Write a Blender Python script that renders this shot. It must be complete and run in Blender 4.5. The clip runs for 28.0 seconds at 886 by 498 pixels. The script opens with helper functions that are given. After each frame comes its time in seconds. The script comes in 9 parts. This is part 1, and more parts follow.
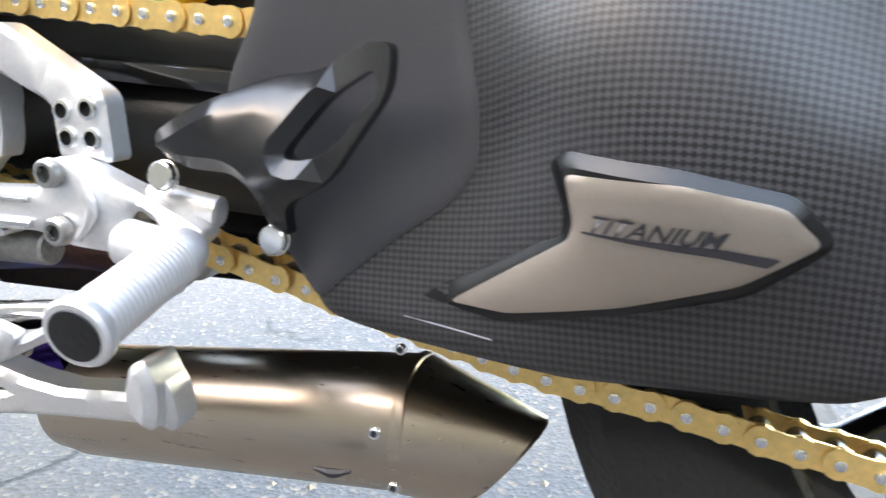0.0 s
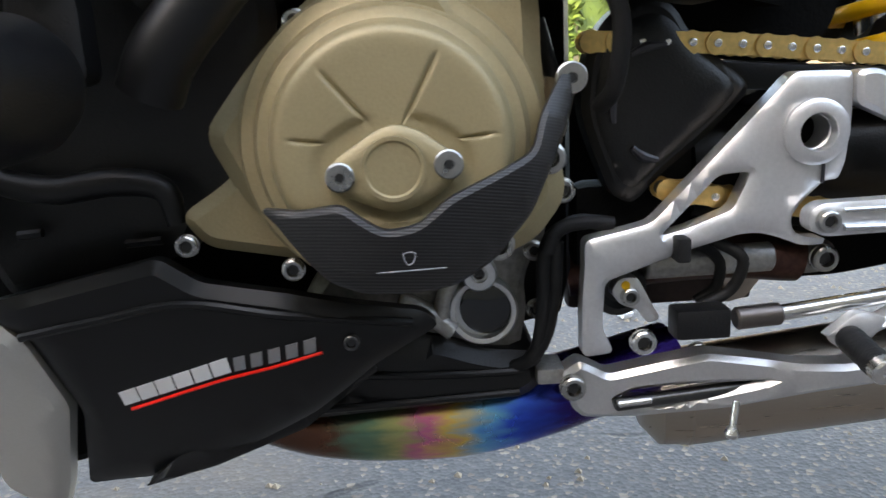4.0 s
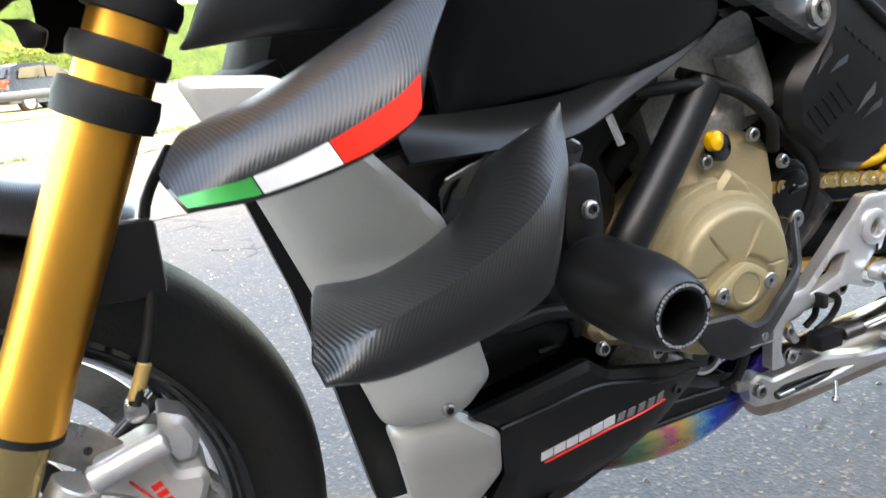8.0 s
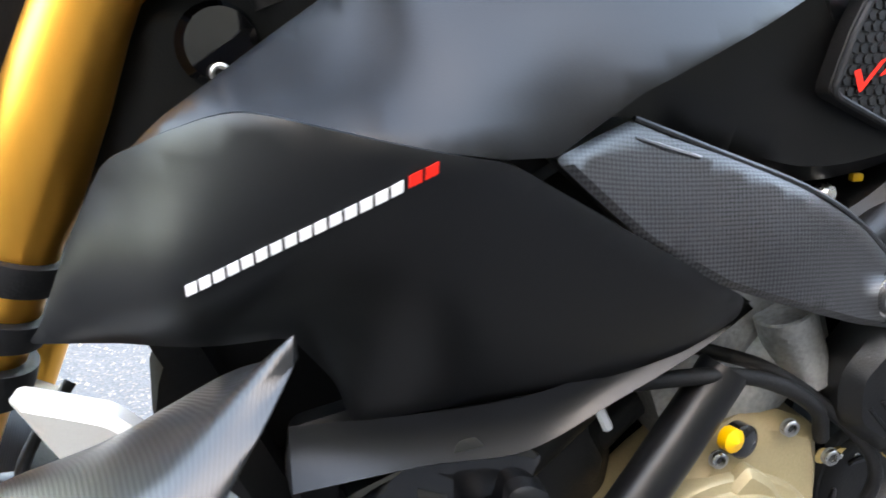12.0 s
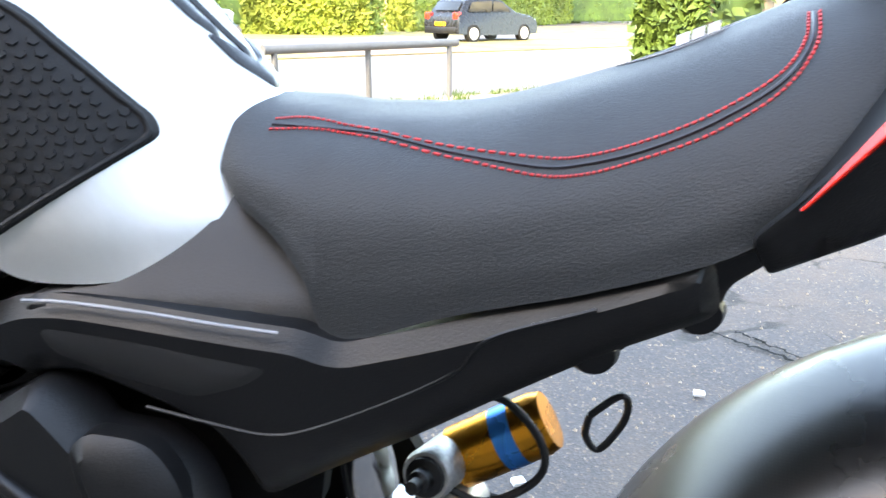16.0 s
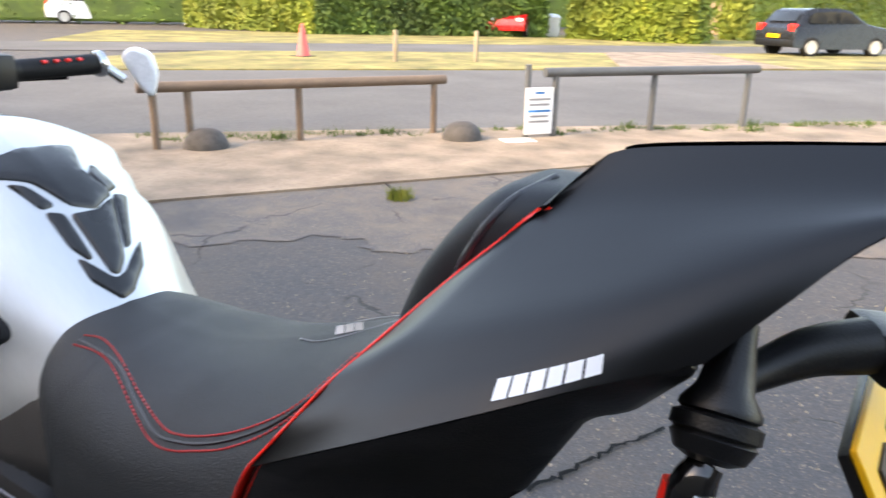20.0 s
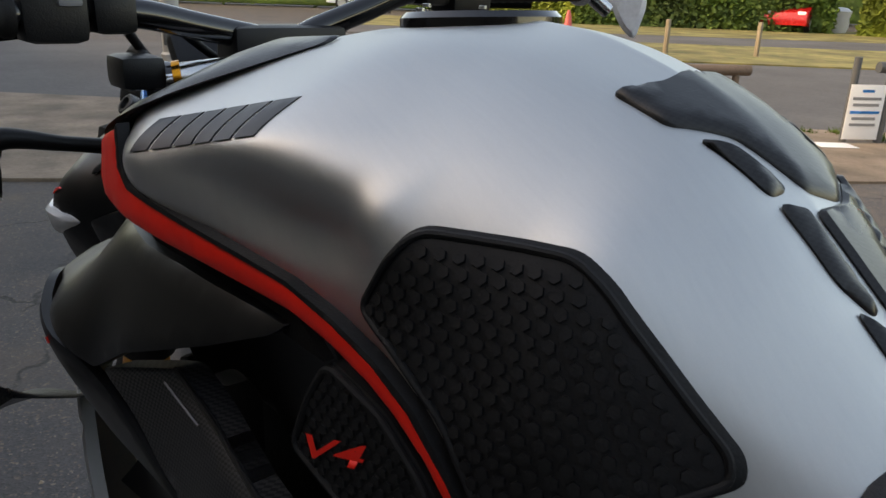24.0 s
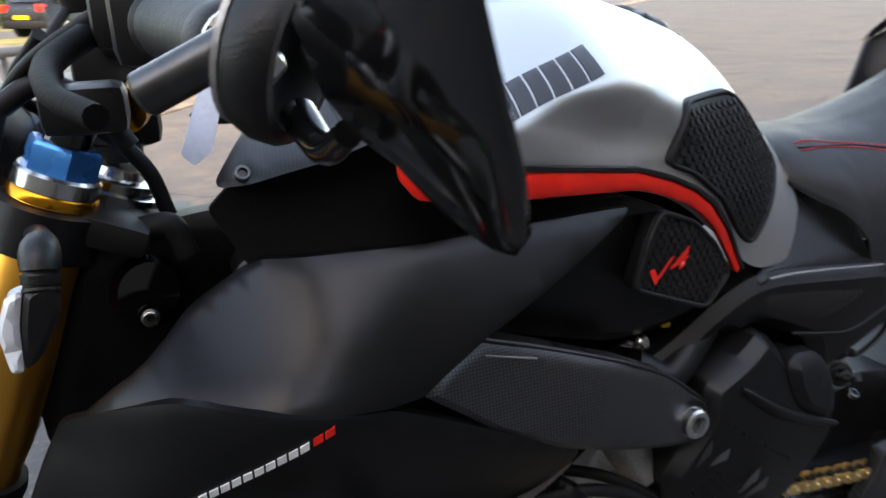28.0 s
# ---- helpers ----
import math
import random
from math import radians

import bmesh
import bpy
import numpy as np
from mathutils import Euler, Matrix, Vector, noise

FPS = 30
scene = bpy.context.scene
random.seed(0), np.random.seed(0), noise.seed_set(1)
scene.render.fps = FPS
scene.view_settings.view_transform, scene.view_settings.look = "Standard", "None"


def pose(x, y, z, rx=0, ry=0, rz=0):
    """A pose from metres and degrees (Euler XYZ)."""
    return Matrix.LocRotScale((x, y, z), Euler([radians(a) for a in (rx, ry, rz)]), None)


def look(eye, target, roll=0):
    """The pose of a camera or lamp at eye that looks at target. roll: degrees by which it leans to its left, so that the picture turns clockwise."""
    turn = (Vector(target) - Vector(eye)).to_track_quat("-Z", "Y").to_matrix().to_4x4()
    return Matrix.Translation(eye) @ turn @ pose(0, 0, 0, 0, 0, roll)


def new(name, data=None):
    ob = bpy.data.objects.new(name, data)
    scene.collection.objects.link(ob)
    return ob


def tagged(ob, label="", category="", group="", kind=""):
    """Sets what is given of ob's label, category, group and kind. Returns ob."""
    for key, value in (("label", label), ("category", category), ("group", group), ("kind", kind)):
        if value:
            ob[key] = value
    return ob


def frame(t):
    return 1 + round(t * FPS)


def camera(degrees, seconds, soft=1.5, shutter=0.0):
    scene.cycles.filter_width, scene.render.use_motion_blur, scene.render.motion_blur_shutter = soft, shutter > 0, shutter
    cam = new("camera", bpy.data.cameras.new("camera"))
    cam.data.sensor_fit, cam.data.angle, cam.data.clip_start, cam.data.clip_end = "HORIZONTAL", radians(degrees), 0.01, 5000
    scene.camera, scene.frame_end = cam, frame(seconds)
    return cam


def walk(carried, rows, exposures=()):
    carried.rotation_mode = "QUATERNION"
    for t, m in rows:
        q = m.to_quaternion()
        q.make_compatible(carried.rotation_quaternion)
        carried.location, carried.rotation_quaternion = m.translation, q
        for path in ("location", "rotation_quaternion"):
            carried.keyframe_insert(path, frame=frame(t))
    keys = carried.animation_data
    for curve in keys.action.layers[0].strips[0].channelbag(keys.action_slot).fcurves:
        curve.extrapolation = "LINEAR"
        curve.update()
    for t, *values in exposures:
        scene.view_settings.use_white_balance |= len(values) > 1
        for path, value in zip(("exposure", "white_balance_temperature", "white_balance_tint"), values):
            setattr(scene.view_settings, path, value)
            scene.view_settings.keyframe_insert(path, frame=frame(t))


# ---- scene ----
cam = camera(60.81, 28.0, shutter=0.35)
EXPOSURES = [(0, 5.0, 9600, 12), (1.5, 4.3, 9400, 12), (3, 3.4, 9200, 12), (5.5, 4.75, 9900, 12), (8, 4.4, 9600, 12), (11.5, 4.7, 9400, 12), (14, 5.6, 7900, 9), (15, 4.95, 7700, 9), (16, 4.1, 8400, 11), (18, 3.1, 8800, 15), (20, 2.9, 8900, 15), (22.5, 2.1, 9200, 14), (24.5, 1.5, 10200, 14), (26, 1.65, 10200, 16), (27, 2.2, 10000, 18), (28, 2.85, 9200, 15)]
PATH = [
    (0, (0.3993, -0.4248, 0.5030), (-0.2512, 1.4005, 0.0077), -0.40),
    (0.5, (0.3197, -0.4437, 0.5110), (-0.2624, 1.4005, 0.0011), -0.14),
    (1, (0.2423, -0.4734, 0.5181), (-0.3122, 1.3847, 0.0280), -0.68),
    (1.5, (0.1537, -0.5159, 0.5200), (-0.2453, 1.3832, 0.0361), -1.26),
    (2, (0.0915, -0.5240, 0.5131), (-0.2151, 1.3948, 0.0398), -1.82),
    (2.5, (0.0062, -0.5253, 0.5208), (-0.1773, 1.4059, 0.0346), -2.70),
    (3, (-0.0637, -0.5351, 0.5233), (-0.1878, 1.4052, 0.0544), -2.70),
    (3.5, (-0.1395, -0.5720, 0.5288), (-0.1819, 1.3713, 0.0579), -2.79),
    (5.5, (-0.4022, -0.6177, 0.5459), (-0.0831, 1.2986, 0.0705), -3.68),
    (6, (-0.4759, -0.6075, 0.5534), (-0.0517, 1.2870, 0.0727), -4.15),
    (6.5, (-0.5596, -0.6272, 0.5876), (-0.0542, 1.2444, 0.0960), -4.38),
    (7, (-0.6353, -0.6552, 0.6163), (-0.0099, 1.1762, 0.1115), -4.75),
    (7.5, (-0.6848, -0.6840, 0.6536), (0.0476, 1.1059, 0.1439), -5.16),
    (8, (-0.7286, -0.7021, 0.7186), (0.0175, 1.0812, 0.2058), -5.08),
    (8.5, (-0.7388, -0.6913, 0.7671), (0.0213, 1.0859, 0.2535), -4.69),
    (9, (-0.7390, -0.6869, 0.8175), (-0.0384, 1.1168, 0.3117), -4.74),
    (9.5, (-0.7478, -0.6763, 0.8433), (-0.0812, 1.1403, 0.3377), -4.53),
    (10, (-0.7392, -0.6488, 0.8801), (-0.0587, 1.1522, 0.3385), -4.21),
    (10.5, (-0.7107, -0.6304, 0.8935), (-0.0831, 1.1919, 0.3592), -4.27),
    (11, (-0.6395, -0.6163, 0.8995), (-0.1607, 1.2487, 0.3587), -3.11),
    (11.5, (-0.5978, -0.5895, 0.9005), (-0.1226, 1.2634, 0.3164), -1.31),
    (13.5, (-0.2192, -0.6187, 0.9122), (-0.1756, 1.3075, 0.3756), -0.02),
    (14, (-0.1044, -0.6317, 0.8870), (-0.1622, 1.3194, 0.4515), -1.03),
    (14.5, (-0.0038, -0.6051, 0.8963), (-0.1220, 1.3319, 0.4124), -0.91),
    (15, (0.1022, -0.5703, 0.9049), (-0.1678, 1.3661, 0.4838), -1.00),
    (15.5, (0.1727, -0.5550, 0.9701), (-0.0965, 1.3287, 0.3543), 0.50),
    (16, (0.2575, -0.5268, 0.9914), (-0.0410, 1.3555, 0.3850), 0.29),
    (16.5, (0.3183, -0.5123, 1.0253), (-0.0243, 1.3617, 0.4164), 0.33),
    (17, (0.3521, -0.5072, 1.0624), (-0.0621, 1.3536, 0.4574), 0.44),
    (17.5, (0.4063, -0.5136, 1.1021), (-0.0951, 1.3249, 0.4951), 0.67),
    (18, (0.4659, -0.4980, 1.1315), (-0.0701, 1.3303, 0.5231), 0.76),
    (18.5, (0.5290, -0.4655, 1.1621), (-0.0659, 1.3441, 0.5527), 0.91),
    (19, (0.6045, -0.4484, 1.1806), (-0.0716, 1.3319, 0.5694), 0.98),
    (19.5, (0.6626, -0.4104, 1.2025), (-0.0834, 1.3399, 0.5862), 0.67),
    (20, (0.6940, -0.4154, 1.2185), (-0.3391, 1.1825, 0.6025), 1.08),
    (20.5, (0.6921, -0.4174, 1.2015), (-0.5669, 1.0069, 0.5802), 1.19),
    (21, (0.6049, -0.4215, 1.1699), (-0.7957, 0.8584, 0.5374), 1.77),
    (21.5, (0.4909, -0.4021, 1.1368), (-0.9257, 0.8573, 0.4987), 1.85),
    (22, (0.3904, -0.3925, 1.1077), (-1.0472, 0.8411, 0.4663), 1.92),
    (22.5, (0.3013, -0.3749, 1.0987), (-1.2151, 0.7583, 0.4533), 2.00),
    (24.5, (0.0920, -0.3613, 1.1056), (-1.2923, 0.9256, 0.4515), 1.61),
    (25, (0.0438, -0.4264, 1.1016), (-1.0647, 1.0954, 0.4269), 0.83),
    (25.5, (-0.0225, -0.4735, 1.1010), (-0.8852, 1.2089, 0.4489), 0.05),
    (26, (-0.1388, -0.5319, 1.1093), (-0.6319, 1.2778, 0.4150), -0.45),
    (26.5, (-0.2278, -0.5878, 1.0942), (-0.4641, 1.2893, 0.4456), -1.01),
    (27, (-0.3335, -0.6489, 1.0884), (-0.2730, 1.2532, 0.4734), -1.75),
    (27.5, (-0.4362, -0.6554, 1.0864), (-0.1763, 1.2285, 0.4672), -2.12),
    (28, (-0.5359, -0.6574, 1.0930), (0.1137, 1.1131, 0.4272), -1.94),
]
walk(cam, [(t, look(eye, target, roll)) for t, eye, target, roll in PATH], exposures=EXPOSURES)

# ---- shapes that several parts share (plain numbers: x to the rear, y to the bike's right, z up) ----
def catmull(pts, n):
    """n points along a smooth line through pts."""
    P = np.array(pts, float)
    P = np.vstack([2 * P[0] - P[1], P, 2 * P[-1] - P[-2]])
    out = []
    for s in np.linspace(0, len(P) - 3 - 1e-9, n):
        i = int(s)
        u = s - i
        a, b, c, d = P[i:i + 4]
        out.append(0.5 * (2 * b + (c - a) * u + (2 * a - 5 * b + 4 * c - d) * u * u + (3 * b - a - 3 * c + d) * u ** 3))
    return np.array(out)


def loft_grid(stations, nu=40, nv=22):
    """Verts and quads of a body whose half sections (x, [(y, z), ...] from the edge to the middle) are mirrored at y = 0."""
    rows = []
    for x, sec in stations:
        c = catmull(sec, nv)
        rows.append(np.column_stack([np.full(nv, x), c]))
    rows = np.array(rows)
    grid = np.array([catmull(rows[:, k], nu) for k in range(nv)])
    full = np.concatenate([grid, (grid * (1, -1, 1))[-2::-1]])
    m = len(full)
    verts = full.transpose(1, 0, 2).reshape(-1, 3)
    faces = [(i * m + k, (i + 1) * m + k, (i + 1) * m + k + 1, i * m + k + 1) for i in range(nu - 1) for k in range(m - 1)]
    return verts, faces


def surface(ctrl):
    """A smooth sheet y(x, z) through a few control points (x, z, y)."""
    C = np.array(ctrl, float)
    n = len(C)
    d = np.linalg.norm(C[:, None, :2] - C[None, :, :2], axis=2)
    K = np.where(d > 0, d * d * np.log(d + 1e-12), 0) + 1e-4 * np.eye(n)
    Q = np.column_stack([np.ones(n), C[:, :2]])
    A = np.block([[K, Q], [Q.T, np.zeros((3, 3))]])
    w = np.linalg.solve(A, np.r_[C[:, 2], 0, 0, 0])

    def f(x, z):
        r = np.hypot(C[:, 0] - x, C[:, 1] - z)
        return float((w[:n] * np.where(r > 0, r * r * np.log(r + 1e-12), 0)).sum() + w[n] + w[n + 1] * x + w[n + 2] * z)
    return f


LOFT = {
    "tank": [
        (-0.388, [(-0.187, 1.001), (-0.205, 1.010), (-0.190, 1.028), (-0.160, 1.043), (-0.100, 1.056), (-0.050, 1.062), (0, 1.064)]),
        (-0.355, [(-0.200, 0.975), (-0.222, 0.990), (-0.216, 1.012), (-0.185, 1.034), (-0.115, 1.058), (-0.055, 1.068), (0, 1.071)]),
        (-0.320, [(-0.198, 0.961), (-0.216, 0.975), (-0.222, 1.002), (-0.195, 1.028), (-0.120, 1.062), (-0.060, 1.076), (0, 1.079)]),
        (-0.240, [(-0.178, 0.941), (-0.186, 0.955), (-0.186, 0.985), (-0.196, 1.018), (-0.160, 1.046), (-0.085, 1.077), (0, 1.088)]),
        (-0.180, [(-0.164, 0.929), (-0.168, 0.942), (-0.166, 0.975), (-0.172, 1.010), (-0.128, 1.042), (-0.068, 1.072), (0, 1.085)]),
        (-0.140, [(-0.159, 0.911), (-0.168, 0.930), (-0.163, 0.960), (-0.152, 0.995), (-0.115, 1.033), (-0.062, 1.063), (0, 1.076)]),
        (-0.100, [(-0.152, 0.881), (-0.162, 0.905), (-0.154, 0.940), (-0.136, 0.985), (-0.102, 1.022), (-0.055, 1.051), (0, 1.062)]),
        (-0.060, [(-0.158, 0.845), (-0.155, 0.880), (-0.143, 0.930), (-0.119, 0.985), (-0.085, 1.014), (-0.045, 1.034), (0, 1.041)]),
        (-0.020, [(-0.149, 0.836), (-0.142, 0.870), (-0.124, 0.915), (-0.104, 0.955), (-0.073, 0.985), (-0.040, 1.002), (0, 1.008)]),
        (0.020, [(-0.130, 0.838), (-0.119, 0.868), (-0.099, 0.903), (-0.080, 0.932), (-0.054, 0.954), (-0.028, 0.966), (0, 0.970)]),
        (0.062, [(-0.100, 0.850), (-0.092, 0.868), (-0.076, 0.888), (-0.058, 0.908), (-0.038, 0.922), (-0.018, 0.929), (0, 0.931)]),
    ],
    "seat": [
        (0.046, [(-0.084, 0.890), (-0.087, 0.895), (-0.080, 0.906), (-0.062, 0.921), (-0.036, 0.931), (0, 0.935)]),
        (0.064, [(-0.104, 0.877), (-0.104, 0.885), (-0.096, 0.900), (-0.070, 0.919), (-0.038, 0.930), (0, 0.934)]),
        (0.092, [(-0.120, 0.861), (-0.118, 0.872), (-0.108, 0.893), (-0.080, 0.914), (-0.044, 0.928), (0, 0.932)]),
        (0.113, [(-0.131, 0.838), (-0.127, 0.856), (-0.114, 0.885), (-0.088, 0.910), (-0.048, 0.925), (0, 0.930)]),
        (0.122, [(-0.134, 0.812), (-0.130, 0.845), (-0.118, 0.881), (-0.091, 0.908), (-0.050, 0.924), (0, 0.929)]),
        (0.140, [(-0.137, 0.806), (-0.133, 0.843), (-0.121, 0.881), (-0.094, 0.908), (-0.052, 0.924), (0, 0.929)]),
        (0.200, [(-0.142, 0.828), (-0.139, 0.854), (-0.129, 0.884), (-0.104, 0.908), (-0.058, 0.926), (0, 0.932)]),
        (0.280, [(-0.147, 0.850), (-0.143, 0.872), (-0.130, 0.902), (-0.102, 0.926), (-0.058, 0.946), (0, 0.953)]),
        (0.350, [(-0.148, 0.876), (-0.142, 0.902), (-0.122, 0.934), (-0.090, 0.957), (-0.050, 0.972), (0, 0.978)]),
        (0.400, [(-0.136, 0.915), (-0.128, 0.940), (-0.104, 0.968), (-0.078, 0.984), (-0.046, 0.995), (0, 0.999)]),
        (0.428, [(-0.112, 0.955), (-0.106, 0.968), (-0.090, 0.984), (-0.066, 0.997), (-0.040, 1.005), (0, 1.008)]),
    ],
    "pillion": [
        (0.412, [(-0.034, 0.985), (-0.036, 0.992), (-0.034, 0.998), (-0.024, 1.002), (-0.012, 1.003), (0, 1.004)]),
        (0.424, [(-0.050, 0.990), (-0.052, 1.006), (-0.050, 1.022), (-0.036, 1.030), (-0.018, 1.033), (0, 1.034)]),
        (0.452, [(-0.066, 1.005), (-0.068, 1.035), (-0.064, 1.064), (-0.050, 1.076), (-0.028, 1.082), (0, 1.083)]),
        (0.482, [(-0.064, 1.020), (-0.066, 1.060), (-0.062, 1.092), (-0.050, 1.107), (-0.028, 1.114), (0, 1.115)]),
        (0.506, [(-0.056, 1.030), (-0.058, 1.070), (-0.054, 1.100), (-0.044, 1.113), (-0.026, 1.119), (0, 1.120)]),
        (0.560, [(-0.030, 1.030), (-0.032, 1.070), (-0.030, 1.100), (-0.024, 1.112), (-0.014, 1.117), (0, 1.118)]),
    ],
}

SURF = {
    "fairing": [(-0.681, 0.735, -0.160), (-0.628, 0.830, -0.172), (-0.584, 0.776, -0.226), (-0.465, 0.840, -0.262), (-0.401, 0.838, -0.246),
                (-0.257, 0.732, -0.203), (-0.280, 0.743, -0.214), (-0.555, 0.864, -0.235), (-0.502, 0.669, -0.182), (-0.330, 0.677, -0.184), (-0.423, 0.673, -0.182), (-0.539, 0.736, -0.200), (-0.447, 0.747, -0.225), (-0.622, 0.736, -0.185)],
    "upper": [(-0.552, 0.864, -0.228), (-0.603, 0.847, -0.192), (-0.500, 0.855, -0.250), (-0.465, 0.840, -0.262), (-0.628, 0.830, -0.172), (-0.401, 0.838, -0.247), (-0.490, 0.926, -0.180), (-0.433, 0.928, -0.199), (-0.383, 0.928, -0.205), (-0.280, 0.929, -0.198), (-0.211, 0.926, -0.190), (-0.352, 0.867, -0.238), (-0.265, 0.900, -0.212), (-0.536, 0.888, -0.180), (-0.436, 0.876, -0.238)],
    "recess": [(-0.493, 0.922, -0.174), (-0.384, 0.924, -0.198), (-0.279, 0.925, -0.191), (-0.209, 0.924, -0.184), (-0.461, 0.940, -0.170), (-0.379, 0.931, -0.188), (-0.276, 0.930, -0.186), (-0.488, 0.972, -0.165), (-0.408, 0.996, -0.196), (-0.377, 0.949, -0.196), (-0.276, 0.940, -0.184)],
    "mesh": [(-0.401, 0.838, -0.240), (-0.345, 0.850, -0.208), (-0.280, 0.743, -0.219), (-0.135, 0.723, -0.185), (-0.20, 0.80, -0.195), (-0.25, 0.77, -0.215)],
    "grip": [(-0.178, 0.919, -0.182), (-0.205, 0.858, -0.190), (-0.117, 0.825, -0.176), (-0.09, 0.87, -0.165)],
    "stripe": [(-0.373, 1.015, -0.222), (-0.407, 1.004, -0.223), (-0.36, 0.96, -0.227), (-0.24, 0.935, -0.200), (-0.17, 0.92, -0.184), (-0.12, 0.88, -0.174), (-0.071, 0.836, -0.160)],
    "cover": [(-0.395, 1.022, -0.203), (-0.309, 1.071, -0.105), (-0.47, 0.985, -0.185), (-0.44, 1.045, -0.10), (-0.49, 1.01, -0.10), (-0.36, 1.05, -0.165)],
    "deflector": [(-0.537, 0.614, -0.235), (-0.481, 0.459, -0.194), (-0.515, 0.431, -0.180), (-0.66, 0.70, -0.20), (-0.56, 0.47, -0.165), (-0.60, 0.72, -0.235)],
    "chin": [(-0.461, 0.385, -0.160), (-0.444, 0.321, -0.135), (-0.53, 0.36, -0.135), (-0.49, 0.25, -0.09)],
    "belly": [(-0.461, 0.385, -0.155), (-0.412, 0.336, -0.140), (-0.278, 0.376, -0.158), (-0.444, 0.28, -0.115), (-0.35, 0.42, -0.165), (-0.22, 0.395, -0.14)],
    "swing": [(0.197, 0.513, -0.122), (0.188, 0.465, -0.120), (0.232, 0.408, -0.130), (0.304, 0.512, -0.126), (0.311, 0.463, -0.130), (0.349, 0.503, -0.155), (0.371, 0.465, -0.162), (0.350, 0.419, -0.148), (0.393, 0.385, -0.136), (0.454, 0.379, -0.130), (0.442, 0.466, -0.150), (0.467, 0.502, -0.120), (0.403, 0.520, -0.150)],
    "tail": [(0.369, 0.903, -0.165), (0.406, 0.955, -0.180), (0.432, 0.992, -0.189), (0.447, 1.012, -0.181), (0.457, 1.028, -0.168), (0.465, 1.041, -0.155), (0.474, 1.055, -0.126), (0.485, 1.073, -0.093), (0.498, 1.089, -0.067), (0.521, 1.113, -0.047), (0.556, 1.056, -0.160), (0.599, 1.083, -0.140),
             (0.538, 1.134, -0.020), (0.553, 1.144, -0.010), (0.609, 1.152, -0.010), (0.676, 1.160, -0.008), (0.705, 1.163, -0.008), (0.618, 1.149, -0.048), (0.679, 1.155, -0.038), (0.626, 1.075, -0.110), (0.656, 1.105, -0.085), (0.684, 1.131, -0.055), (0.643, 1.136, -0.098), (0.555, 1.054, -0.160), (0.605, 1.075, -0.140)],
    "under": [(0.369, 0.903, -0.160), (0.404, 0.952, -0.174), (0.433, 0.990, -0.186), (0.510, 1.030, -0.176), (0.556, 1.0515, -0.161), (0.626, 1.071, -0.114), (0.550, 0.979, -0.110), (0.596, 1.034, -0.100), (0.481, 0.959, -0.130), (0.430, 0.900, -0.140)],
    "subframe": [(-0.176, 0.758, -0.165), (-0.053, 0.822, -0.165), (0.113, 0.806, -0.155), (0.260, 0.841, -0.150), (0.081, 0.745, -0.145), (0.073, 0.686, -0.130), (-0.020, 0.772, -0.150), (0.211, 0.766, -0.135)],
    "shield": [(-0.071, 0.762, -0.182), (0.055, 0.658, -0.178), (-0.05, 0.66, -0.195), (-0.13, 0.64, -0.185), (0.02, 0.56, -0.17), (0.02, 0.74, -0.17)],
}

# ---- world, sun ----
world = bpy.data.worlds.new("sky")
scene.world = world
world.use_nodes = True
wn = world.node_tree.nodes
sky = wn.new("ShaderNodeTexSky")
sky.sky_type, sky.sun_disc = "NISHITA", False
SUN_EL, SUN_AZ = radians(32), radians(205)
sky.sun_elevation, sky.sun_rotation = SUN_EL, SUN_AZ
world.node_tree.links.new(sky.outputs[0], wn["Background"].inputs[0])
wn["Background"].inputs[1].default_value = 0.15
sun = new("sun", bpy.data.lights.new("sun", "SUN"))
sun.data.energy, sun.data.angle, sun.data.color = 1.15, radians(12), (1.0, 0.88, 0.70)
sun_way = Vector((math.sin(SUN_AZ) * math.cos(SUN_EL), math.cos(SUN_AZ) * math.cos(SUN_EL), math.sin(SUN_EL)))
sun.matrix_world = look(sun_way * 30, (0, 0, 0))


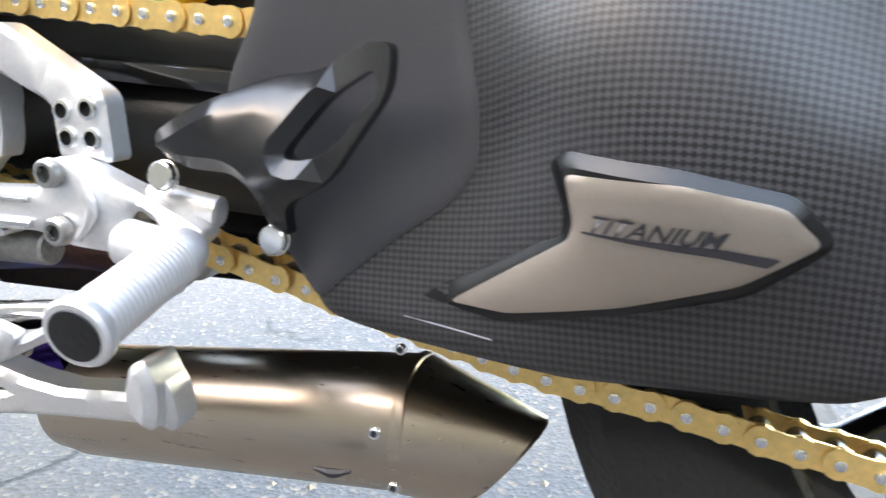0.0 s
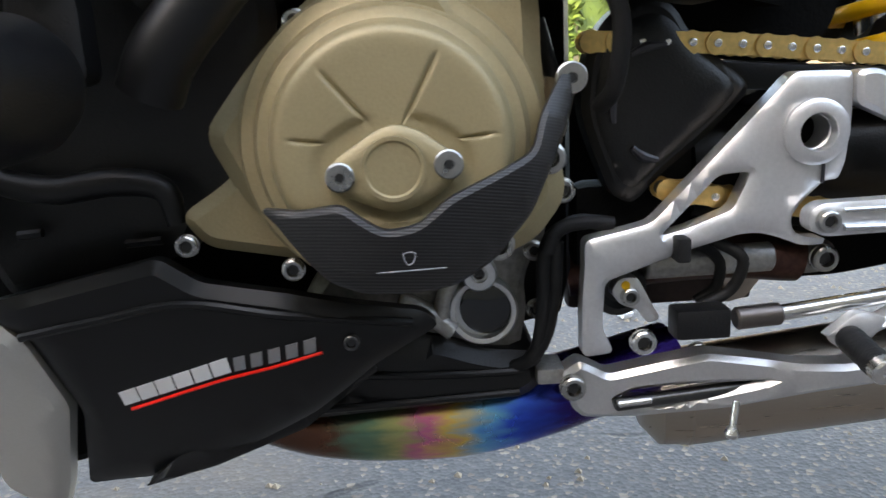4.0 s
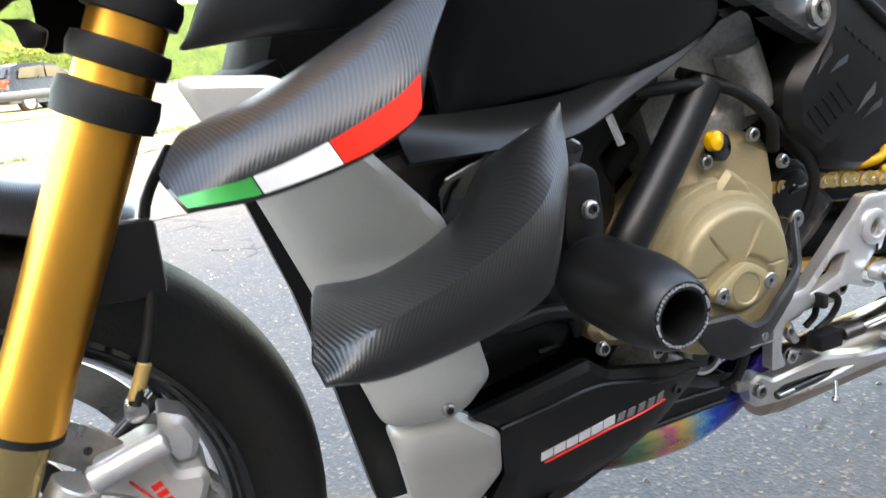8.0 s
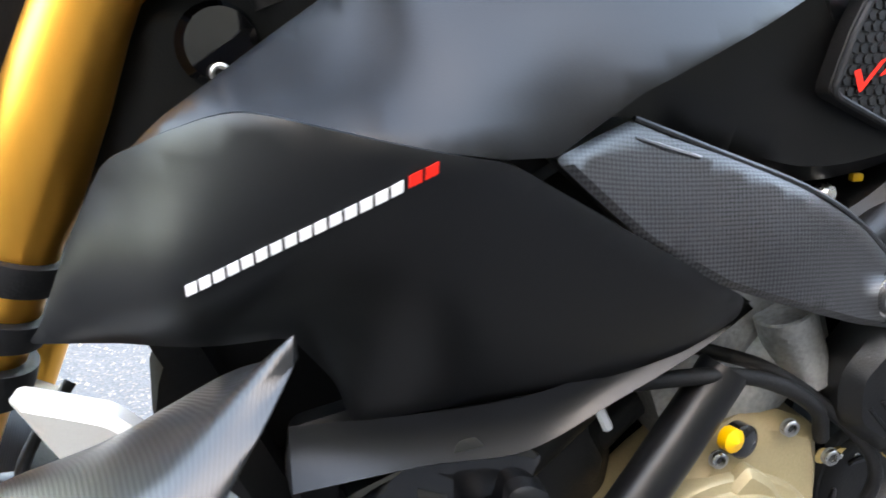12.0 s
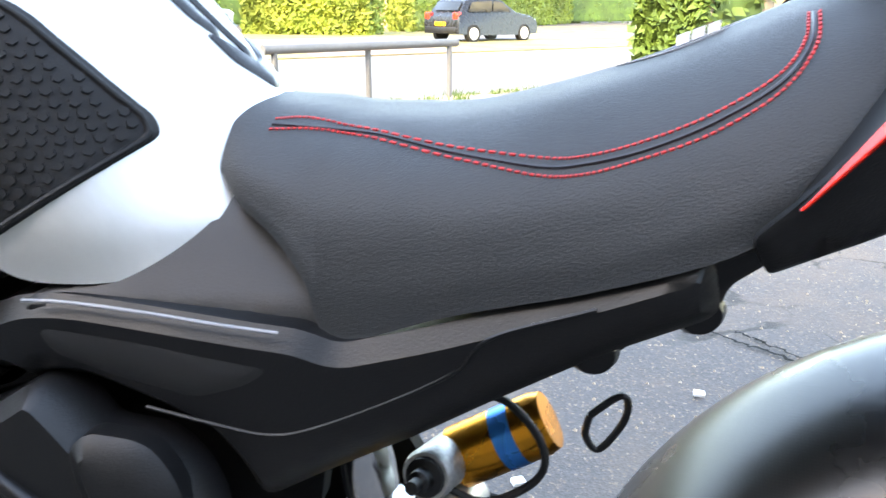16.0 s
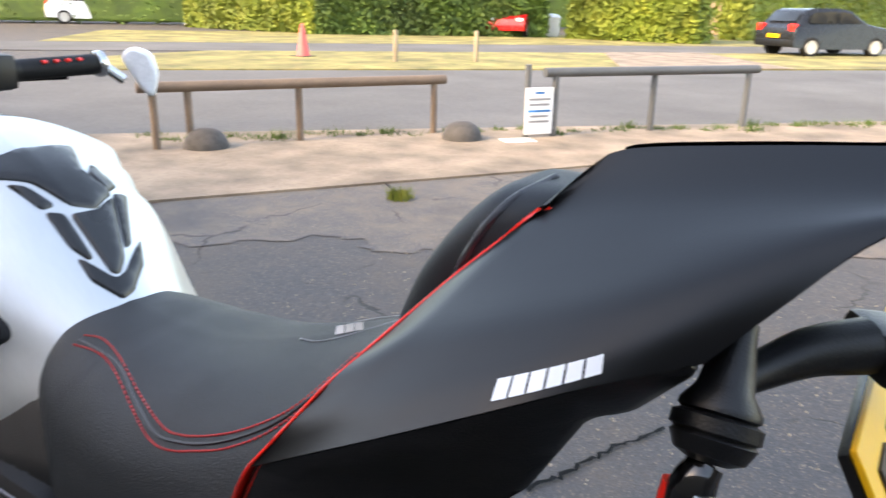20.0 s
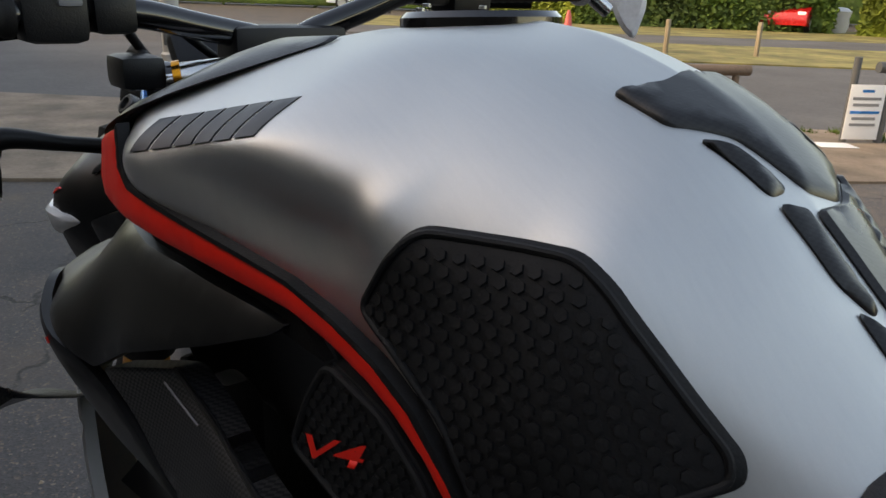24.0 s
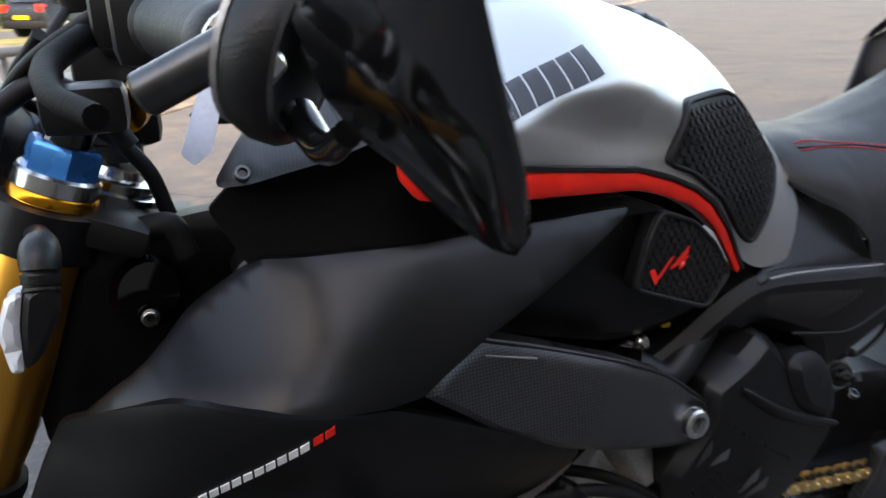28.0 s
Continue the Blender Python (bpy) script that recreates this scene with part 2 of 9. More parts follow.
# ---- materials ----
def mat(name, color, rough=0.5, metal=0.0, vary=0.12, scale=8.0, bump=0.0, bump_scale=200.0, coat=0.0, stretch=(1, 1, 1), rough_vary=0.08, spec=0.5):
    """A plain surface with variation at two scales and fine relief."""
    m = bpy.data.materials.new(name)
    m.use_nodes = True
    N, L = m.node_tree.nodes, m.node_tree.links
    b = N["Principled BSDF"]
    b.inputs["Metallic"].default_value = metal
    b.inputs["Coat Weight"].default_value = coat
    b.inputs["Specular IOR Level"].default_value = spec
    tc = N.new("ShaderNodeTexCoord")
    mp = N.new("ShaderNodeMapping")
    mp.inputs["Scale"].default_value = stretch
    L.new(tc.outputs["Object"], mp.inputs[0])
    big, fine = N.new("ShaderNodeTexNoise"), N.new("ShaderNodeTexNoise")
    big.inputs["Scale"].default_value, fine.inputs["Scale"].default_value = scale, bump_scale
    big.inputs["Detail"].default_value = 5
    for n in (big, fine):
        L.new(mp.outputs[0], n.inputs["Vector"])
    add = N.new("ShaderNodeMath")
    add.operation = "ADD"
    L.new(big.outputs["Fac"], add.inputs[0])
    L.new(fine.outputs["Fac"], add.inputs[1])
    ramp = N.new("ShaderNodeMapRange")
    ramp.inputs["From Min"].default_value, ramp.inputs["From Max"].default_value = 0.6, 1.4
    ramp.inputs["To Min"].default_value, ramp.inputs["To Max"].default_value = 1 - vary, 1 + vary
    L.new(add.outputs[0], ramp.inputs["Value"])
    mul = N.new("ShaderNodeVectorMath")
    mul.operation = "SCALE"
    mul.inputs[0].default_value = color
    L.new(ramp.outputs[0], mul.inputs["Scale"])
    L.new(mul.outputs[0], b.inputs["Base Color"])
    rr = N.new("ShaderNodeMapRange")
    rr.inputs["From Min"].default_value, rr.inputs["From Max"].default_value = 0.3, 0.7
    rr.inputs["To Min"].default_value, rr.inputs["To Max"].default_value = max(0.02, rough - rough_vary), min(1, rough + rough_vary)
    L.new(big.outputs["Fac"], rr.inputs["Value"])
    L.new(rr.outputs[0], b.inputs["Roughness"])
    if bump:
        bp = N.new("ShaderNodeBump")
        bp.inputs["Strength"].default_value = bump
        bp.inputs["Distance"].default_value = 0.002
        L.new(fine.outputs["Fac"], bp.inputs["Height"])
        L.new(bp.outputs[0], b.inputs["Normal"])
    return m


def carbon(name, size=0.004, dark=0.012, light=0.045, rough=0.42, diagonal=False, coat=0.0, turn=0.0):
    """Woven carbon cloth under lacquer: two sets of tows, over and under."""
    m = mat(name, (dark, dark, dark), rough, 0.0, 0.1, 6, 0, 200, coat)
    N, L = m.node_tree.nodes, m.node_tree.links
    b = N["Principled BSDF"]
    tc = N.new("ShaderNodeTexCoord")
    du, dv = N.new("ShaderNodeVectorMath"), N.new("ShaderNodeVectorMath")
    ct, st_ = math.cos(radians(turn)), math.sin(radians(turn))
    for nd, vec in ((du, (ct, 0.25, st_)), (dv, (-st_, 0.45, ct))):
        nd.operation = "DOT_PRODUCT"
        nd.inputs[1].default_value = vec
        L.new(tc.outputs["Object"], nd.inputs[0])
    flat = N.new("ShaderNodeCombineXYZ")
    L.new(du.outputs["Value"], flat.inputs[0])
    L.new(dv.outputs["Value"], flat.inputs[1])
    if diagonal:
        wv = N.new("ShaderNodeTexWave")
        wv.bands_direction = "X"
        wv.inputs["Scale"].default_value = 0.314 / size
        L.new(flat.outputs[0], wv.inputs["Vector"])
        fac = wv.outputs["Fac"]
    else:
        ck = N.new("ShaderNodeTexChecker")
        ck.inputs["Scale"].default_value = 1 / size
        L.new(flat.outputs[0], ck.inputs["Vector"])
        fac = ck.outputs["Fac"]
    mix = N.new("ShaderNodeMix")
    mix.data_type = "RGBA"
    mix.inputs["A"].default_value = (dark, dark, dark * 1.05, 1)
    mix.inputs["B"].default_value = (light, light, light * 1.05, 1)
    L.new(fac, mix.inputs["Factor"])
    L.new(mix.outputs["Result"], b.inputs["Base Color"])
    bp = N.new("ShaderNodeBump")
    bp.inputs["Strength"].default_value = 0.25
    bp.inputs["Distance"].default_value = 0.0006
    L.new(fac, bp.inputs["Height"])
    L.new(bp.outputs[0], b.inputs["Normal"])
    return m


def heat_pipe(name):
    """Titanium with heat colours in bands along the pipe; the front end also carries the fairing's dark reflection."""
    m = mat(name, (0.4, 0.3, 0.25), 0.25, 1.0, 0.1, 20, 0.05, 300)
    N, L = m.node_tree.nodes, m.node_tree.links
    tc = N.new("ShaderNodeTexCoord")
    sx = N.new("ShaderNodeSeparateXYZ")
    L.new(tc.outputs["Object"], sx.inputs[0])
    nz = N.new("ShaderNodeTexNoise")
    nz.inputs["Scale"].default_value = 14
    ad = N.new("ShaderNodeMath")
    ad.operation = "MULTIPLY_ADD"
    ad.inputs[1].default_value = 0.05
    L.new(nz.outputs["Fac"], ad.inputs[0])
    L.new(sx.outputs["X"], ad.inputs[2])
    rg = N.new("ShaderNodeMapRange")
    rg.inputs["From Min"].default_value, rg.inputs["From Max"].default_value = -0.335, -0.085
    L.new(ad.outputs[0], rg.inputs["Value"])
    cr = N.new("ShaderNodeValToRGB")
    # first two stops: dark brown painted in for the fairing's reflection
    stops = [(0.0, (0.07, 0.045, 0.035)), (0.26, (0.16, 0.07, 0.045)), (0.38, (0.14, 0.26, 0.18)), (0.49, (0.50, 0.48, 0.20)), (0.56, (0.80, 0.20, 0.40)),
             (0.64, (0.90, 0.62, 0.18)), (0.74, (0.15, 0.55, 0.90)), (0.84, (0.03, 0.13, 0.80)), (1.0, (0.04, 0.02, 0.16))]
    el = cr.color_ramp.elements
    while len(el) < len(stops):
        el.new(0.5)
    for e, (p, c) in zip(el, stops):
        e.position, e.color = p, (*c, 1)
    L.new(rg.outputs[0], cr.inputs[0])
    L.new(cr.outputs[0], N["Principled BSDF"].inputs["Base Color"])
    return m


def speckled(name, base, spots, scale=60, rough=0.9, bump=0.6, patch=(0.6, 1.35), patch_scale=0.7):
    """Ground of small stones or grit, with larger worn patches."""
    m = bpy.data.materials.new(name)
    m.use_nodes = True
    N, L = m.node_tree.nodes, m.node_tree.links
    b = N["Principled BSDF"]
    b.inputs["Roughness"].default_value = rough
    tc = N.new("ShaderNodeTexCoord")
    vo = N.new("ShaderNodeTexVoronoi")
    vo.inputs["Scale"].default_value = scale
    L.new(tc.outputs["Object"], vo.inputs["Vector"])
    sep = N.new("ShaderNodeSeparateColor")
    L.new(vo.outputs["Color"], sep.inputs[0])
    cr = N.new("ShaderNodeValToRGB")
    el = cr.color_ramp.elements
    while len(el) < len(spots):
        el.new(0.5)
    for k, (e, c) in enumerate(zip(el, spots)):
        e.position, e.color = k / (len(spots) - 1), (*c, 1)
    L.new(sep.outputs[0], cr.inputs[0])
    nz = N.new("ShaderNodeTexNoise")
    nz.inputs["Scale"].default_value, nz.inputs["Detail"].default_value = patch_scale, 8
    L.new(tc.outputs["Object"], nz.inputs["Vector"])
    rg = N.new("ShaderNodeMapRange")
    rg.inputs["From Min"].default_value, rg.inputs["From Max"].default_value = 0.3, 0.7
    rg.inputs["To Min"].default_value, rg.inputs["To Max"].default_value = patch
    L.new(nz.outputs["Fac"], rg.inputs["Value"])
    dm = N.new("ShaderNodeMix")
    dm.data_type = "RGBA"
    dm.inputs["Factor"].default_value = 0.55
    dm.inputs["B"].default_value = (*base, 1)
    L.new(cr.outputs[0], dm.inputs["A"])
    mul = N.new("ShaderNodeVectorMath")
    mul.operation = "SCALE"
    L.new(dm.outputs["Result"], mul.inputs[0])
    L.new(rg.outputs[0], mul.inputs["Scale"])
    L.new(mul.outputs[0], b.inputs["Base Color"])
    bp = N.new("ShaderNodeBump")
    bp.inputs["Strength"].default_value, bp.inputs["Distance"].default_value = bump, 0.006
    L.new(vo.outputs["Distance"], bp.inputs["Height"])
    L.new(bp.outputs[0], b.inputs["Normal"])
    return m


def old_asphalt(name, sand_tone=(0.118, 0.086, 0.062), sand_from=0.44, tone=1.0):
    """Worn asphalt: stones of several tones, sandy stains, dark bitumen patches and a net of cracks."""
    m = bpy.data.materials.new(name)
    m.use_nodes = True
    N, L = m.node_tree.nodes, m.node_tree.links
    b = N["Principled BSDF"]
    tc = N.new("ShaderNodeTexCoord")

    def noise_at(scale, detail, low, high, rough=0.55):
        n, r = N.new("ShaderNodeTexNoise"), N.new("ShaderNodeMapRange")
        n.inputs["Scale"].default_value, n.inputs["Detail"].default_value, n.inputs["Roughness"].default_value = scale, detail, rough
        r.inputs["From Min"].default_value, r.inputs["From Max"].default_value = low, high
        L.new(tc.outputs["Object"], n.inputs["Vector"])
        L.new(n.outputs["Fac"], r.inputs["Value"])
        return n, r.outputs[0]

    def blend(fac, a, c):
        x = N.new("ShaderNodeMix")
        x.data_type = "RGBA"
        for key, v in (("Factor", fac), ("A", a), ("B", c)):
            if isinstance(v, tuple):
                x.inputs[key].default_value = (*v, 1)
            else:
                L.new(v, x.inputs[key])
        return x.outputs["Result"]

    def times(a, k):
        x = N.new("ShaderNodeMath")
        x.operation = "MULTIPLY"
        L.new(a, x.inputs[0])
        if isinstance(k, float):
            x.inputs[1].default_value = k
        else:
            L.new(k, x.inputs[1])
        return x.outputs[0]
    stones = N.new("ShaderNodeTexVoronoi")
    stones.inputs["Scale"].default_value = 150
    L.new(tc.outputs["Object"], stones.inputs["Vector"])
    sep = N.new("ShaderNodeSeparateColor")
    L.new(stones.outputs["Color"], sep.inputs[0])
    ramp = N.new("ShaderNodeValToRGB")
    tones = [(0.0, (0.050, 0.046, 0.046)), (0.35, (0.066, 0.061, 0.061)), (0.70, (0.078, 0.072, 0.070)), (0.88, (0.096, 0.085, 0.078)), (0.93, (0.150, 0.108, 0.075)), (1.0, (0.22, 0.17, 0.125))]
    el = ramp.color_ramp.elements
    while len(el) < len(tones):
        el.new(0.5)
    for e, (p, c) in zip(el, tones):
        e.position, e.color = p, (c[0] * tone, c[1] * tone, c[2] * tone, 1)
    L.new(sep.outputs[0], ramp.inputs[0])
    fine_n, fine = noise_at(40, 6, 0.35, 0.65)
    _, sand = noise_at(1.1, 7, sand_from, sand_from + 0.18, 0.62)
    _, bitumen = noise_at(0.75, 6, 0.56, 0.66, 0.6)
    _, grime = noise_at(5.0, 6, 0.30, 0.72)
    warp_n, _ = noise_at(3.0, 5, 0, 1)
    warp = N.new("ShaderNodeVectorMath")
    warp.operation = "MULTIPLY_ADD"
    warp.inputs[1].default_value = (0.35, 0.35, 0.0)
    L.new(warp_n.outputs["Color"], warp.inputs[0])
    L.new(tc.outputs["Object"], warp.inputs[2])
    net = N.new("ShaderNodeTexVoronoi")
    net.feature = "DISTANCE_TO_EDGE"
    net.inputs["Scale"].default_value = 1.25
    L.new(warp.outputs[0], net.inputs["Vector"])
    gap = N.new("ShaderNodeMapRange")
    gap.inputs["From Min"].default_value, gap.inputs["From Max"].default_value = 0.004, 0.013
    gap.inputs["To Min"].default_value, gap.inputs["To Max"].default_value = 1.0, 0.0
    L.new(net.outputs["Distance"], gap.inputs["Value"])
    _, broken = noise_at(1.7, 4, 0.48, 0.56)
    crack_fac = times(times(gap.outputs[0], broken), 0.85)
    c = blend(times(fine, 0.35), ramp.outputs[0], (0.060 * tone, 0.057 * tone, 0.059 * tone))
    c = blend(times(times(sand, grime), 0.75), c, sand_tone)
    c = blend(times(bitumen, 0.6), c, (0.036, 0.036, 0.039))
    c = blend(crack_fac, c, (0.018, 0.016, 0.015))
    L.new(c, b.inputs["Base Color"])
    rg = N.new("ShaderNodeMapRange")
    rg.inputs["To Min"].default_value, rg.inputs["To Max"].default_value = 0.68, 0.95
    L.new(fine_n.outputs["Fac"], rg.inputs["Value"])
    L.new(rg.outputs[0], b.inputs["Roughness"])
    deep = N.new("ShaderNodeMath")
    deep.operation = "MULTIPLY_ADD"
    deep.inputs[1].default_value = -2.5
    L.new(crack_fac, deep.inputs[0])
    L.new(stones.outputs["Distance"], deep.inputs[2])
    bp = N.new("ShaderNodeBump")
    bp.inputs["Strength"].default_value, bp.inputs["Distance"].default_value = 0.4, 0.003
    L.new(deep.outputs[0], bp.inputs["Height"])
    L.new(bp.outputs[0], b.inputs["Normal"])
    return m


SATIN = mat("satin_black_paint", (0.0032, 0.0033, 0.0038), 0.36, 0, 0.15, 5, 0.03, 900, spec=0.36)
MATT = mat("matt_black_plastic", (0.032, 0.032, 0.035), 0.42, 0, 0.12, 12, 0.07, 700)
SOCKET = mat("socket_steel", (0.05, 0.05, 0.05), 0.4, 0.8, 0.2, 60)
GLOSS = mat("gloss_black", (0.004, 0.004, 0.0045), 0.14, 0, 0.1, 6, 0, 200, 0.5)
PLASTIC = mat("black_plastic", (0.0045, 0.0045, 0.005), 0.42, 0, 0.2, 10, 0.15, 700, spec=0.38)
# INNER: colour and gloss lowered to stand for shade inside the bike
INNER = mat("inner_plastic_and_shade", (0.0025, 0.0025, 0.0025), 0.75, 0, 0.3, 12, 0.2, 300, spec=0.12)
RUBBER = mat("rubber", (0.0065, 0.0065, 0.007), 0.60, 0, 0.25, 14, 0.2, 600, spec=0.32)
TYRE = mat("tyre_rubber", (0.010, 0.010, 0.010), 0.7, 0, 0.35, 9, 0.35, 260, spec=0.3)
VINYL = mat("seat_vinyl", (0.0165, 0.018, 0.0195), 0.55, 0, 0.12, 7, 0.42, 850, spec=0.4)
VINYL_TOP = mat("seat_top_cloth", (0.010, 0.0125, 0.015), 0.60, 0, 0.10, 7, 0.15, 1100, spec=0.35)
STITCH = mat("red_thread", (0.55, 0.02, 0.02), 0.6, 0, 0.1)
TANK = mat("brushed_aluminium", (0.585, 0.59, 0.575), 0.43, 0.92, 0.05, 4, 0.06, 60, 0, (3, 90, 20), 0.04)
SILVER = mat("cast_silver_aluminium", (0.64, 0.64, 0.64), 0.36, 0.75, 0.08, 12, 0.08, 400)
RAW = mat("raw_cast_alloy", (0.40, 0.39, 0.37), 0.45, 0.7, 0.3, 25, 0.4, 250)
DULLCAST = mat("dull_cast_alloy", (0.26, 0.25, 0.235), 0.5, 0.6, 0.4, 22, 0.5, 200)
STEEL = mat("bright_steel", (0.68, 0.68, 0.67), 0.22, 1.0, 0.1, 30)
BOLT = mat("bolt_steel", (0.42, 0.415, 0.40), 0.3, 1.0, 0.15, 60, 0.1, 500)
DARKBOLT = mat("dark_bolt", (0.10, 0.10, 0.10), 0.35, 1.0, 0.2, 60)
BRONZE = mat("bronze_engine_paint", (0.31, 0.25, 0.14), 0.46, 0.25, 0.10, 9, 0.12, 500)
GOLDCHAIN = mat("gold_chain_plate", (0.80, 0.54, 0.21), 0.33, 0.85, 0.15, 40, 0.05, 300)
GOLDFORK = mat("gold_anodised_fork", (0.95, 0.44, 0.075), 0.36, 1.0, 0.06, 8, 0.03, 80, 0, (1, 1, 0.1))
AMBER = mat("amber_anodised", (0.75, 0.30, 0.03), 0.25, 1.0, 0.08, 10)
TITAN = mat("titanium", (0.44, 0.375, 0.31), 0.30, 1.0, 0.04, 8, 0.02, 60, 0, (2, 40, 40), 0.03)
TITANPLATE = mat("titanium_plate", (0.40, 0.34, 0.29), 0.45, 0.9, 0.04, 5, 0.04, 500)
HEAT = heat_pipe("heat_coloured_titanium")
CARBON = carbon("matt_carbon_ribs", 0.0017, 0.003, 0.022, 0.33, True, 0.0, -22)
CARBON_FINE = carbon("satin_fine_carbon", 0.0016, 0.004, 0.010, 0.30, False, 0.0, 45)
CARBON_GUARD = carbon("twill_carbon_guard", 0.0018, 0.004, 0.024, 0.42, True, 0.0, 86)
CARBON_DUCT = carbon("open_weave_carbon", 0.0020, 0.004, 0.040, 0.40, False, 0.0, 45)
CARBON_GRID = carbon("carbon_plain_weave", 0.0022, 0.007, 0.042, 0.40, False, 0.0, 45)
CARBON_GLOSS = carbon("lacquered_carbon", 0.0018, 0.003, 0.016, 0.33, False, 0.08, 45)
GREY = mat("satin_grey_paint", (0.50, 0.485, 0.455), 0.42, 0.35, 0.05, 6, 0.03, 600)
WHITE = mat("white_paint", (0.80, 0.80, 0.80), 0.4, 0, 0.03)
RED = mat("red_paint", (0.90, 0.020, 0.010), 0.34, 0, 0.04)
ORANGE = mat("orange_paint", (0.80, 0.20, 0.01), 0.4, 0, 0.05)
GREEN = mat("green_paint", (0.01, 0.30, 0.06), 0.4, 0, 0.05)
YELLOW = mat("yellow_plastic", (0.82, 0.43, 0.01), 0.45, 0, 0.05)
BLUE = mat("blue_anodised", (0.02, 0.25, 0.70), 0.25, 0.6, 0.05)
PRINT = mat("dark_print", (0.02, 0.02, 0.025), 0.4, 0, 0.05)
PALEPRINT = mat("pale_print", (0.22, 0.225, 0.235), 0.45, 0, 0.05)
GLASS = mat("dark_glass", (0.01, 0.012, 0.014), 0.08, 0, 0.05, 5, 0, 200, 0.3)
LENS = mat("clear_lamp_lens", (0.75, 0.78, 0.80), 0.12, 0, 0.05, 5, 0, 200, 0.6)
ASPHALT = old_asphalt("old_asphalt", tone=0.86)
SANDY = old_asphalt("sandy_worn_asphalt", (0.175, 0.132, 0.095), 0.36, 1.12)
ROADMAT = speckled("road_asphalt", (0.088, 0.084, 0.084), [(0.065, 0.064, 0.066), (0.115, 0.11, 0.106)], 30, 0.9, 0.2, (0.7, 1.2), 0.5)
PAVING = speckled("sandy_concrete", (0.225, 0.172, 0.125), [(0.17, 0.13, 0.095), (0.28, 0.215, 0.16), (0.22, 0.165, 0.12)], 40, 0.9, 0.3, (0.5, 1.25), 2.2)
GRASSMAT = speckled("dry_grass", (0.20, 0.17, 0.055), [(0.06, 0.095, 0.02), (0.28, 0.22, 0.085), (0.15, 0.15, 0.045)], 5, 0.95, 0.4, (0.45, 1.4), 0.9)
CONCRETE = speckled("grey_concrete", (0.19, 0.17, 0.15), [(0.13, 0.12, 0.105), (0.25, 0.225, 0.20)], 25, 0.9, 0.4)
DARKSTONE = speckled("dark_stone", (0.065, 0.06, 0.058), [(0.04, 0.038, 0.037), (0.09, 0.084, 0.08)], 25, 0.9, 0.4)
LEAF = speckled("hedge_leaf", (0.13, 0.165, 0.015), [(0.060, 0.095, 0.010), (0.145, 0.19, 0.018), (0.24, 0.25, 0.035)], 3, 0.7, 0.0, (0.6, 1.4), 0.4)
DARKLEAF = speckled("dark_leaf", (0.045, 0.085, 0.009), [(0.026, 0.056, 0.007), (0.075, 0.125, 0.014)], 4, 0.7, 0.0, (0.6, 1.4), 0.5)
RUST = mat("weathered_rail", (0.16, 0.115, 0.085), 0.7, 0.2, 0.35, 6, 0.3, 120)
RAILGREY = mat("grey_rail", (0.10, 0.105, 0.11), 0.6, 0.3, 0.25, 6, 0.2, 120)
WOOD = mat("weathered_boards", (0.24, 0.19, 0.13), 0.8, 0, 0.35, 3, 0.4, 30, 0, (1, 1, 0.1))
BRICK = mat("brick_wall", (0.30, 0.20, 0.14), 0.85, 0, 0.25, 6, 0.3, 60)

# ---- builders ----
from mathutils import geometry
from mathutils.bvhtree import BVHTree


def mesh_of(name, verts, faces, smooth=True):
    me = bpy.data.meshes.new(name)
    me.from_pydata([tuple(map(float, v)) for v in verts], [], [tuple(map(int, f)) for f in faces])
    bm = bmesh.new()
    bm.from_mesh(me)
    bmesh.ops.recalc_face_normals(bm, faces=bm.faces)
    for f in bm.faces:
        f.smooth = smooth
    for e in bm.edges:
        if len(e.link_faces) == 2 and e.calc_face_angle(0) > radians(38):
            e.smooth = False
    bm.to_mesh(me)
    bm.free()
    return me


def part(name, geo, material, parent, label=""):
    me = geo if isinstance(geo, bpy.types.Mesh) else mesh_of(name, *geo)
    if not me.materials:
        me.materials.append(material)
    ob = new(name, me)
    ob.parent = parent
    return tagged(ob, label) if label else ob


def join(*geos):
    V, Fs = [], []
    for v, f in geos:
        n = len(V)
        V += [tuple(p) for p in v]
        Fs += [tuple(i + n for i in q) for q in f]
    return V, Fs


def frame_of(axis):
    w = Vector(axis).normalized()
    u = w.orthogonal().normalized()
    return u, w.cross(u), w


def lathe(origin, axis, profile, n=28, squash=1.0, up=None, caps=True):
    """A turned body: profile of (radius, distance along axis)."""
    o = Vector(origin)
    u, v, w = frame_of(axis)
    if up:
        v = (Vector(up) - w * Vector(up).dot(w)).normalized()
        u = v.cross(w)
    V, Fs = [], []
    for r, d in profile:
        for k in range(n):
            a = 2 * math.pi * k / n
            V.append(o + w * d + u * (r * math.cos(a)) + v * (r * squash * math.sin(a)))
    for i in range(len(profile) - 1):
        for k in range(n):
            Fs.append((i * n + k, i * n + (k + 1) % n, (i + 1) * n + (k + 1) % n, (i + 1) * n + k))
    for i, flip in ((0, True), (len(profile) - 1, False)):
        if caps and profile[i][0] > 1e-5 and profile[0] != profile[-1]:
            ring = [i * n + k for k in range(n)]
            Fs.append(tuple(ring[::-1] if flip else ring))
    return V, Fs


def rod(a, b, r, r2=None, n=20, edge=0.0015):
    d = (Vector(b) - Vector(a)).length
    r2 = r if r2 is None else r2
    e = min(edge, r * 0.4, r2 * 0.4)
    return lathe(a, Vector(b) - Vector(a), [(r - e, 0), (r, e), (r2, d - e), (r2 - e, d)], n)


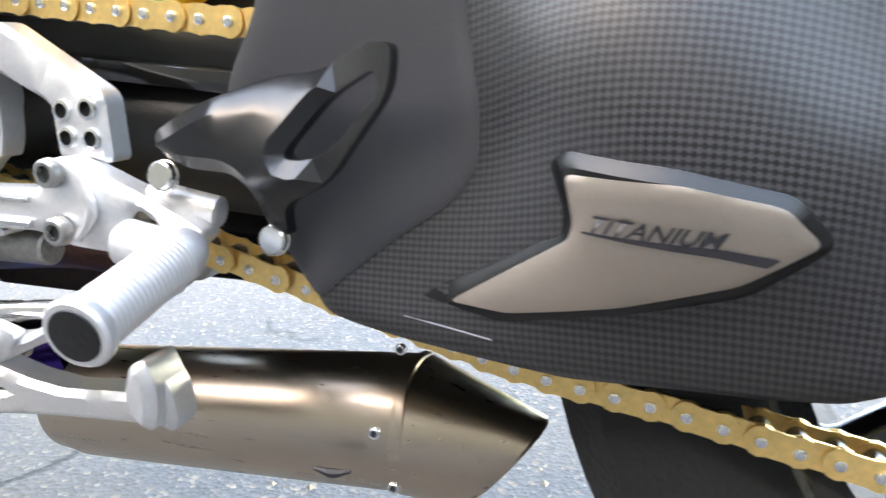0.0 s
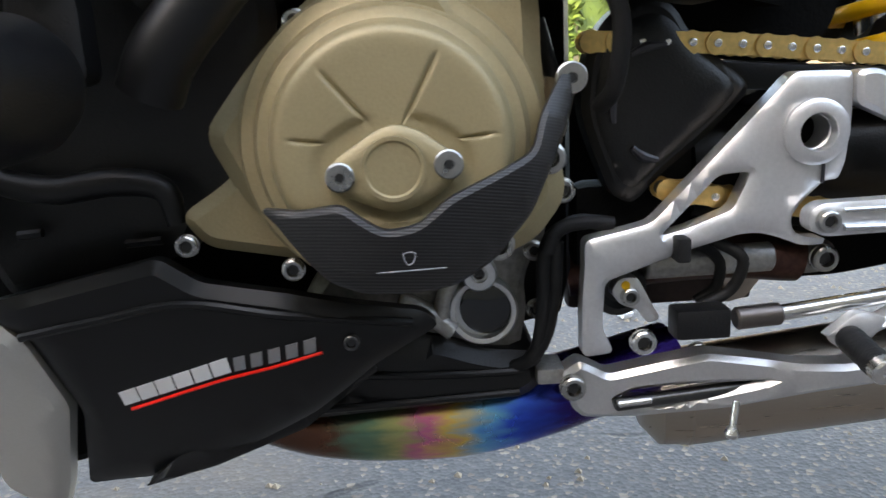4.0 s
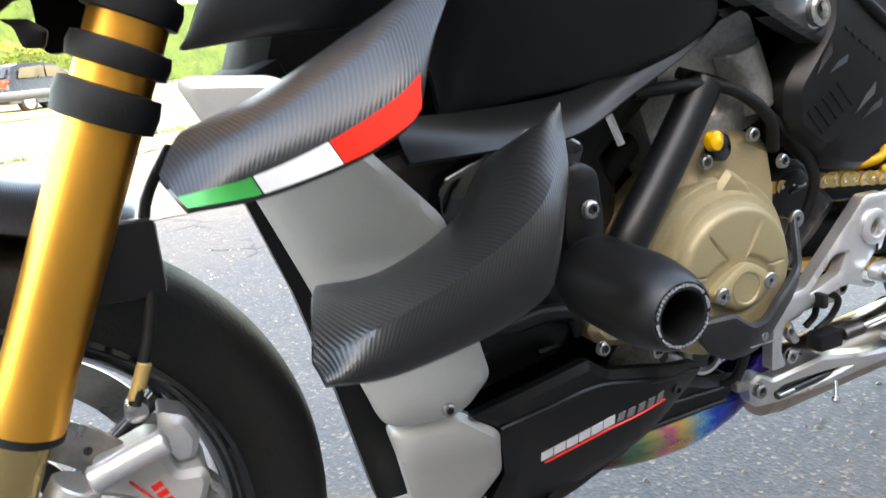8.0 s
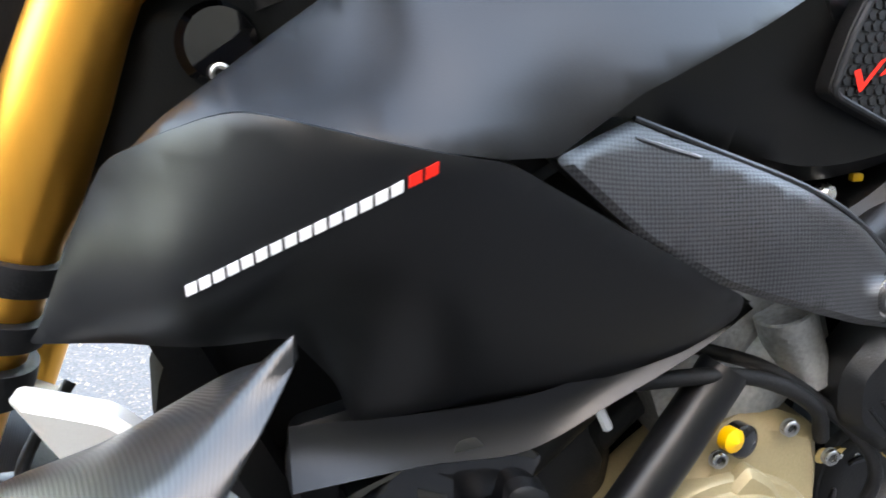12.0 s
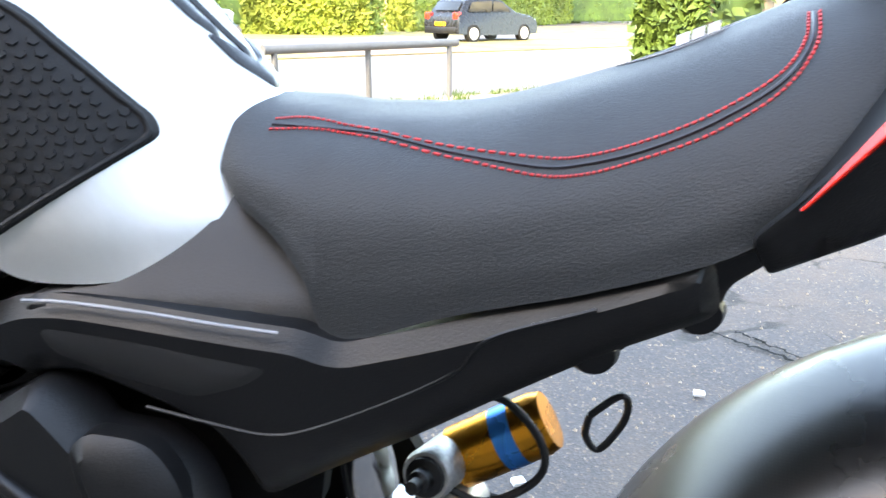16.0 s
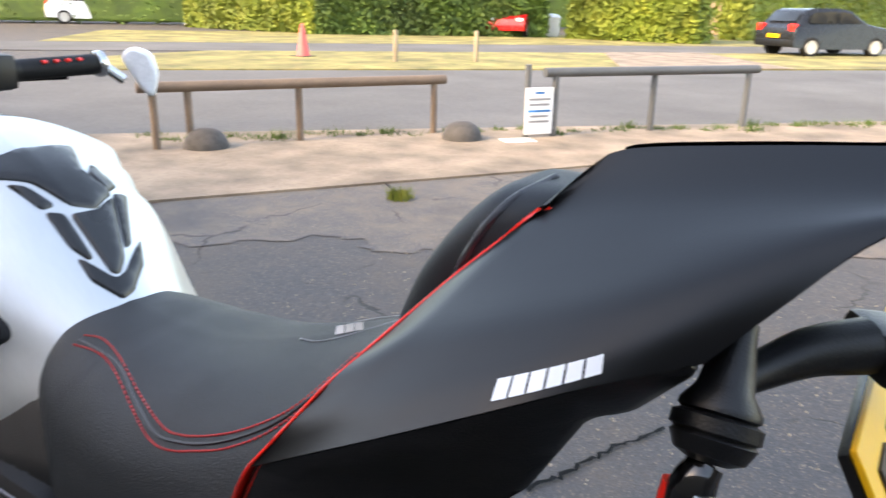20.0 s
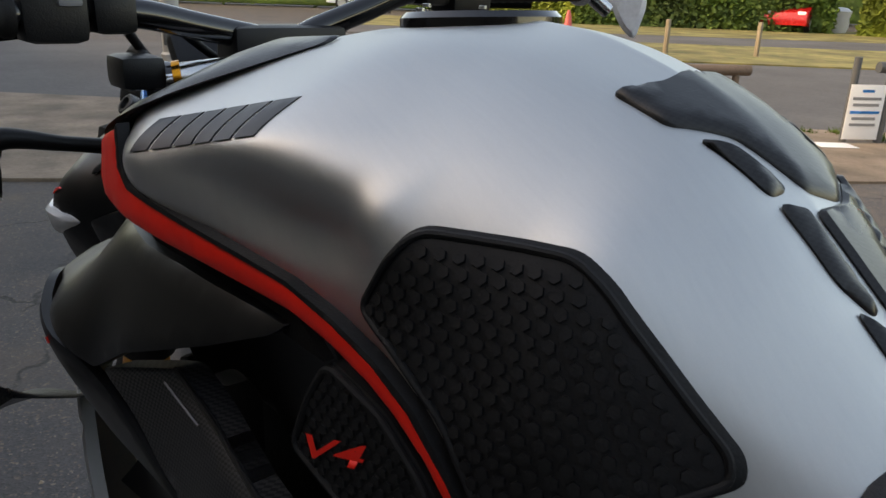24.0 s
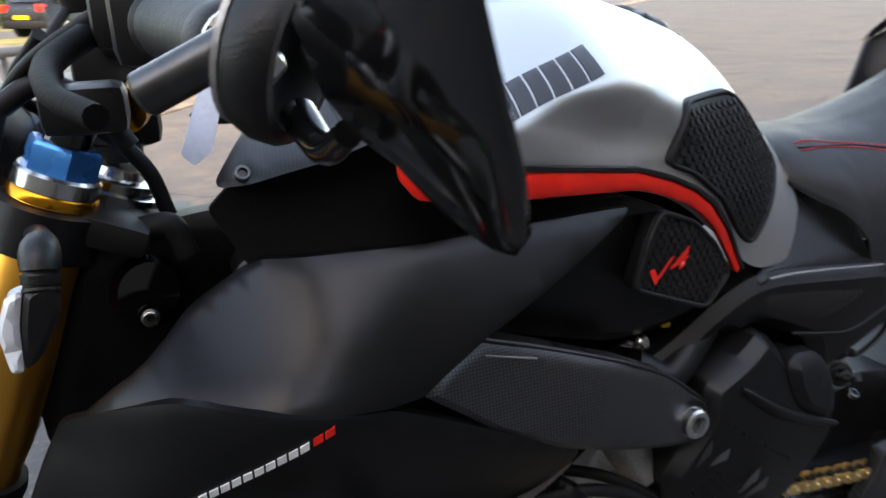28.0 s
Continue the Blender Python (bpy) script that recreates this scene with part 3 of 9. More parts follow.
def tube(pts, r, n=10, steps=0):
    """A hose along a smooth line through pts; r may be a list."""
    P = catmull(pts, steps or 6 * len(pts))
    R = np.interp(np.linspace(0, 1, len(P)), np.linspace(0, 1, len(r)), r) if isinstance(r, (list, tuple)) else [r] * len(P)
    V, Fs = [], []
    up = Vector((0.13, 0.31, 0.94))
    for i, p in enumerate(P):
        d = Vector(P[min(i + 1, len(P) - 1)] - P[max(i - 1, 0)]).normalized()
        s = d.cross(up).normalized()
        t = s.cross(d)
        for k in range(n):
            a = 2 * math.pi * k / n
            V.append(Vector(p) + s * (R[i] * math.cos(a)) + t * (R[i] * math.sin(a)))
    for i in range(len(P) - 1):
        for k in range(n):
            Fs.append((i * n + k, i * n + (k + 1) % n, (i + 1) * n + (k + 1) % n, (i + 1) * n + k))
    Fs += [tuple(range(n))[::-1], tuple((len(P) - 1) * n + k for k in range(n))]
    return V, Fs


def rounded(poly, r=0.006, n=4):
    """The outline with its corners rounded."""
    P = [Vector(p) for p in poly]
    out = []
    for i, p in enumerate(P):
        a, b = P[i - 1] - p, P[(i + 1) % len(P)] - p
        k = min(r, a.length * 0.45, b.length * 0.45)
        s, e = p + a.normalized() * k, p + b.normalized() * k
        for j in range(n + 1):
            u = j / n
            out.append(tuple((1 - u) ** 2 * s + 2 * u * (1 - u) * p + u * u * e))
    return out


def inside(p, poly):
    x, z = p
    hit, j = False, len(poly) - 1
    for i in range(len(poly)):
        (xi, zi), (xj, zj) = poly[i], poly[j]
        if (zi > z) != (zj > z) and x < (xj - xi) * (z - zi) / (zj - zi) + xi:
            hit = not hit
        j = i
    return hit


def resample(poly, step):
    out = []
    for i, p in enumerate(poly):
        a, b = Vector(p), Vector(poly[(i + 1) % len(poly)])
        n = max(1, int((b - a).length / step))
        out += [tuple(a.lerp(b, k / n)) for k in range(n)]
    return out


def shell(poly, y, thick=0.006, holes=(), corner=0.006, step=0.012, soft=0.004, drop=0.003):
    """A panel in the x-z plane: outline, depth y (a number or a sheet), thickness to the inside, rounded rim."""
    f = y if callable(y) else (lambda x, z: y)
    rings = [resample(rounded(q, corner) if corner else q, step) for q in (poly, *holes)]
    pts, edges = [], []
    for q in rings:
        n = len(pts)
        pts += [Vector(p) for p in q]
        edges += [(n + k, n + (k + 1) % len(q)) for k in range(len(q))]
    seg = np.array([(*pts[a], *pts[b]) for a, b in edges])

    def gap(p):
        a, d = seg[:, :2], seg[:, 2:] - seg[:, :2]
        t = np.clip(((np.array(p) - a) * d).sum(1) / np.maximum((d * d).sum(1), 1e-12), 0, 1)
        return np.hypot(*(a + t[:, None] * d - p).T).min()

    def within(p):
        return inside(p, rings[0]) and not any(inside(p, h) for h in rings[1:])
    extra = []
    if soft:
        for a, b in edges:
            d = (pts[b] - pts[a])
            if d.length < 1e-6:
                continue
            m, nrm = (pts[a] + pts[b]) / 2, Vector((-d.y, d.x)).normalized()
            for s in (1, -1):
                q = m + nrm * s * soft
                if within(q) and gap(q) > soft * 0.8:
                    extra.append(q)
    xs, zs = [p[0] for p in rings[0]], [p[1] for p in rings[0]]
    x = min(xs) + step / 2
    while x < max(xs):
        z = min(zs) + step / 2
        while z < max(zs):
            if within((x, z)) and gap((x, z)) > max(soft * 1.5, step * 0.5):
                extra.append(Vector((x, z)))
            z += step
        x += step
    vs, es, fs, _, _, _ = geometry.delaunay_2d_cdt(pts + extra, edges, [], 0, 1e-6)
    faces = [t for t in fs if within(tuple(sum((vs[i] for i in t), Vector((0, 0))) / len(t)))]
    count = {}
    for t in faces:
        for k in range(len(t)):
            e = (t[k], t[(k + 1) % len(t)])
            count[e] = 1
    n = len(vs)
    front = []
    for p in vs:
        g = gap(tuple(p)) if soft else 1
        front.append((p.x, f(p.x, p.y) + (drop * (1 - min(g / soft, 1)) ** 2 if soft else 0), p.y))
    back = [(x, yy + thick, z) for x, yy, z in front]
    F2 = [tuple(t) for t in faces] + [tuple(i + n for i in t[::-1]) for t in faces]
    F2 += [(a, b, b + n, a + n) for (a, b) in count if (b, a) not in count]
    return front + back, F2


def wrap(geo_mesh):
    """A sheet y(x, z): the nearer flank of a mesh, as met from the bike's left side."""
    tree = BVHTree.FromPolygons([tuple(v.co) for v in geo_mesh.vertices], [tuple(p.vertices) for p in geo_mesh.polygons])
    last = [-0.1]

    def f(x, z):
        h = tree.ray_cast(Vector((x, -1, z)), Vector((0, 1, 0)))
        if h[0] is None:
            h = tree.find_nearest(Vector((x, last[0], z)))
        last[0] = h[0].y
        return h[0].y
    return f


def moved(f, d):
    return lambda x, z: f(x, z) + d


def bolt(parent, p, r=0.006, axis=(0, -1, 0), material=None, socket=True, label=""):
    """A cap screw with a washer rim and a hexagon socket."""
    h = r * 0.8
    prof = [(r * 1.08, 0), (r * 1.08, h * 0.2), (r, h * 0.25), (r, h * 0.85), (r * 0.85, h)]
    o = part("bolt", lathe(p, axis, prof + ([(r * 0.60, h), (r * 0.52, h * 0.35)] if socket else [])), material or BOLT, parent, label)
    if socket:
        q = Vector(p) + Vector(axis).normalized() * h * 0.42
        part("socket", lathe(q, axis, [(r * 0.53, 0), (r * 0.53, 0.0006)], 6), SOCKET, o)
    return o


def flip(geo):
    return [(v[0], -v[1], v[2]) for v in geo[0]], [tuple(f[::-1]) for f in geo[1]]


def box(c, s, r=0.003, turn=None):
    """A block with bevelled edges, centre c, sizes s."""
    bm = bmesh.new()
    bmesh.ops.create_cube(bm, size=1)
    bmesh.ops.scale(bm, vec=s, verts=bm.verts)
    if r:
        bmesh.ops.bevel(bm, geom=bm.edges[:], offset=min(r, min(s) * 0.45), segments=2, affect="EDGES", profile=0.6)
    m = Matrix.Translation(c) @ (turn.to_4x4() if turn else Matrix())
    V = [tuple(m @ v.co) for v in bm.verts]
    Fs = [tuple(v.index for v in f.verts) for f in bm.faces]
    bm.free()
    return V, Fs


def bars(parent, name, a, b, height, y, n, material, lean=0.25, gap=0.28, thick=0.0008, label=""):
    """Writing that stays unread: a row of n leaning bars from a to b (x, z), their height, on the sheet y."""
    f = y if callable(y) else (lambda x, z: y)
    A, B = Vector(a), Vector(b)
    d = (B - A) / n
    up = Vector((-d.y, d.x)).normalized() * height
    if up.y < 0:
        up = -up
    lean_v = d.normalized() * height * lean
    for k in range(n):
        p = A + d * k
        q = [p, p + d * (1 - gap), p + d * (1 - gap) + up + lean_v, p + up + lean_v]
        o = part(name, shell([tuple(v) for v in q], moved(f, -thick), thick * 1.5, corner=0, step=0.004, soft=0), material, parent, label)


# ---- the motorcycle ----
bike = tagged(new("motorcycle"), "black and bare aluminium sports motorcycle on a rear stand", "motorcycle")

# fuel tank with its pads, print and red side stripe
def step(u):
    u = min(max(u, 0.0), 1.0)
    return u * u * (3 - 2 * u)


def tank_scoop(geo):
    """Presses the long triangular scoop into both flanks: a sharp upper crease, a ramp at its rear end, running out at the seal."""
    V = []
    for x, y, z in geo[0]:
        top = np.interp(x, (-0.350, -0.280, -0.216, -0.150), (0.994, 1.017, 1.034, 1.047))
        low = np.interp(x, (-0.350, -0.280, -0.204, -0.170), (0.981, 0.968, 0.953, 0.944))
        ramp_x = np.interp(z, (0.950, 0.982, 1.013, 1.040), (-0.170, -0.161, -0.150, -0.145))
        u = (top - z) / (top - low)
        d = 0.0
        if 0 < u < 1.25 and x < ramp_x:
            d = 0.0070 * step(u / 0.40) * step((1.25 - u) / 0.85) * step((ramp_x - x) / 0.030) * step((x + 0.352) / 0.14)
        V.append((x, y + d * (1 if y < 0 else -1), z))
    return V, geo[1]


tank = part("fuel_tank", tank_scoop(loft_grid(LOFT["tank"], 150, 90)), TANK, bike, "brushed bare aluminium fuel tank")
on_tank = wrap(tank.data)
pad = part("knee_grip", shell([(-0.141, 0.998), (-0.068, 0.998), (-0.052, 0.988), (0.010, 0.927), (0.014, 0.916), (-0.063, 0.863), (-0.079, 0.878), (-0.102, 0.912), (-0.140, 0.941), (-0.167, 0.952)], moved(on_tank, -0.003), 0.005, corner=0.008, step=0.008), RUBBER, tank, "black studded rubber knee grip")


def studs(parent, poly, sheet, pitch, r, h, slant=0.0):
    """Rows of six-sided rubber studs inside an outline, joined into one mesh."""
    geos = []
    xs, zs = [p[0] for p in poly], [p[1] for p in poly]
    c = Vector((sum(xs) / len(xs), sum(zs) / len(zs)))
    inner = [tuple(c + (Vector(p) - c) * 0.90) for p in poly]
    row, z = 0, min(zs)
    while z < max(zs):
        x = min(xs) + (row % 2) * pitch / 2
        while x < max(xs):
            if inside((x, z), inner):
                y0 = sheet(x, z)
                gx, gz = (sheet(x + 0.004, z) - y0) / 0.004, (sheet(x, z + 0.004) - y0) / 0.004
                geos.append(lathe((x, y0, z), (gx, -1, gz), [(r, -0.001), (r * 0.93, h)], 6))
            x += pitch
        z += pitch * 0.8
        row += 1
    return tagged(part("studs", join(*geos), RUBBER, parent), kind="stuff")


KNEE = [(-0.141, 0.998), (-0.068, 0.998), (-0.052, 0.988), (0.010, 0.927), (0.014, 0.916), (-0.063, 0.863), (-0.079, 0.878), (-0.102, 0.912), (-0.140, 0.941), (-0.167, 0.952)]
studs(pad, KNEE, moved(on_tank, -0.003), 0.0086, 0.0036, 0.0016)


def rim(parent, poly, sheet, r=0.0022, inset=0.955):
    """A raised bead just inside the outline of a rubber pad."""
    c = Vector((sum(p[0] for p in poly) / len(poly), sum(p[1] for p in poly) / len(poly)))
    q = resample(rounded([tuple(c + (Vector(p) - c) * inset) for p in poly], 0.008), 0.006)
    q = q + q[:1]
    part("rim", tube([(x, sheet(x, z) - 0.0002, z) for x, z in q], r, 8, 2 * len(q)), RUBBER, parent)


rim(pad, KNEE, moved(on_tank, -0.003))
bars(tank, "badge_letter", (-0.333, 1.006), (-0.235, 1.029), 0.0185, on_tank, 6, PRINT, 0.15, 0.16, 0.0014, "dark printed letter block")

# pads on the back of the tank, seen from above: outlines in x and y
def top_pad(name, pts, label):
    """A padded piece on the tank's back: outline of (x, y), laid on the tank from above."""
    tree = BVHTree.FromPolygons([tuple(v.co) for v in tank.data.vertices], [tuple(p.vertices) for p in tank.data.polygons])

    def fz(x, y):
        h = tree.ray_cast(Vector((x, y, 2)), Vector((0, 0, -1)))
        return h[0].z if h[0] is not None else tree.find_nearest(Vector((x, y, 0.95)))[0].z
    V, Fs = shell([(x, y) for x, y in pts], lambda a, b: -fz(a, b) - 0.0045, 0.006, corner=0.005, step=0.008, soft=0.003, drop=0.003)
    return part(name, ([(x, z, -y) for x, y, z in V], Fs), CARBON_FINE, tank, label)


def back(*pts):
    return [(p[0], p[1]) for p in pts]


BACK_PADS = [
    back((-0.112, -0.052, 1.057), (-0.080, -0.047, 1.044), (-0.061, -0.018, 1.039), (-0.030, 0.001, 1.016), (-0.024, 0.027, 1.009), (-0.042, 0.058, 1.015), (-0.069, 0.044, 1.040), (-0.124, 0.069, 1.054), (-0.112, 0.030, 1.062), (-0.105, -0.023, 1.060)),
    back((-0.067, -0.040, 1.039), (-0.057, -0.024, 1.036), (-0.033, -0.011, 1.018), (-0.033, -0.026, 1.016)),
    back((-0.089, 0.066, 1.041), (-0.056, 0.074, 1.018), (-0.043, 0.054, 1.017), (-0.064, 0.048, 1.036)),
    back((-0.021, -0.004, 1.008), (-0.023, 0.028, 1.007), (-0.038, 0.056, 1.012), (0.022, 0.023, 0.965), (0.035, 0.008, 0.955), (0.034, -0.001, 0.957)),
    back((-0.030, -0.025, 1.014), (-0.024, -0.008, 1.011), (0.017, -0.008, 0.972), (0.017, -0.014, 0.971), (0.003, -0.023, 0.983)),
    back((-0.043, 0.060, 1.015), (-0.048, 0.080, 1.007), (0.009, 0.041, 0.972), (0.014, 0.030, 0.972)),
    back((0.013, -0.023, 0.973), (0.017, -0.017, 0.971), (0.039, 0.000, 0.953), (0.035, 0.014, 0.954), (0.002, 0.057, 0.972), (0.027, 0.041, 0.954), (0.052, 0.010, 0.939), (0.056, -0.006, 0.936), (0.033, -0.023, 0.955)),
]
for pts in BACK_PADS:
    top_pad("tank_pad", pts, "carbon patterned tank pad")
cap = part("fuel_cap", lathe((-0.272, 0, 1.083), (-0.06, 0, 1), [(0.056, -0.004), (0.056, 0.004), (0.052, 0.008), (0.034, 0.008), (0.032, 0.006), (0, 0.006)], 40), GLOSS, tank, "black fuel filler cap ring")
for k in range(6):
    a = 2 * math.pi * k / 6 + 0.3
    bolt(cap, (-0.272 + 0.046 * math.cos(a), 0.046 * math.sin(a), 1.090 - 0.046 * math.cos(a) * 0.06), 0.003, (0, 0, 1))

STRIPE = surface(SURF["stripe"])
part("tank_stripe", shell([(-0.369, 1.016), (-0.363, 0.991), (-0.351, 0.980), (-0.280, 0.968), (-0.204, 0.955), (-0.170, 0.943), (-0.142, 0.930), (-0.118, 0.913), (-0.095, 0.886), (-0.068, 0.842), (-0.072, 0.838), (-0.110, 0.889), (-0.129, 0.906), (-0.146, 0.917), (-0.175, 0.930), (-0.203, 0.939), (-0.281, 0.949), (-0.366, 0.959), (-0.393, 0.965), (-0.403, 0.978), (-0.404, 1.004)], moved(STRIPE, 0.001), 0.006, corner=0.003, step=0.01, soft=0.003, drop=0.002), RED, bike, "bright red side stripe")
part("tank_seal", shell([(-0.367, 1.019), (-0.360, 0.993), (-0.349, 0.983), (-0.280, 0.970), (-0.204, 0.957), (-0.170, 0.946), (-0.141, 0.933), (-0.115, 0.916), (-0.093, 0.889), (-0.066, 0.844), (-0.068, 0.841), (-0.095, 0.885), (-0.118, 0.912), (-0.142, 0.929), (-0.170, 0.942), (-0.204, 0.954), (-0.280, 0.967), (-0.351, 0.979), (-0.365, 0.990), (-0.370, 1.015)], moved(STRIPE, -0.001), 0.008, corner=0.002, step=0.01, soft=0.002, drop=0.001), RUBBER, bike, "black rubber seal line")

# dark inner body under the tank, and the small grip with its red sign
part("airbox_side", shell([(-0.448, 0.941), (-0.305, 0.947), (-0.208, 0.930), (-0.135, 0.901), (-0.082, 0.842), (-0.108, 0.809), (-0.155, 0.797), (-0.200, 0.795), (-0.330, 0.832), (-0.401, 0.790), (-0.443, 0.810), (-0.511, 0.911)], -0.165, 0.03, corner=0.02, step=0.03, soft=0.012, drop=0.012), SATIN, bike, "black airbox side under the tank")
GRIP = surface(SURF["grip"])
GRIPLINE = [(-0.178, 0.919), (-0.138, 0.903), (-0.108, 0.876), (-0.088, 0.845), (-0.119, 0.820), (-0.160, 0.837), (-0.206, 0.857), (-0.192, 0.895)]
small_grip = part("frame_grip", shell(GRIPLINE, GRIP, 0.012, corner=0.008, step=0.01), RUBBER, bike, "black studded rubber frame grip")
studs(small_grip, GRIPLINE, GRIP, 0.0080, 0.0033, 0.0014)
rim(small_grip, GRIPLINE, GRIP, 0.0024, 0.95)


def lettering(text, parent, a, b, height, y, material, thick=0.0012, shear=0.3, label=""):
    """Words laid on a sheet y(x, z), from a to b along their base line."""
    cu = bpy.data.curves.new("words", "FONT")
    cu.body, cu.size, cu.shear, cu.extrude, cu.resolution_u, cu.offset = text, 1, shear, 0.0, 3, 0.012
    tmp = bpy.data.objects.new("words", cu)
    scene.collection.objects.link(tmp)
    bpy.context.view_layer.update()
    me = bpy.data.meshes.new_from_object(tmp.evaluated_get(bpy.context.evaluated_depsgraph_get()))
    bpy.data.objects.remove(tmp)
    xs, ys = [v.co.x for v in me.vertices], [v.co.y for v in me.vertices]
    A, B = Vector(a), Vector(b)
    d = (B - A).normalized()
    up = Vector((-d.y, d.x))
    sx, sy = (B - A).length / (max(xs) - min(xs)), height / (max(ys) - min(ys))
    bm = bmesh.new()
    bm.from_mesh(me)
    f = y if callable(y) else (lambda x, z: y)
    for v in bm.verts:
        p = A + d * ((v.co.x - min(xs)) * sx) + up * ((v.co.y - min(ys)) * sy)
        v.co = (p.x, f(p.x, p.y) - thick, p.y)
    bm.to_mesh(me)
    bm.free()
    return part("lettering", me, material, parent, label)


lettering("V4", small_grip, (-0.186, 0.857), (-0.140, 0.869), 0.0145, moved(GRIP, -0.002), RED, 0.0006, 0.35, "raised red lettering")

# seat and tail
seat = part("seat", loft_grid(LOFT["seat"], 110, 40), VINYL, bike, "grained black vinyl rider seat")
on_seat = wrap(seat.data)


seat_tree = BVHTree.FromPolygons([tuple(v.co) for v in seat.data.vertices], [tuple(p.vertices) for p in seat.data.polygons])


def seam(pts, r, material, name, dash=0.0):
    """Thread or piping along a line on the seat, given as places in space."""
    P = []
    for q in catmull(pts, 90):
        at, nrm, _, _ = seat_tree.find_nearest(Vector(q))
        P.append(np.array(at + nrm * (1 if nrm.z > 0 else -1) * r * 0.4))
    P = np.array(P)
    if not dash:
        part(name, tube([tuple(p) for p in P[::3]], r, 6, 60), material, seat)
        return
    geos = [tube([tuple(P[k]), tuple(P[k] * 0.4 + P[k + 1] * 0.6)], r, 5, 2) for k in range(0, 88)]
    tagged(part(name, join(*geos), material, seat), kind="stuff")


seam([(0.074, -0.061, 0.924), (0.097, -0.057, 0.923), (0.133, -0.066, 0.920), (0.195, -0.091, 0.914), (0.247, -0.110, 0.913), (0.272, -0.114, 0.916), (0.303, -0.113, 0.925), (0.337, -0.109, 0.940), (0.369, -0.098, 0.960), (0.384, -0.079, 0.977), (0.393, -0.046, 0.992)], 0.0009, STITCH, "stitching", 1)
seam([(0.074, -0.072, 0.918), (0.107, -0.070, 0.918), (0.141, -0.078, 0.916), (0.201, -0.103, 0.909), (0.243, -0.119, 0.905), (0.269, -0.123, 0.907), (0.299, -0.122, 0.916), (0.334, -0.120, 0.931), (0.368, -0.109, 0.952), (0.388, -0.087, 0.974), (0.398, -0.049, 0.993)], 0.0009, STITCH, "stitching", 1)
seam([(0.074, -0.067, 0.921), (0.137, -0.072, 0.918), (0.198, -0.097, 0.911), (0.245, -0.115, 0.909), (0.271, -0.118, 0.912), (0.305, -0.118, 0.922), (0.339, -0.114, 0.938), (0.370, -0.103, 0.957), (0.386, -0.083, 0.976), (0.395, -0.047, 0.993)], 0.0012, PRINT, "seam")
part("seat_badge", tube([(0.290, -0.004, 0.956), (0.303, 0.054, 0.954), (0.373, 0.031, 0.985), (0.366, 0.004, 0.984), (0.326, -0.014, 0.968), (0.290, -0.004, 0.956)], 0.0006, 5, 50), PALEPRINT, seat, "pale printed outline badge")
bars(seat, "badge_letter", (0.327, 0.969), (0.355, 0.980), 0.006, on_seat, 3, WHITE, 0.4, 0.15, 0.0004)
part("seat_base", shell([(0.120, 0.809), (0.141, 0.805), (0.232, 0.833), (0.321, 0.866), (0.381, 0.892), (0.387, 0.888), (0.349, 0.868), (0.233, 0.823), (0.147, 0.795), (0.130, 0.797)], -0.138, 0.05, corner=0.004, step=0.03), PLASTIC, bike, "black plastic seat base rail")
side = part("tank_side_infill", shell([(-0.047, 0.830), (0.027, 0.864), (0.068, 0.889), (0.090, 0.880), (0.122, 0.862), (0.130, 0.846), (0.130, 0.807), (0.040, 0.814), (-0.048, 0.823)], surface([(-0.028, 0.836, -0.148), (0.05, 0.875, -0.095), (0.11, 0.81, -0.135), (0.03, 0.82, -0.146)]), 0.01, corner=0.006, step=0.015), PLASTIC, bike, "grained dark grey side infill")
on_infill, on_frame = wrap(side.data), surface(SURF["subframe"])
part("trim_line", tube([(x, min(on_infill(x, z), on_frame(x, z)) - 0.001, z) for x, z in ((-0.043, 0.8315), (-0.020, 0.8315), (0.010, 0.8290), (0.035, 0.8265), (0.060, 0.8235), (0.086, 0.8205), (0.106, 0.8184))], 0.0011, 8), PALEPRINT, bike, "thin pale trim line")

def patch(low, high, front, back, nu=44, nv=26, thick=0.004):
    """A panel stretched between four edges in space, with a thickness to the inside."""
    def even(pts, n):
        P = catmull(pts, 240)
        L = np.r_[0, np.cumsum(np.linalg.norm(np.diff(P, axis=0), axis=1))]
        return np.column_stack([np.interp(np.linspace(0, L[-1], n), L, P[:, j]) for j in range(3)])
    lo, hi, fr, bk = even(low, nu), even(high, nu), even(front, nv), even(back, nv)
    V, Fs = [], []
    for s in (0, 1):
        for i in range(nu):
            u = i / (nu - 1)
            for k in range(nv):
                v = k / (nv - 1)
                p = (1 - v) * lo[i] + v * hi[i]
                p = p + (1 - u) ** 1.3 * (fr[k] - (1 - v) * fr[0] - v * fr[-1]) + u ** 2 * (bk[k] - (1 - v) * bk[0] - v * bk[-1])
                V.append((p[0], min(p[1] + s * thick, -0.002), p[2] - s * thick * 0.5))
    n = nu * nv
    Fs = [(i * nv + k, (i + 1) * nv + k, (i + 1) * nv + k + 1, i * nv + k + 1) for i in range(nu - 1) for k in range(nv - 1)]
    Fs += [tuple(a + n for a in f[::-1]) for f in Fs]
    return V, Fs


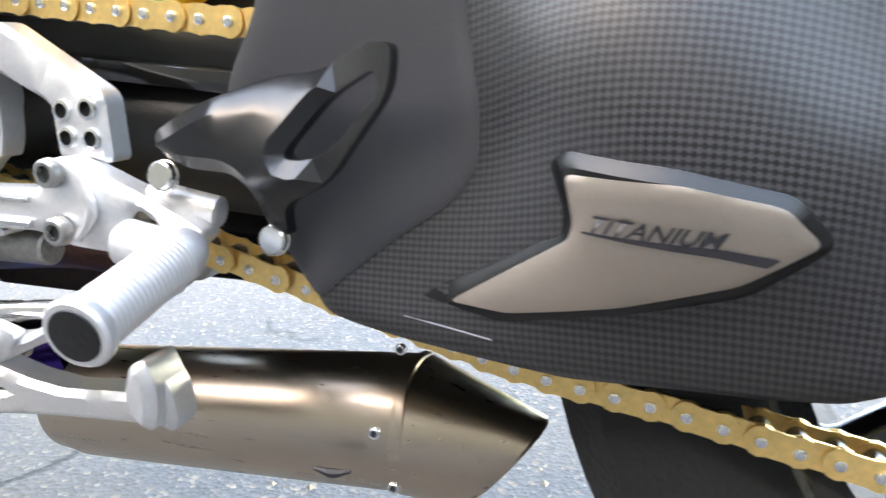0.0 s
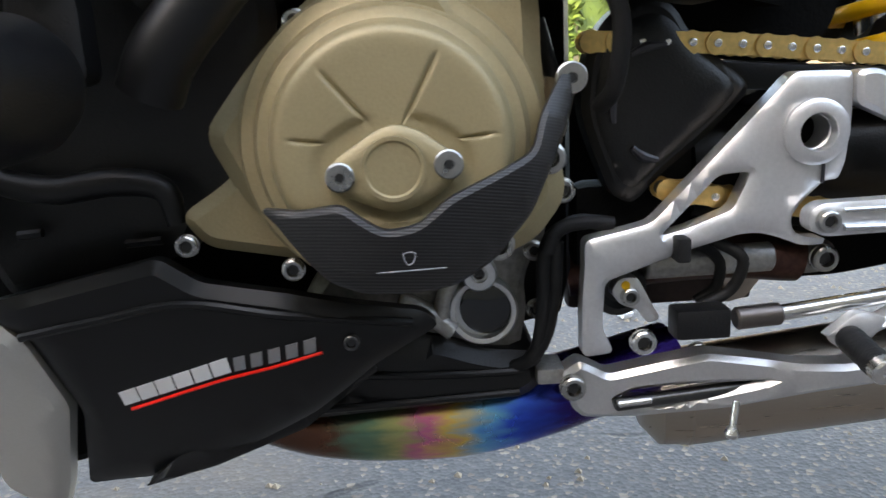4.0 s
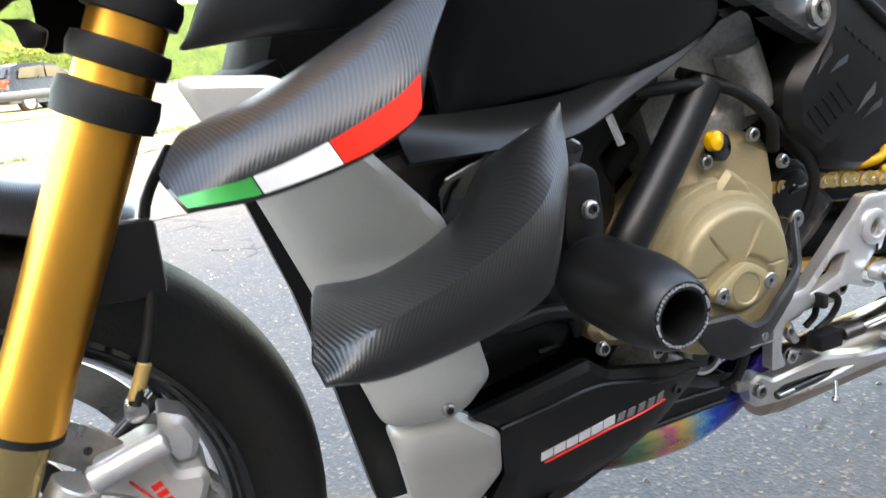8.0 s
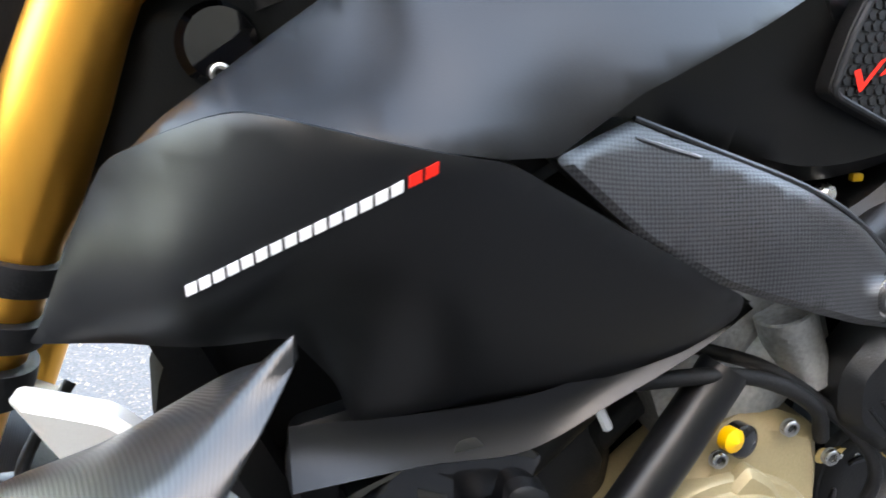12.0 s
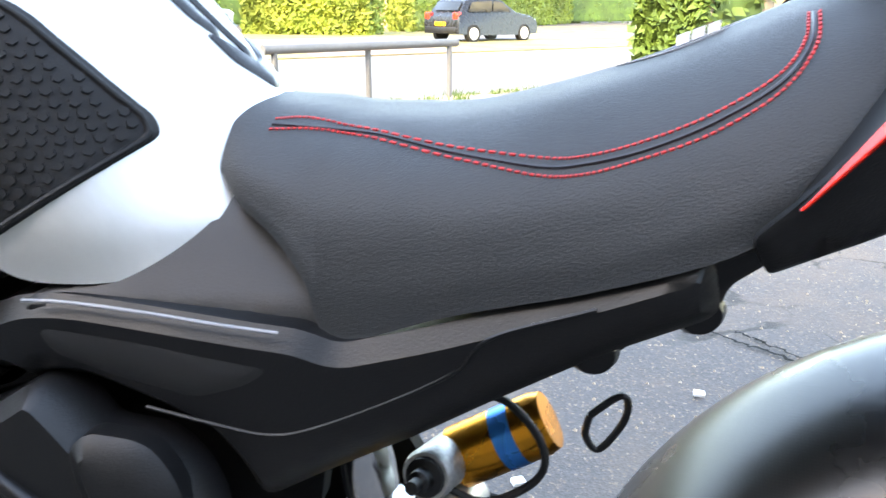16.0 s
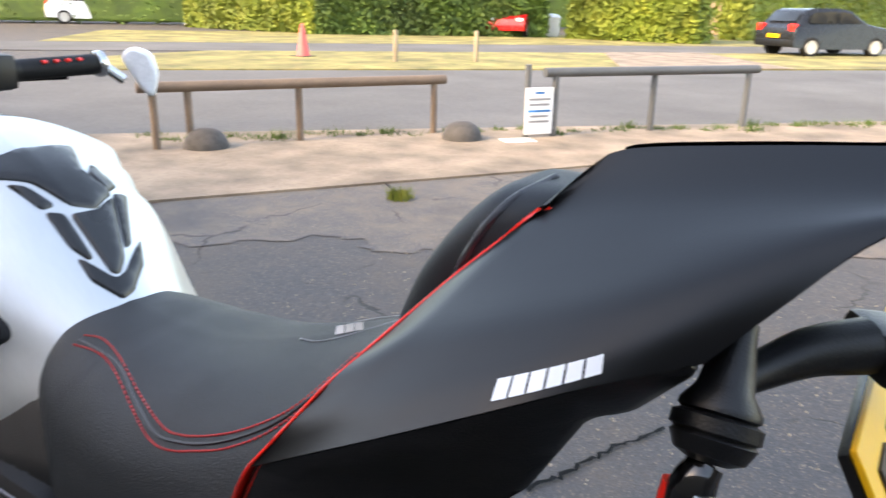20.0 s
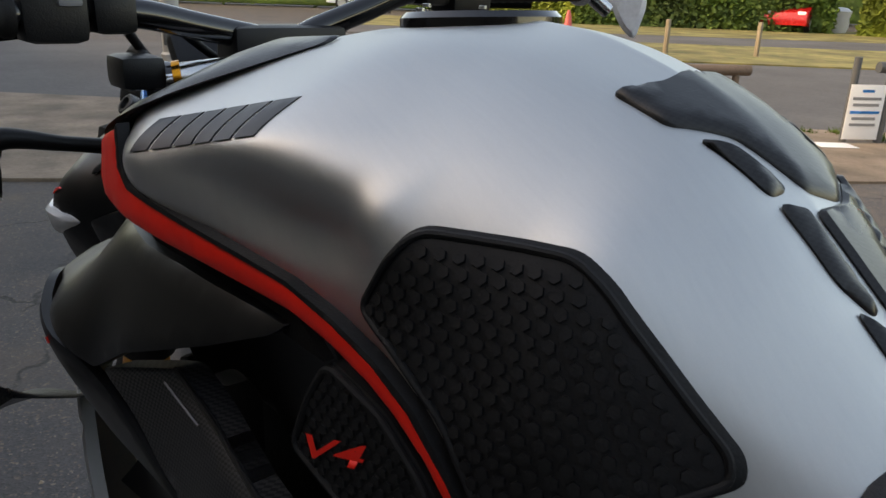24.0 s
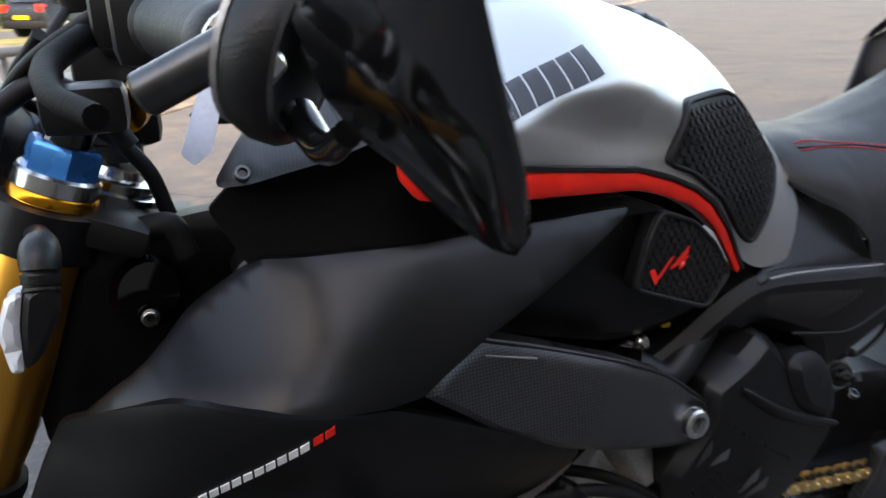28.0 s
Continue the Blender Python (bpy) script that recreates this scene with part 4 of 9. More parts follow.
FRONT_EDGE = [(0.369, -0.165, 0.903), (0.406, -0.180, 0.955), (0.432, -0.190, 0.992), (0.447, -0.182, 1.012), (0.457, -0.169, 1.028), (0.465, -0.156, 1.041), (0.474, -0.127, 1.055), (0.485, -0.094, 1.073), (0.498, -0.068, 1.089), (0.521, -0.049, 1.113)]
INNER_EDGE = [(0.368, -0.165, 0.902), (0.403, -0.168, 0.957), (0.429, -0.168, 0.998), (0.442, -0.157, 1.019), (0.452, -0.130, 1.035), (0.460, -0.096, 1.050), (0.472, -0.063, 1.066), (0.491, -0.052, 1.089), (0.520, -0.050, 1.114)]
g = patch([FRONT_EDGE[2], (0.470, -0.186, 1.012), (0.510, -0.179, 1.032), (0.556, -0.165, 1.0535), (0.594, -0.143, 1.068), (0.630, -0.114, 1.077)],
          [FRONT_EDGE[-1], (0.538, -0.022, 1.135), (0.553, -0.010, 1.144), (0.609, -0.008, 1.152), (0.676, -0.006, 1.159), (0.740, -0.005, 1.164), (0.800, -0.004, 1.168)],
          FRONT_EDGE[2:],
          [(0.630, -0.114, 1.077), (0.655, -0.092, 1.103), (0.680, -0.068, 1.127), (0.710, -0.046, 1.143), (0.755, -0.025, 1.152), (0.800, -0.004, 1.168)])
tail_side = part("tail_fairing", g, SATIN, bike, "satin black tail fairing side")
part("tail_fairing", flip(g), SATIN, bike, "satin black tail fairing side")
bars(tail_side, "badge_letter", (0.556, 1.0572), (0.597, 1.0735), 0.0068, wrap(tail_side.data), 6, WHITE, 0.2, 0.16, 0.0009, "white printed letter block")
E1, E2 = catmull(FRONT_EDGE, 40), catmull(INNER_EDGE, 40) + np.array([[0.006 * math.sin(math.pi * k / 39), 0.0, 0.0] for k in range(40)])
part("tail_edge", tube([tuple(p) for p in E1[::4]], 0.0009, 8), RED, tail_side, "thin red edge line")
V = [tuple(p) for p in E1] + [tuple(p) for p in E2] + [tuple(p + np.array([0.004, 0.004, 0])) for p in E1] + [tuple(p + np.array([0.004, 0.004, 0])) for p in E2]
Fs = [f for k in range(39) for f in ((k, k + 1, 41 + k, 40 + k), (80 + k, 120 + k, 121 + k, 81 + k))]
part("tail_band", (V, Fs), RED, tail_side, "broad red band on the tail's front face")
IN2 = [p + np.array([0.014, min(0.06, -p[1] - 0.02), 0.004]) for p in E2]
V = [tuple(p) for p in E2] + [tuple(p) for p in IN2]
part("tail_front_face", (V, [(k, k + 1, 41 + k, 40 + k) for k in range(39)]), SATIN, bike, "black front face of the tail")
UNDER = surface(SURF["under"])
g = shell([(0.369, 0.903), (0.404, 0.952), (0.432, 0.991), (0.470, 1.011), (0.510, 1.031), (0.556, 1.0525), (0.592, 1.066), (0.627, 1.075), (0.626, 1.067), (0.597, 1.034), (0.582, 1.034), (0.550, 0.979), (0.490, 0.914), (0.366, 0.860), (0.352, 0.884)], UNDER, 0.006, corner=0.006, step=0.02)
part("tail_underside", g, PLASTIC, bike, "black lower tail panel")
part("tail_underside", flip(g), PLASTIC, bike, "black lower tail panel")
pil = part("pillion_pad", loft_grid(LOFT["pillion"], 30, 20), VINYL_TOP, bike, "black pillion seat pad")
part("tail_top", box((0.57, 0, 1.055), (0.12, 0.06, 0.05), 0.02), SATIN, bike, "black tail top")
part("pillion_seam", tube([(0.468, -0.069, 1.03), (0.482, -0.066, 1.080), (0.498, -0.048, 1.111), (0.506, 0, 1.120)], 0.0025, 8), PRINT, pil)

# subframe, shield, carbon air duct
SUB = surface(SURF["subframe"])
part("subframe", shell([(-0.183, 0.758), (-0.137, 0.778), (-0.106, 0.802), (-0.080, 0.819), (-0.055, 0.830), (-0.026, 0.832), (0.050, 0.823), (0.116, 0.815), (0.135, 0.806), (0.189, 0.820), (0.278, 0.850), (0.337, 0.873), (0.348, 0.834), (0.287, 0.805), (0.226, 0.768), (0.181, 0.740), (0.115, 0.704), (0.073, 0.677), (0.063, 0.711), (0.047, 0.739), (0.013, 0.755), (-0.033, 0.775), (-0.065, 0.766), (-0.116, 0.749), (-0.149, 0.742), (-0.178, 0.750)], SUB, 0.04, holes=[[(-0.112, 0.761), (-0.100, 0.769), (-0.076, 0.777), (-0.068, 0.772), (-0.082, 0.762), (-0.102, 0.757)]], corner=0.012, step=0.012, soft=0.012, drop=0.012), PLASTIC, bike, "black cast rear subframe")
part("subframe_crease", tube([(0.013, -0.147, 0.757), (0.058, -0.146, 0.748), (0.088, -0.144, 0.743), (0.114, -0.143, 0.748), (0.162, -0.142, 0.770), (0.204, -0.143, 0.795), (0.224, -0.147, 0.819), (0.280, -0.148, 0.840)], 0.0014, 6), PLASTIC, bike)
part("subframe_texture", shell([(-0.042, 0.812), (0.017, 0.805), (0.097, 0.792), (0.081, 0.780), (0.048, 0.768), (-0.002, 0.779), (-0.038, 0.794)], moved(SUB, -0.0016), 0.004, corner=0.008, step=0.01, soft=0.006, drop=0.0015), carbon("ribbed_plastic", 0.0012, 0.008, 0.022, 0.5, True, 0.0, 40), bike, "finely ribbed plastic patch")
part("tail_carrier", shell([(0.240, 0.825), (0.386, 0.892), (0.430, 0.908), (0.462, 0.922), (0.440, 0.897), (0.409, 0.877), (0.358, 0.838), (0.353, 0.820), (0.318, 0.812), (0.298, 0.790), (0.240, 0.782)], -0.096, 0.16, corner=0.006, step=0.03, soft=0.006, drop=0.004), PLASTIC, bike, "black tail carrier under the seat")
part("hose_bracket", tube([(0.286, -0.050, 0.722), (0.304, -0.050, 0.738), (0.311, -0.050, 0.735), (0.309, -0.050, 0.718), (0.294, -0.050, 0.696), (0.284, -0.050, 0.706), (0.286, -0.050, 0.722)], 0.0028, 8), PLASTIC, bike, "black wire bracket beside the shock")
for p in ((0.282, -0.096, 0.795), (0.343, -0.083, 0.820)):
    part("bracket_boss", lathe(p, (0.1, -1, -0.2), [(0.016, -0.03), (0.016, 0.006), (0.012, 0.012), (0, 0.012)], 16), PLASTIC, bike, "rubber boss under the subframe")
# near-black filler sheet for the dark gaps round the shield
part("subframe_back", shell([(-0.13, 0.60), (-0.13, 0.72), (-0.06, 0.79), (0.05, 0.80), (0.115, 0.735), (0.105, 0.66), (0.03, 0.56)], -0.100, 0.02, corner=0.01, step=0.03, soft=0), INNER, bike, "dark filler sheet behind the cylinder shield")
SHIELD = surface(SURF["shield"])
SHIELDLINE = [(-0.113, 0.744), (-0.071, 0.763), (-0.048, 0.778), (-0.037, 0.774), (-0.021, 0.756), (-0.012, 0.744), (0.023, 0.737), (0.045, 0.716), (0.057, 0.690), (0.057, 0.655), (0.033, 0.626), (0.005, 0.592), (-0.039, 0.561), (-0.077, 0.567), (-0.145, 0.615), (-0.151, 0.657), (-0.113, 0.713)]
shield = part("engine_shield", shell(SHIELDLINE, SHIELD, 0.03, corner=0.012, step=0.016, soft=0.010, drop=0.012), PLASTIC, bike, "black plastic rear cylinder shield")
def shield_fin(a, b, w, h):
    """A wedge that rises from the shield along a to b."""
    A, B = Vector((a[0], SHIELD(*a), a[1])), Vector((b[0], SHIELD(*b), b[1]))
    n = (B - A).cross(Vector((0, 1, 0))).normalized() * w
    m = A.lerp(B, 0.62) + Vector((0, -h, 0))
    V = [A + Vector((0, 0.002, 0)), A.lerp(B, 0.55) + n + Vector((0, 0.002, 0)), B + Vector((0, 0.002, 0)), A.lerp(B, 0.55) - n + Vector((0, 0.002, 0)), m]
    part("fin", ([tuple(v) for v in V], [(0, 1, 4), (1, 2, 4), (2, 3, 4), (3, 0, 4), (3, 2, 1, 0)]), PLASTIC, shield, "sharp moulded fin")


for a, b in (((-0.128, 0.657), (-0.107, 0.700)), ((-0.116, 0.661), (-0.087, 0.683)), ((-0.078, 0.618), (-0.051, 0.657)), ((-0.070, 0.612), (-0.036, 0.640))):
    shield_fin(a, b, 0.0035, 0.007)
for k in range(5):
    a, b = (-0.101 - 0.0075 * k, 0.656 - 0.006 * k), (-0.081 - 0.0075 * k, 0.634 - 0.006 * k)
    part("slat", tube([(a[0], SHIELD(*a), a[1]), (b[0], SHIELD(*b), b[1])], 0.0018, 6), PLASTIC, shield)
for k in range(10):
    q = (-0.092 + 0.0085 * k, 0.704 - 0.0062 * k)
    part("raised_mark", box((q[0], SHIELD(*q) - 0.0002, q[1]), (0.0050, 0.0020, 0.0026), 0.0005, Euler((0, radians(36), 0)).to_matrix()), PLASTIC, shield)
part("shield_step", tube([(x, SHIELD(x, z) - 0.001, z) for x, z in ((-0.080, 0.737), (-0.066, 0.727), (-0.040, 0.708), (-0.011, 0.692), (0.022, 0.677), (0.052, 0.664))], [0.003, 0.005, 0.006, 0.006, 0.005, 0.003], 10), PLASTIC, shield, "moulded step across the shield")
part("raised_lobe", shell([(-0.021, 0.743), (-0.010, 0.753), (0.023, 0.747), (0.040, 0.727), (0.049, 0.702), (0.044, 0.673), (-0.003, 0.695), (-0.016, 0.720)], moved(SHIELD, -0.010), 0.014, corner=0.012, step=0.014, soft=0.010, drop=0.009), PLASTIC, shield)
MESH = surface(SURF["mesh"])
duct = part("air_duct", shell([(-0.401, 0.836), (-0.373, 0.843), (-0.342, 0.850), (-0.292, 0.831), (-0.219, 0.802), (-0.165, 0.772), (-0.109, 0.725), (-0.103, 0.707), (-0.118, 0.692), (-0.167, 0.707), (-0.284, 0.751), (-0.340, 0.784)], moved(MESH, -0.004), 0.02, corner=0.006, step=0.009, soft=0.005, drop=0.004), CARBON_DUCT, bike, "plain-weave carbon air duct cover")
p = tuple(Vector((-0.137, -0.186, 0.721)) - Vector((0, 0.004, 0)))
part("screw_recess", lathe(p, (0.1, -1, 0.1), [(0.019, -0.004), (0.019, 0.0012), (0.0165, 0.0014), (0.016, -0.001), (0, -0.001)], 32), PLASTIC, duct)
bolt(duct, p, 0.0135, (0.1, -1, 0.1), STEEL, True, "domed aluminium screw")
part("duct_top_edge", tube([(-0.342, -0.207, 0.850), (-0.292, -0.202, 0.831), (-0.219, -0.200, 0.802), (-0.165, -0.189, 0.771), (-0.109, -0.176, 0.725)], 0.0022, 8), CARBON, duct)
part("duct_mark", tube([tuple(Vector(q) - Vector((0, 0.0045, 0))) for q in ((-0.344, -0.210, 0.841), (-0.300, -0.205, 0.827))], 0.0008, 5), PALEPRINT, duct)

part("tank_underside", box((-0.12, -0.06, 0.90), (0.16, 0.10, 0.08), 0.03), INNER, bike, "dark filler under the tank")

# front fairing, upper fairing, key cover
FAIR = surface(SURF["fairing"])
fairing = part("side_fairing", shell([(-0.679, 0.731), (-0.670, 0.742), (-0.656, 0.772), (-0.641, 0.804), (-0.624, 0.834), (-0.589, 0.852), (-0.566, 0.861), (-0.552, 0.864), (-0.538, 0.863), (-0.491, 0.852), (-0.426, 0.837), (-0.361, 0.798), (-0.257, 0.736), (-0.254, 0.721), (-0.290, 0.693), (-0.330, 0.677), (-0.423, 0.673), (-0.502, 0.668), (-0.511, 0.702), (-0.535, 0.737), (-0.622, 0.736)], FAIR, 0.008, corner=0.008, step=0.012, soft=0.005, drop=0.002), SATIN, bike, "satin black side fairing")
bars(fairing, "badge_letter", (-0.583, 0.775), (-0.479, 0.829), 0.0052, FAIR, 15, WHITE, 0.5, 0.2, 0.0010, "white printed letter block")
bars(fairing, "badge_letter", (-0.478, 0.830), (-0.463, 0.837), 0.0052, FAIR, 2, RED, 0.5, 0.2, 0.0010, "red printed letter block")
lip_top = catmull([(-0.540, -0.180, 0.672), (-0.455, -0.184, 0.672), (-0.382, -0.187, 0.679), (-0.322, -0.188, 0.700), (-0.262, -0.190, 0.731), (-0.243, -0.191, 0.7275)], 40)
lip_low = catmull([(-0.540, -0.205, 0.642), (-0.460, -0.193, 0.641), (-0.395, -0.196, 0.644), (-0.338, -0.197, 0.671), (-0.280, -0.196, 0.700), (-0.243, -0.193, 0.7235)], 40)
V, Fs = [], []
for a, b in zip(lip_top, lip_low):
    for k in range(9):
        u = k / 8
        q = a * (1 - u) + b * u
        V.append((q[0], q[1] + 0.004 * math.sin(math.pi * u), q[2]))
    V.append((b[0], b[1] + 0.004, b[2] - 0.003))
    V.append((b[0], b[1] + 0.020, b[2] + 0.004))
for i in range(39):
    Fs += [(i * 11 + k, (i + 1) * 11 + k, (i + 1) * 11 + k + 1, i * 11 + k + 1) for k in range(10)]
part("fairing_lip", (V, Fs), SATIN, fairing, "flared lower lip of the fairing")
UP = surface(SURF["upper"])
part("upper_fairing", shell([(-0.489, 0.926), (-0.433, 0.928), (-0.383, 0.928), (-0.329, 0.930), (-0.280, 0.929), (-0.242, 0.928), (-0.211, 0.927), (-0.219, 0.920), (-0.265, 0.900), (-0.310, 0.883), (-0.352, 0.867), (-0.401, 0.838), (-0.427, 0.839), (-0.490, 0.850), (-0.537, 0.861), (-0.553, 0.862), (-0.568, 0.859), (-0.592, 0.849), (-0.612, 0.838), (-0.590, 0.858), (-0.540, 0.892)], UP, 0.008, corner=0.004, step=0.012, soft=0.004, drop=0.0015), SATIN, bike, "satin black upper fairing")
RECESS = surface(SURF["recess"])
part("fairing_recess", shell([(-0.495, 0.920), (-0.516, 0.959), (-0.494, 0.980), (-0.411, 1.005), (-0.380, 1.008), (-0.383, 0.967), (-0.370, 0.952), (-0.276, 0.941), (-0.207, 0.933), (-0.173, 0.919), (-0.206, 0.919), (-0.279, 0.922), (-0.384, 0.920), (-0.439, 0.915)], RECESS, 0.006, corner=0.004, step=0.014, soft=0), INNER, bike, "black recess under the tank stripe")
COVER = surface(SURF["cover"])
cover = part("key_cover", shell([(-0.511, 0.971), (-0.489, 0.995), (-0.456, 1.027), (-0.406, 1.054), (-0.360, 1.070), (-0.313, 1.074), (-0.309, 1.069), (-0.344, 1.041), (-0.372, 1.022), (-0.410, 1.005), (-0.447, 0.990), (-0.490, 0.975)], COVER, 0.006, corner=0.008, step=0.012, soft=0.006, drop=0.005), CARBON_GLOSS, bike, "lacquered carbon ignition cover")
bolt(cover, (-0.395, -0.202, 1.023), 0.0075, (0.1, -0.8, 0.6), DARKBOLT)
bolt(cover, (-0.492, -0.166, 0.980), 0.0055, (0.1, -0.8, 0.6), DARKBOLT)
for k in range(3):
    part("slot", tube([(-0.455 + 0.012 * k, COVER(-0.455 + 0.012 * k, 1.022) - 0.002, 1.022), (-0.450 + 0.012 * k, COVER(-0.450 + 0.012 * k, 1.003) - 0.002, 1.003)], 0.0016, 6), PRINT, cover)
g = shell([(-0.511, 0.971), (-0.489, 0.995), (-0.456, 1.027), (-0.406, 1.054), (-0.360, 1.070), (-0.313, 1.074), (-0.309, 1.069), (-0.344, 1.041), (-0.372, 1.022), (-0.410, 1.005), (-0.447, 0.990), (-0.490, 0.975)], COVER, 0.006, corner=0.008, step=0.02)
part("key_cover_side", flip(g), CARBON_GLOSS, bike, "lacquered carbon ignition cover")
part("tank_nose", box((-0.40, 0, 1.01), (0.12, 0.20, 0.07), 0.03), PLASTIC, bike, "black tray under the ignition cover")

# radiator side covers, belly fairing
DEF_FLAT = surface(SURF["deflector"])


def DEF(x, z):
    """The radiator cover's sheet, turned inwards below its lower crease."""
    return DEF_FLAT(x, z) + 0.38 * max(0.0, 0.44 + (x + 0.545) * 0.28 - z)


defl = part("radiator_cover", shell([(-0.685, 0.711), (-0.678, 0.715), (-0.628, 0.711), (-0.615, 0.701), (-0.575, 0.657), (-0.527, 0.604), (-0.481, 0.458), (-0.496, 0.423), (-0.517, 0.413), (-0.543, 0.410), (-0.563, 0.416), (-0.612, 0.550), (-0.645, 0.629)], DEF, 0.012, corner=0.010, step=0.016, soft=0.007, drop=0.006), GREY, bike, "satin grey radiator side cover")
part("cover_back", shell([(-0.682, 0.708), (-0.677, 0.713), (-0.629, 0.710), (-0.616, 0.700), (-0.576, 0.656), (-0.529, 0.604), (-0.483, 0.458), (-0.497, 0.425), (-0.517, 0.415), (-0.543, 0.413), (-0.562, 0.418), (-0.613, 0.553), (-0.644, 0.629)], moved(DEF, 0.014), 0.003, corner=0.010, step=0.02, soft=0), PLASTIC, defl, "black back of the cover")
bolt(defl, (-0.516, -0.175, 0.431), 0.0055)
CHIN_FLAT = surface(SURF["chin"])


def CHIN(x, z):
    """The chin cover's sheet, turned inwards above its upper crease."""
    return CHIN_FLAT(x, z) + 0.55 * max(0.0, z - 0.385 - (x + 0.50) * 0.10)


part("chin_cover", shell([(-0.556, 0.404), (-0.525, 0.405), (-0.495, 0.412), (-0.460, 0.385), (-0.450, 0.330), (-0.464, 0.296), (-0.484, 0.247), (-0.506, 0.206), (-0.541, 0.240), (-0.532, 0.311), (-0.546, 0.364)], CHIN, 0.012, corner=0.008, step=0.016, soft=0.007, drop=0.006), GREY, bike, "satin grey lower radiator cover")
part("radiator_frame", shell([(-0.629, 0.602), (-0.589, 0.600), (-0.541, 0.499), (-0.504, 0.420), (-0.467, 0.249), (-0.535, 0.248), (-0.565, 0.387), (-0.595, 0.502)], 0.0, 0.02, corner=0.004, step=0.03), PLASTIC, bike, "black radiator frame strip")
# filler sheet: closes the slit between the covers with black
part("radiator_gap_fill", shell([(-0.560, 0.450), (-0.370, 0.450), (-0.365, 0.310), (-0.430, 0.275), (-0.480, 0.262), (-0.515, 0.300), (-0.530, 0.380)], -0.085, 0.02, corner=0.006, step=0.03, soft=0.006, drop=0.005), INNER, bike, "black filler sheet behind the radiator covers")
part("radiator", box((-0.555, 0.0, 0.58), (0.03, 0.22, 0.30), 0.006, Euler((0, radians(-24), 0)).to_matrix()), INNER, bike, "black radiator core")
BEL = surface(SURF["belly"])
belly = part("belly_fairing", shell([(-0.489, 0.407), (-0.430, 0.420), (-0.369, 0.433), (-0.347, 0.416), (-0.297, 0.406), (-0.214, 0.381), (-0.204, 0.369), (-0.246, 0.349), (-0.289, 0.316), (-0.330, 0.293), (-0.367, 0.275), (-0.413, 0.260), (-0.462, 0.255), (-0.452, 0.294), (-0.444, 0.323), (-0.459, 0.383)], BEL, 0.010, corner=0.006, step=0.016, soft=0.008, drop=0.006), SATIN, bike, "satin black belly fairing")
bars(belly, "badge_letter", (-0.411, 0.331), (-0.335, 0.356), 0.0105, BEL, 6, WHITE, 0.2, 0.1, 0.0010, "white printed letter block")
bars(belly, "badge_letter", (-0.334, 0.356), (-0.278, 0.368), 0.0095, BEL, 5, PALEPRINT, 0.3, 0.35, 0.0010, "thin pale printed letter block")
part("underline", tube([*[(x, BEL(x, z) - 0.001, z) for x, z in ((-0.407, 0.328), (-0.375, 0.339), (-0.342, 0.350), (-0.310, 0.358), (-0.278, 0.366))]], 0.0012, 6), RED, belly, "thin red line")
bolt(belly, (-0.260, -0.151, 0.370), 0.005, (0, -1, 0), DARKBOLT)
part("belly_crease", tube([(-0.460, -0.156, 0.387), (-0.410, -0.159, 0.396), (-0.358, -0.162, 0.404), (-0.296, -0.162, 0.393), (-0.222, -0.138, 0.376)], 0.003, 8), SATIN, belly)
part("belly_vent", shell([(-0.414, 0.262), (-0.369, 0.299), (-0.303, 0.314), (-0.253, 0.346), (-0.246, 0.339), (-0.299, 0.299), (-0.362, 0.275)], -0.125, 0.012, corner=0.004, step=0.02), PLASTIC, belly, "black strut across the belly vent")
part("side_infill", shell([(-0.547, 0.582), (-0.539, 0.630), (-0.415, 0.656), (-0.340, 0.661), (-0.293, 0.577), (-0.309, 0.468), (-0.350, 0.446), (-0.363, 0.423), (-0.486, 0.398), (-0.508, 0.447)], -0.115, 0.02, corner=0.01, step=0.03, soft=0.01, drop=0.008), PLASTIC, bike, "black inner side panel")
part("fan_louvre", join(*[rod(a, b, 0.006) for a, b in (((-0.500, -0.135, 0.583), (-0.440, -0.135, 0.604)), ((-0.502, -0.135, 0.560), (-0.428, -0.135, 0.574)), ((-0.504, -0.135, 0.569), (-0.472, -0.135, 0.614)))]), INNER, bike, "black fan frame bars")
for a, b in (((-0.466, -0.125, 0.444), (-0.451, -0.125, 0.445)), ((-0.400, -0.125, 0.435), (-0.377, -0.125, 0.436))):
    part("moulded_mark", tube([a, b], 0.003, 6), SATIN, bike)
part("moulded_ledge", tube([(-0.487, -0.135, 0.502), (-0.469, -0.135, 0.482), (-0.435, -0.135, 0.473), (-0.398, -0.135, 0.476), (-0.369, -0.135, 0.470), (-0.363, -0.135, 0.448)], [0.006, 0.009, 0.009, 0.009, 0.008, 0.006], 10), PLASTIC, bike, "moulded black ledge")

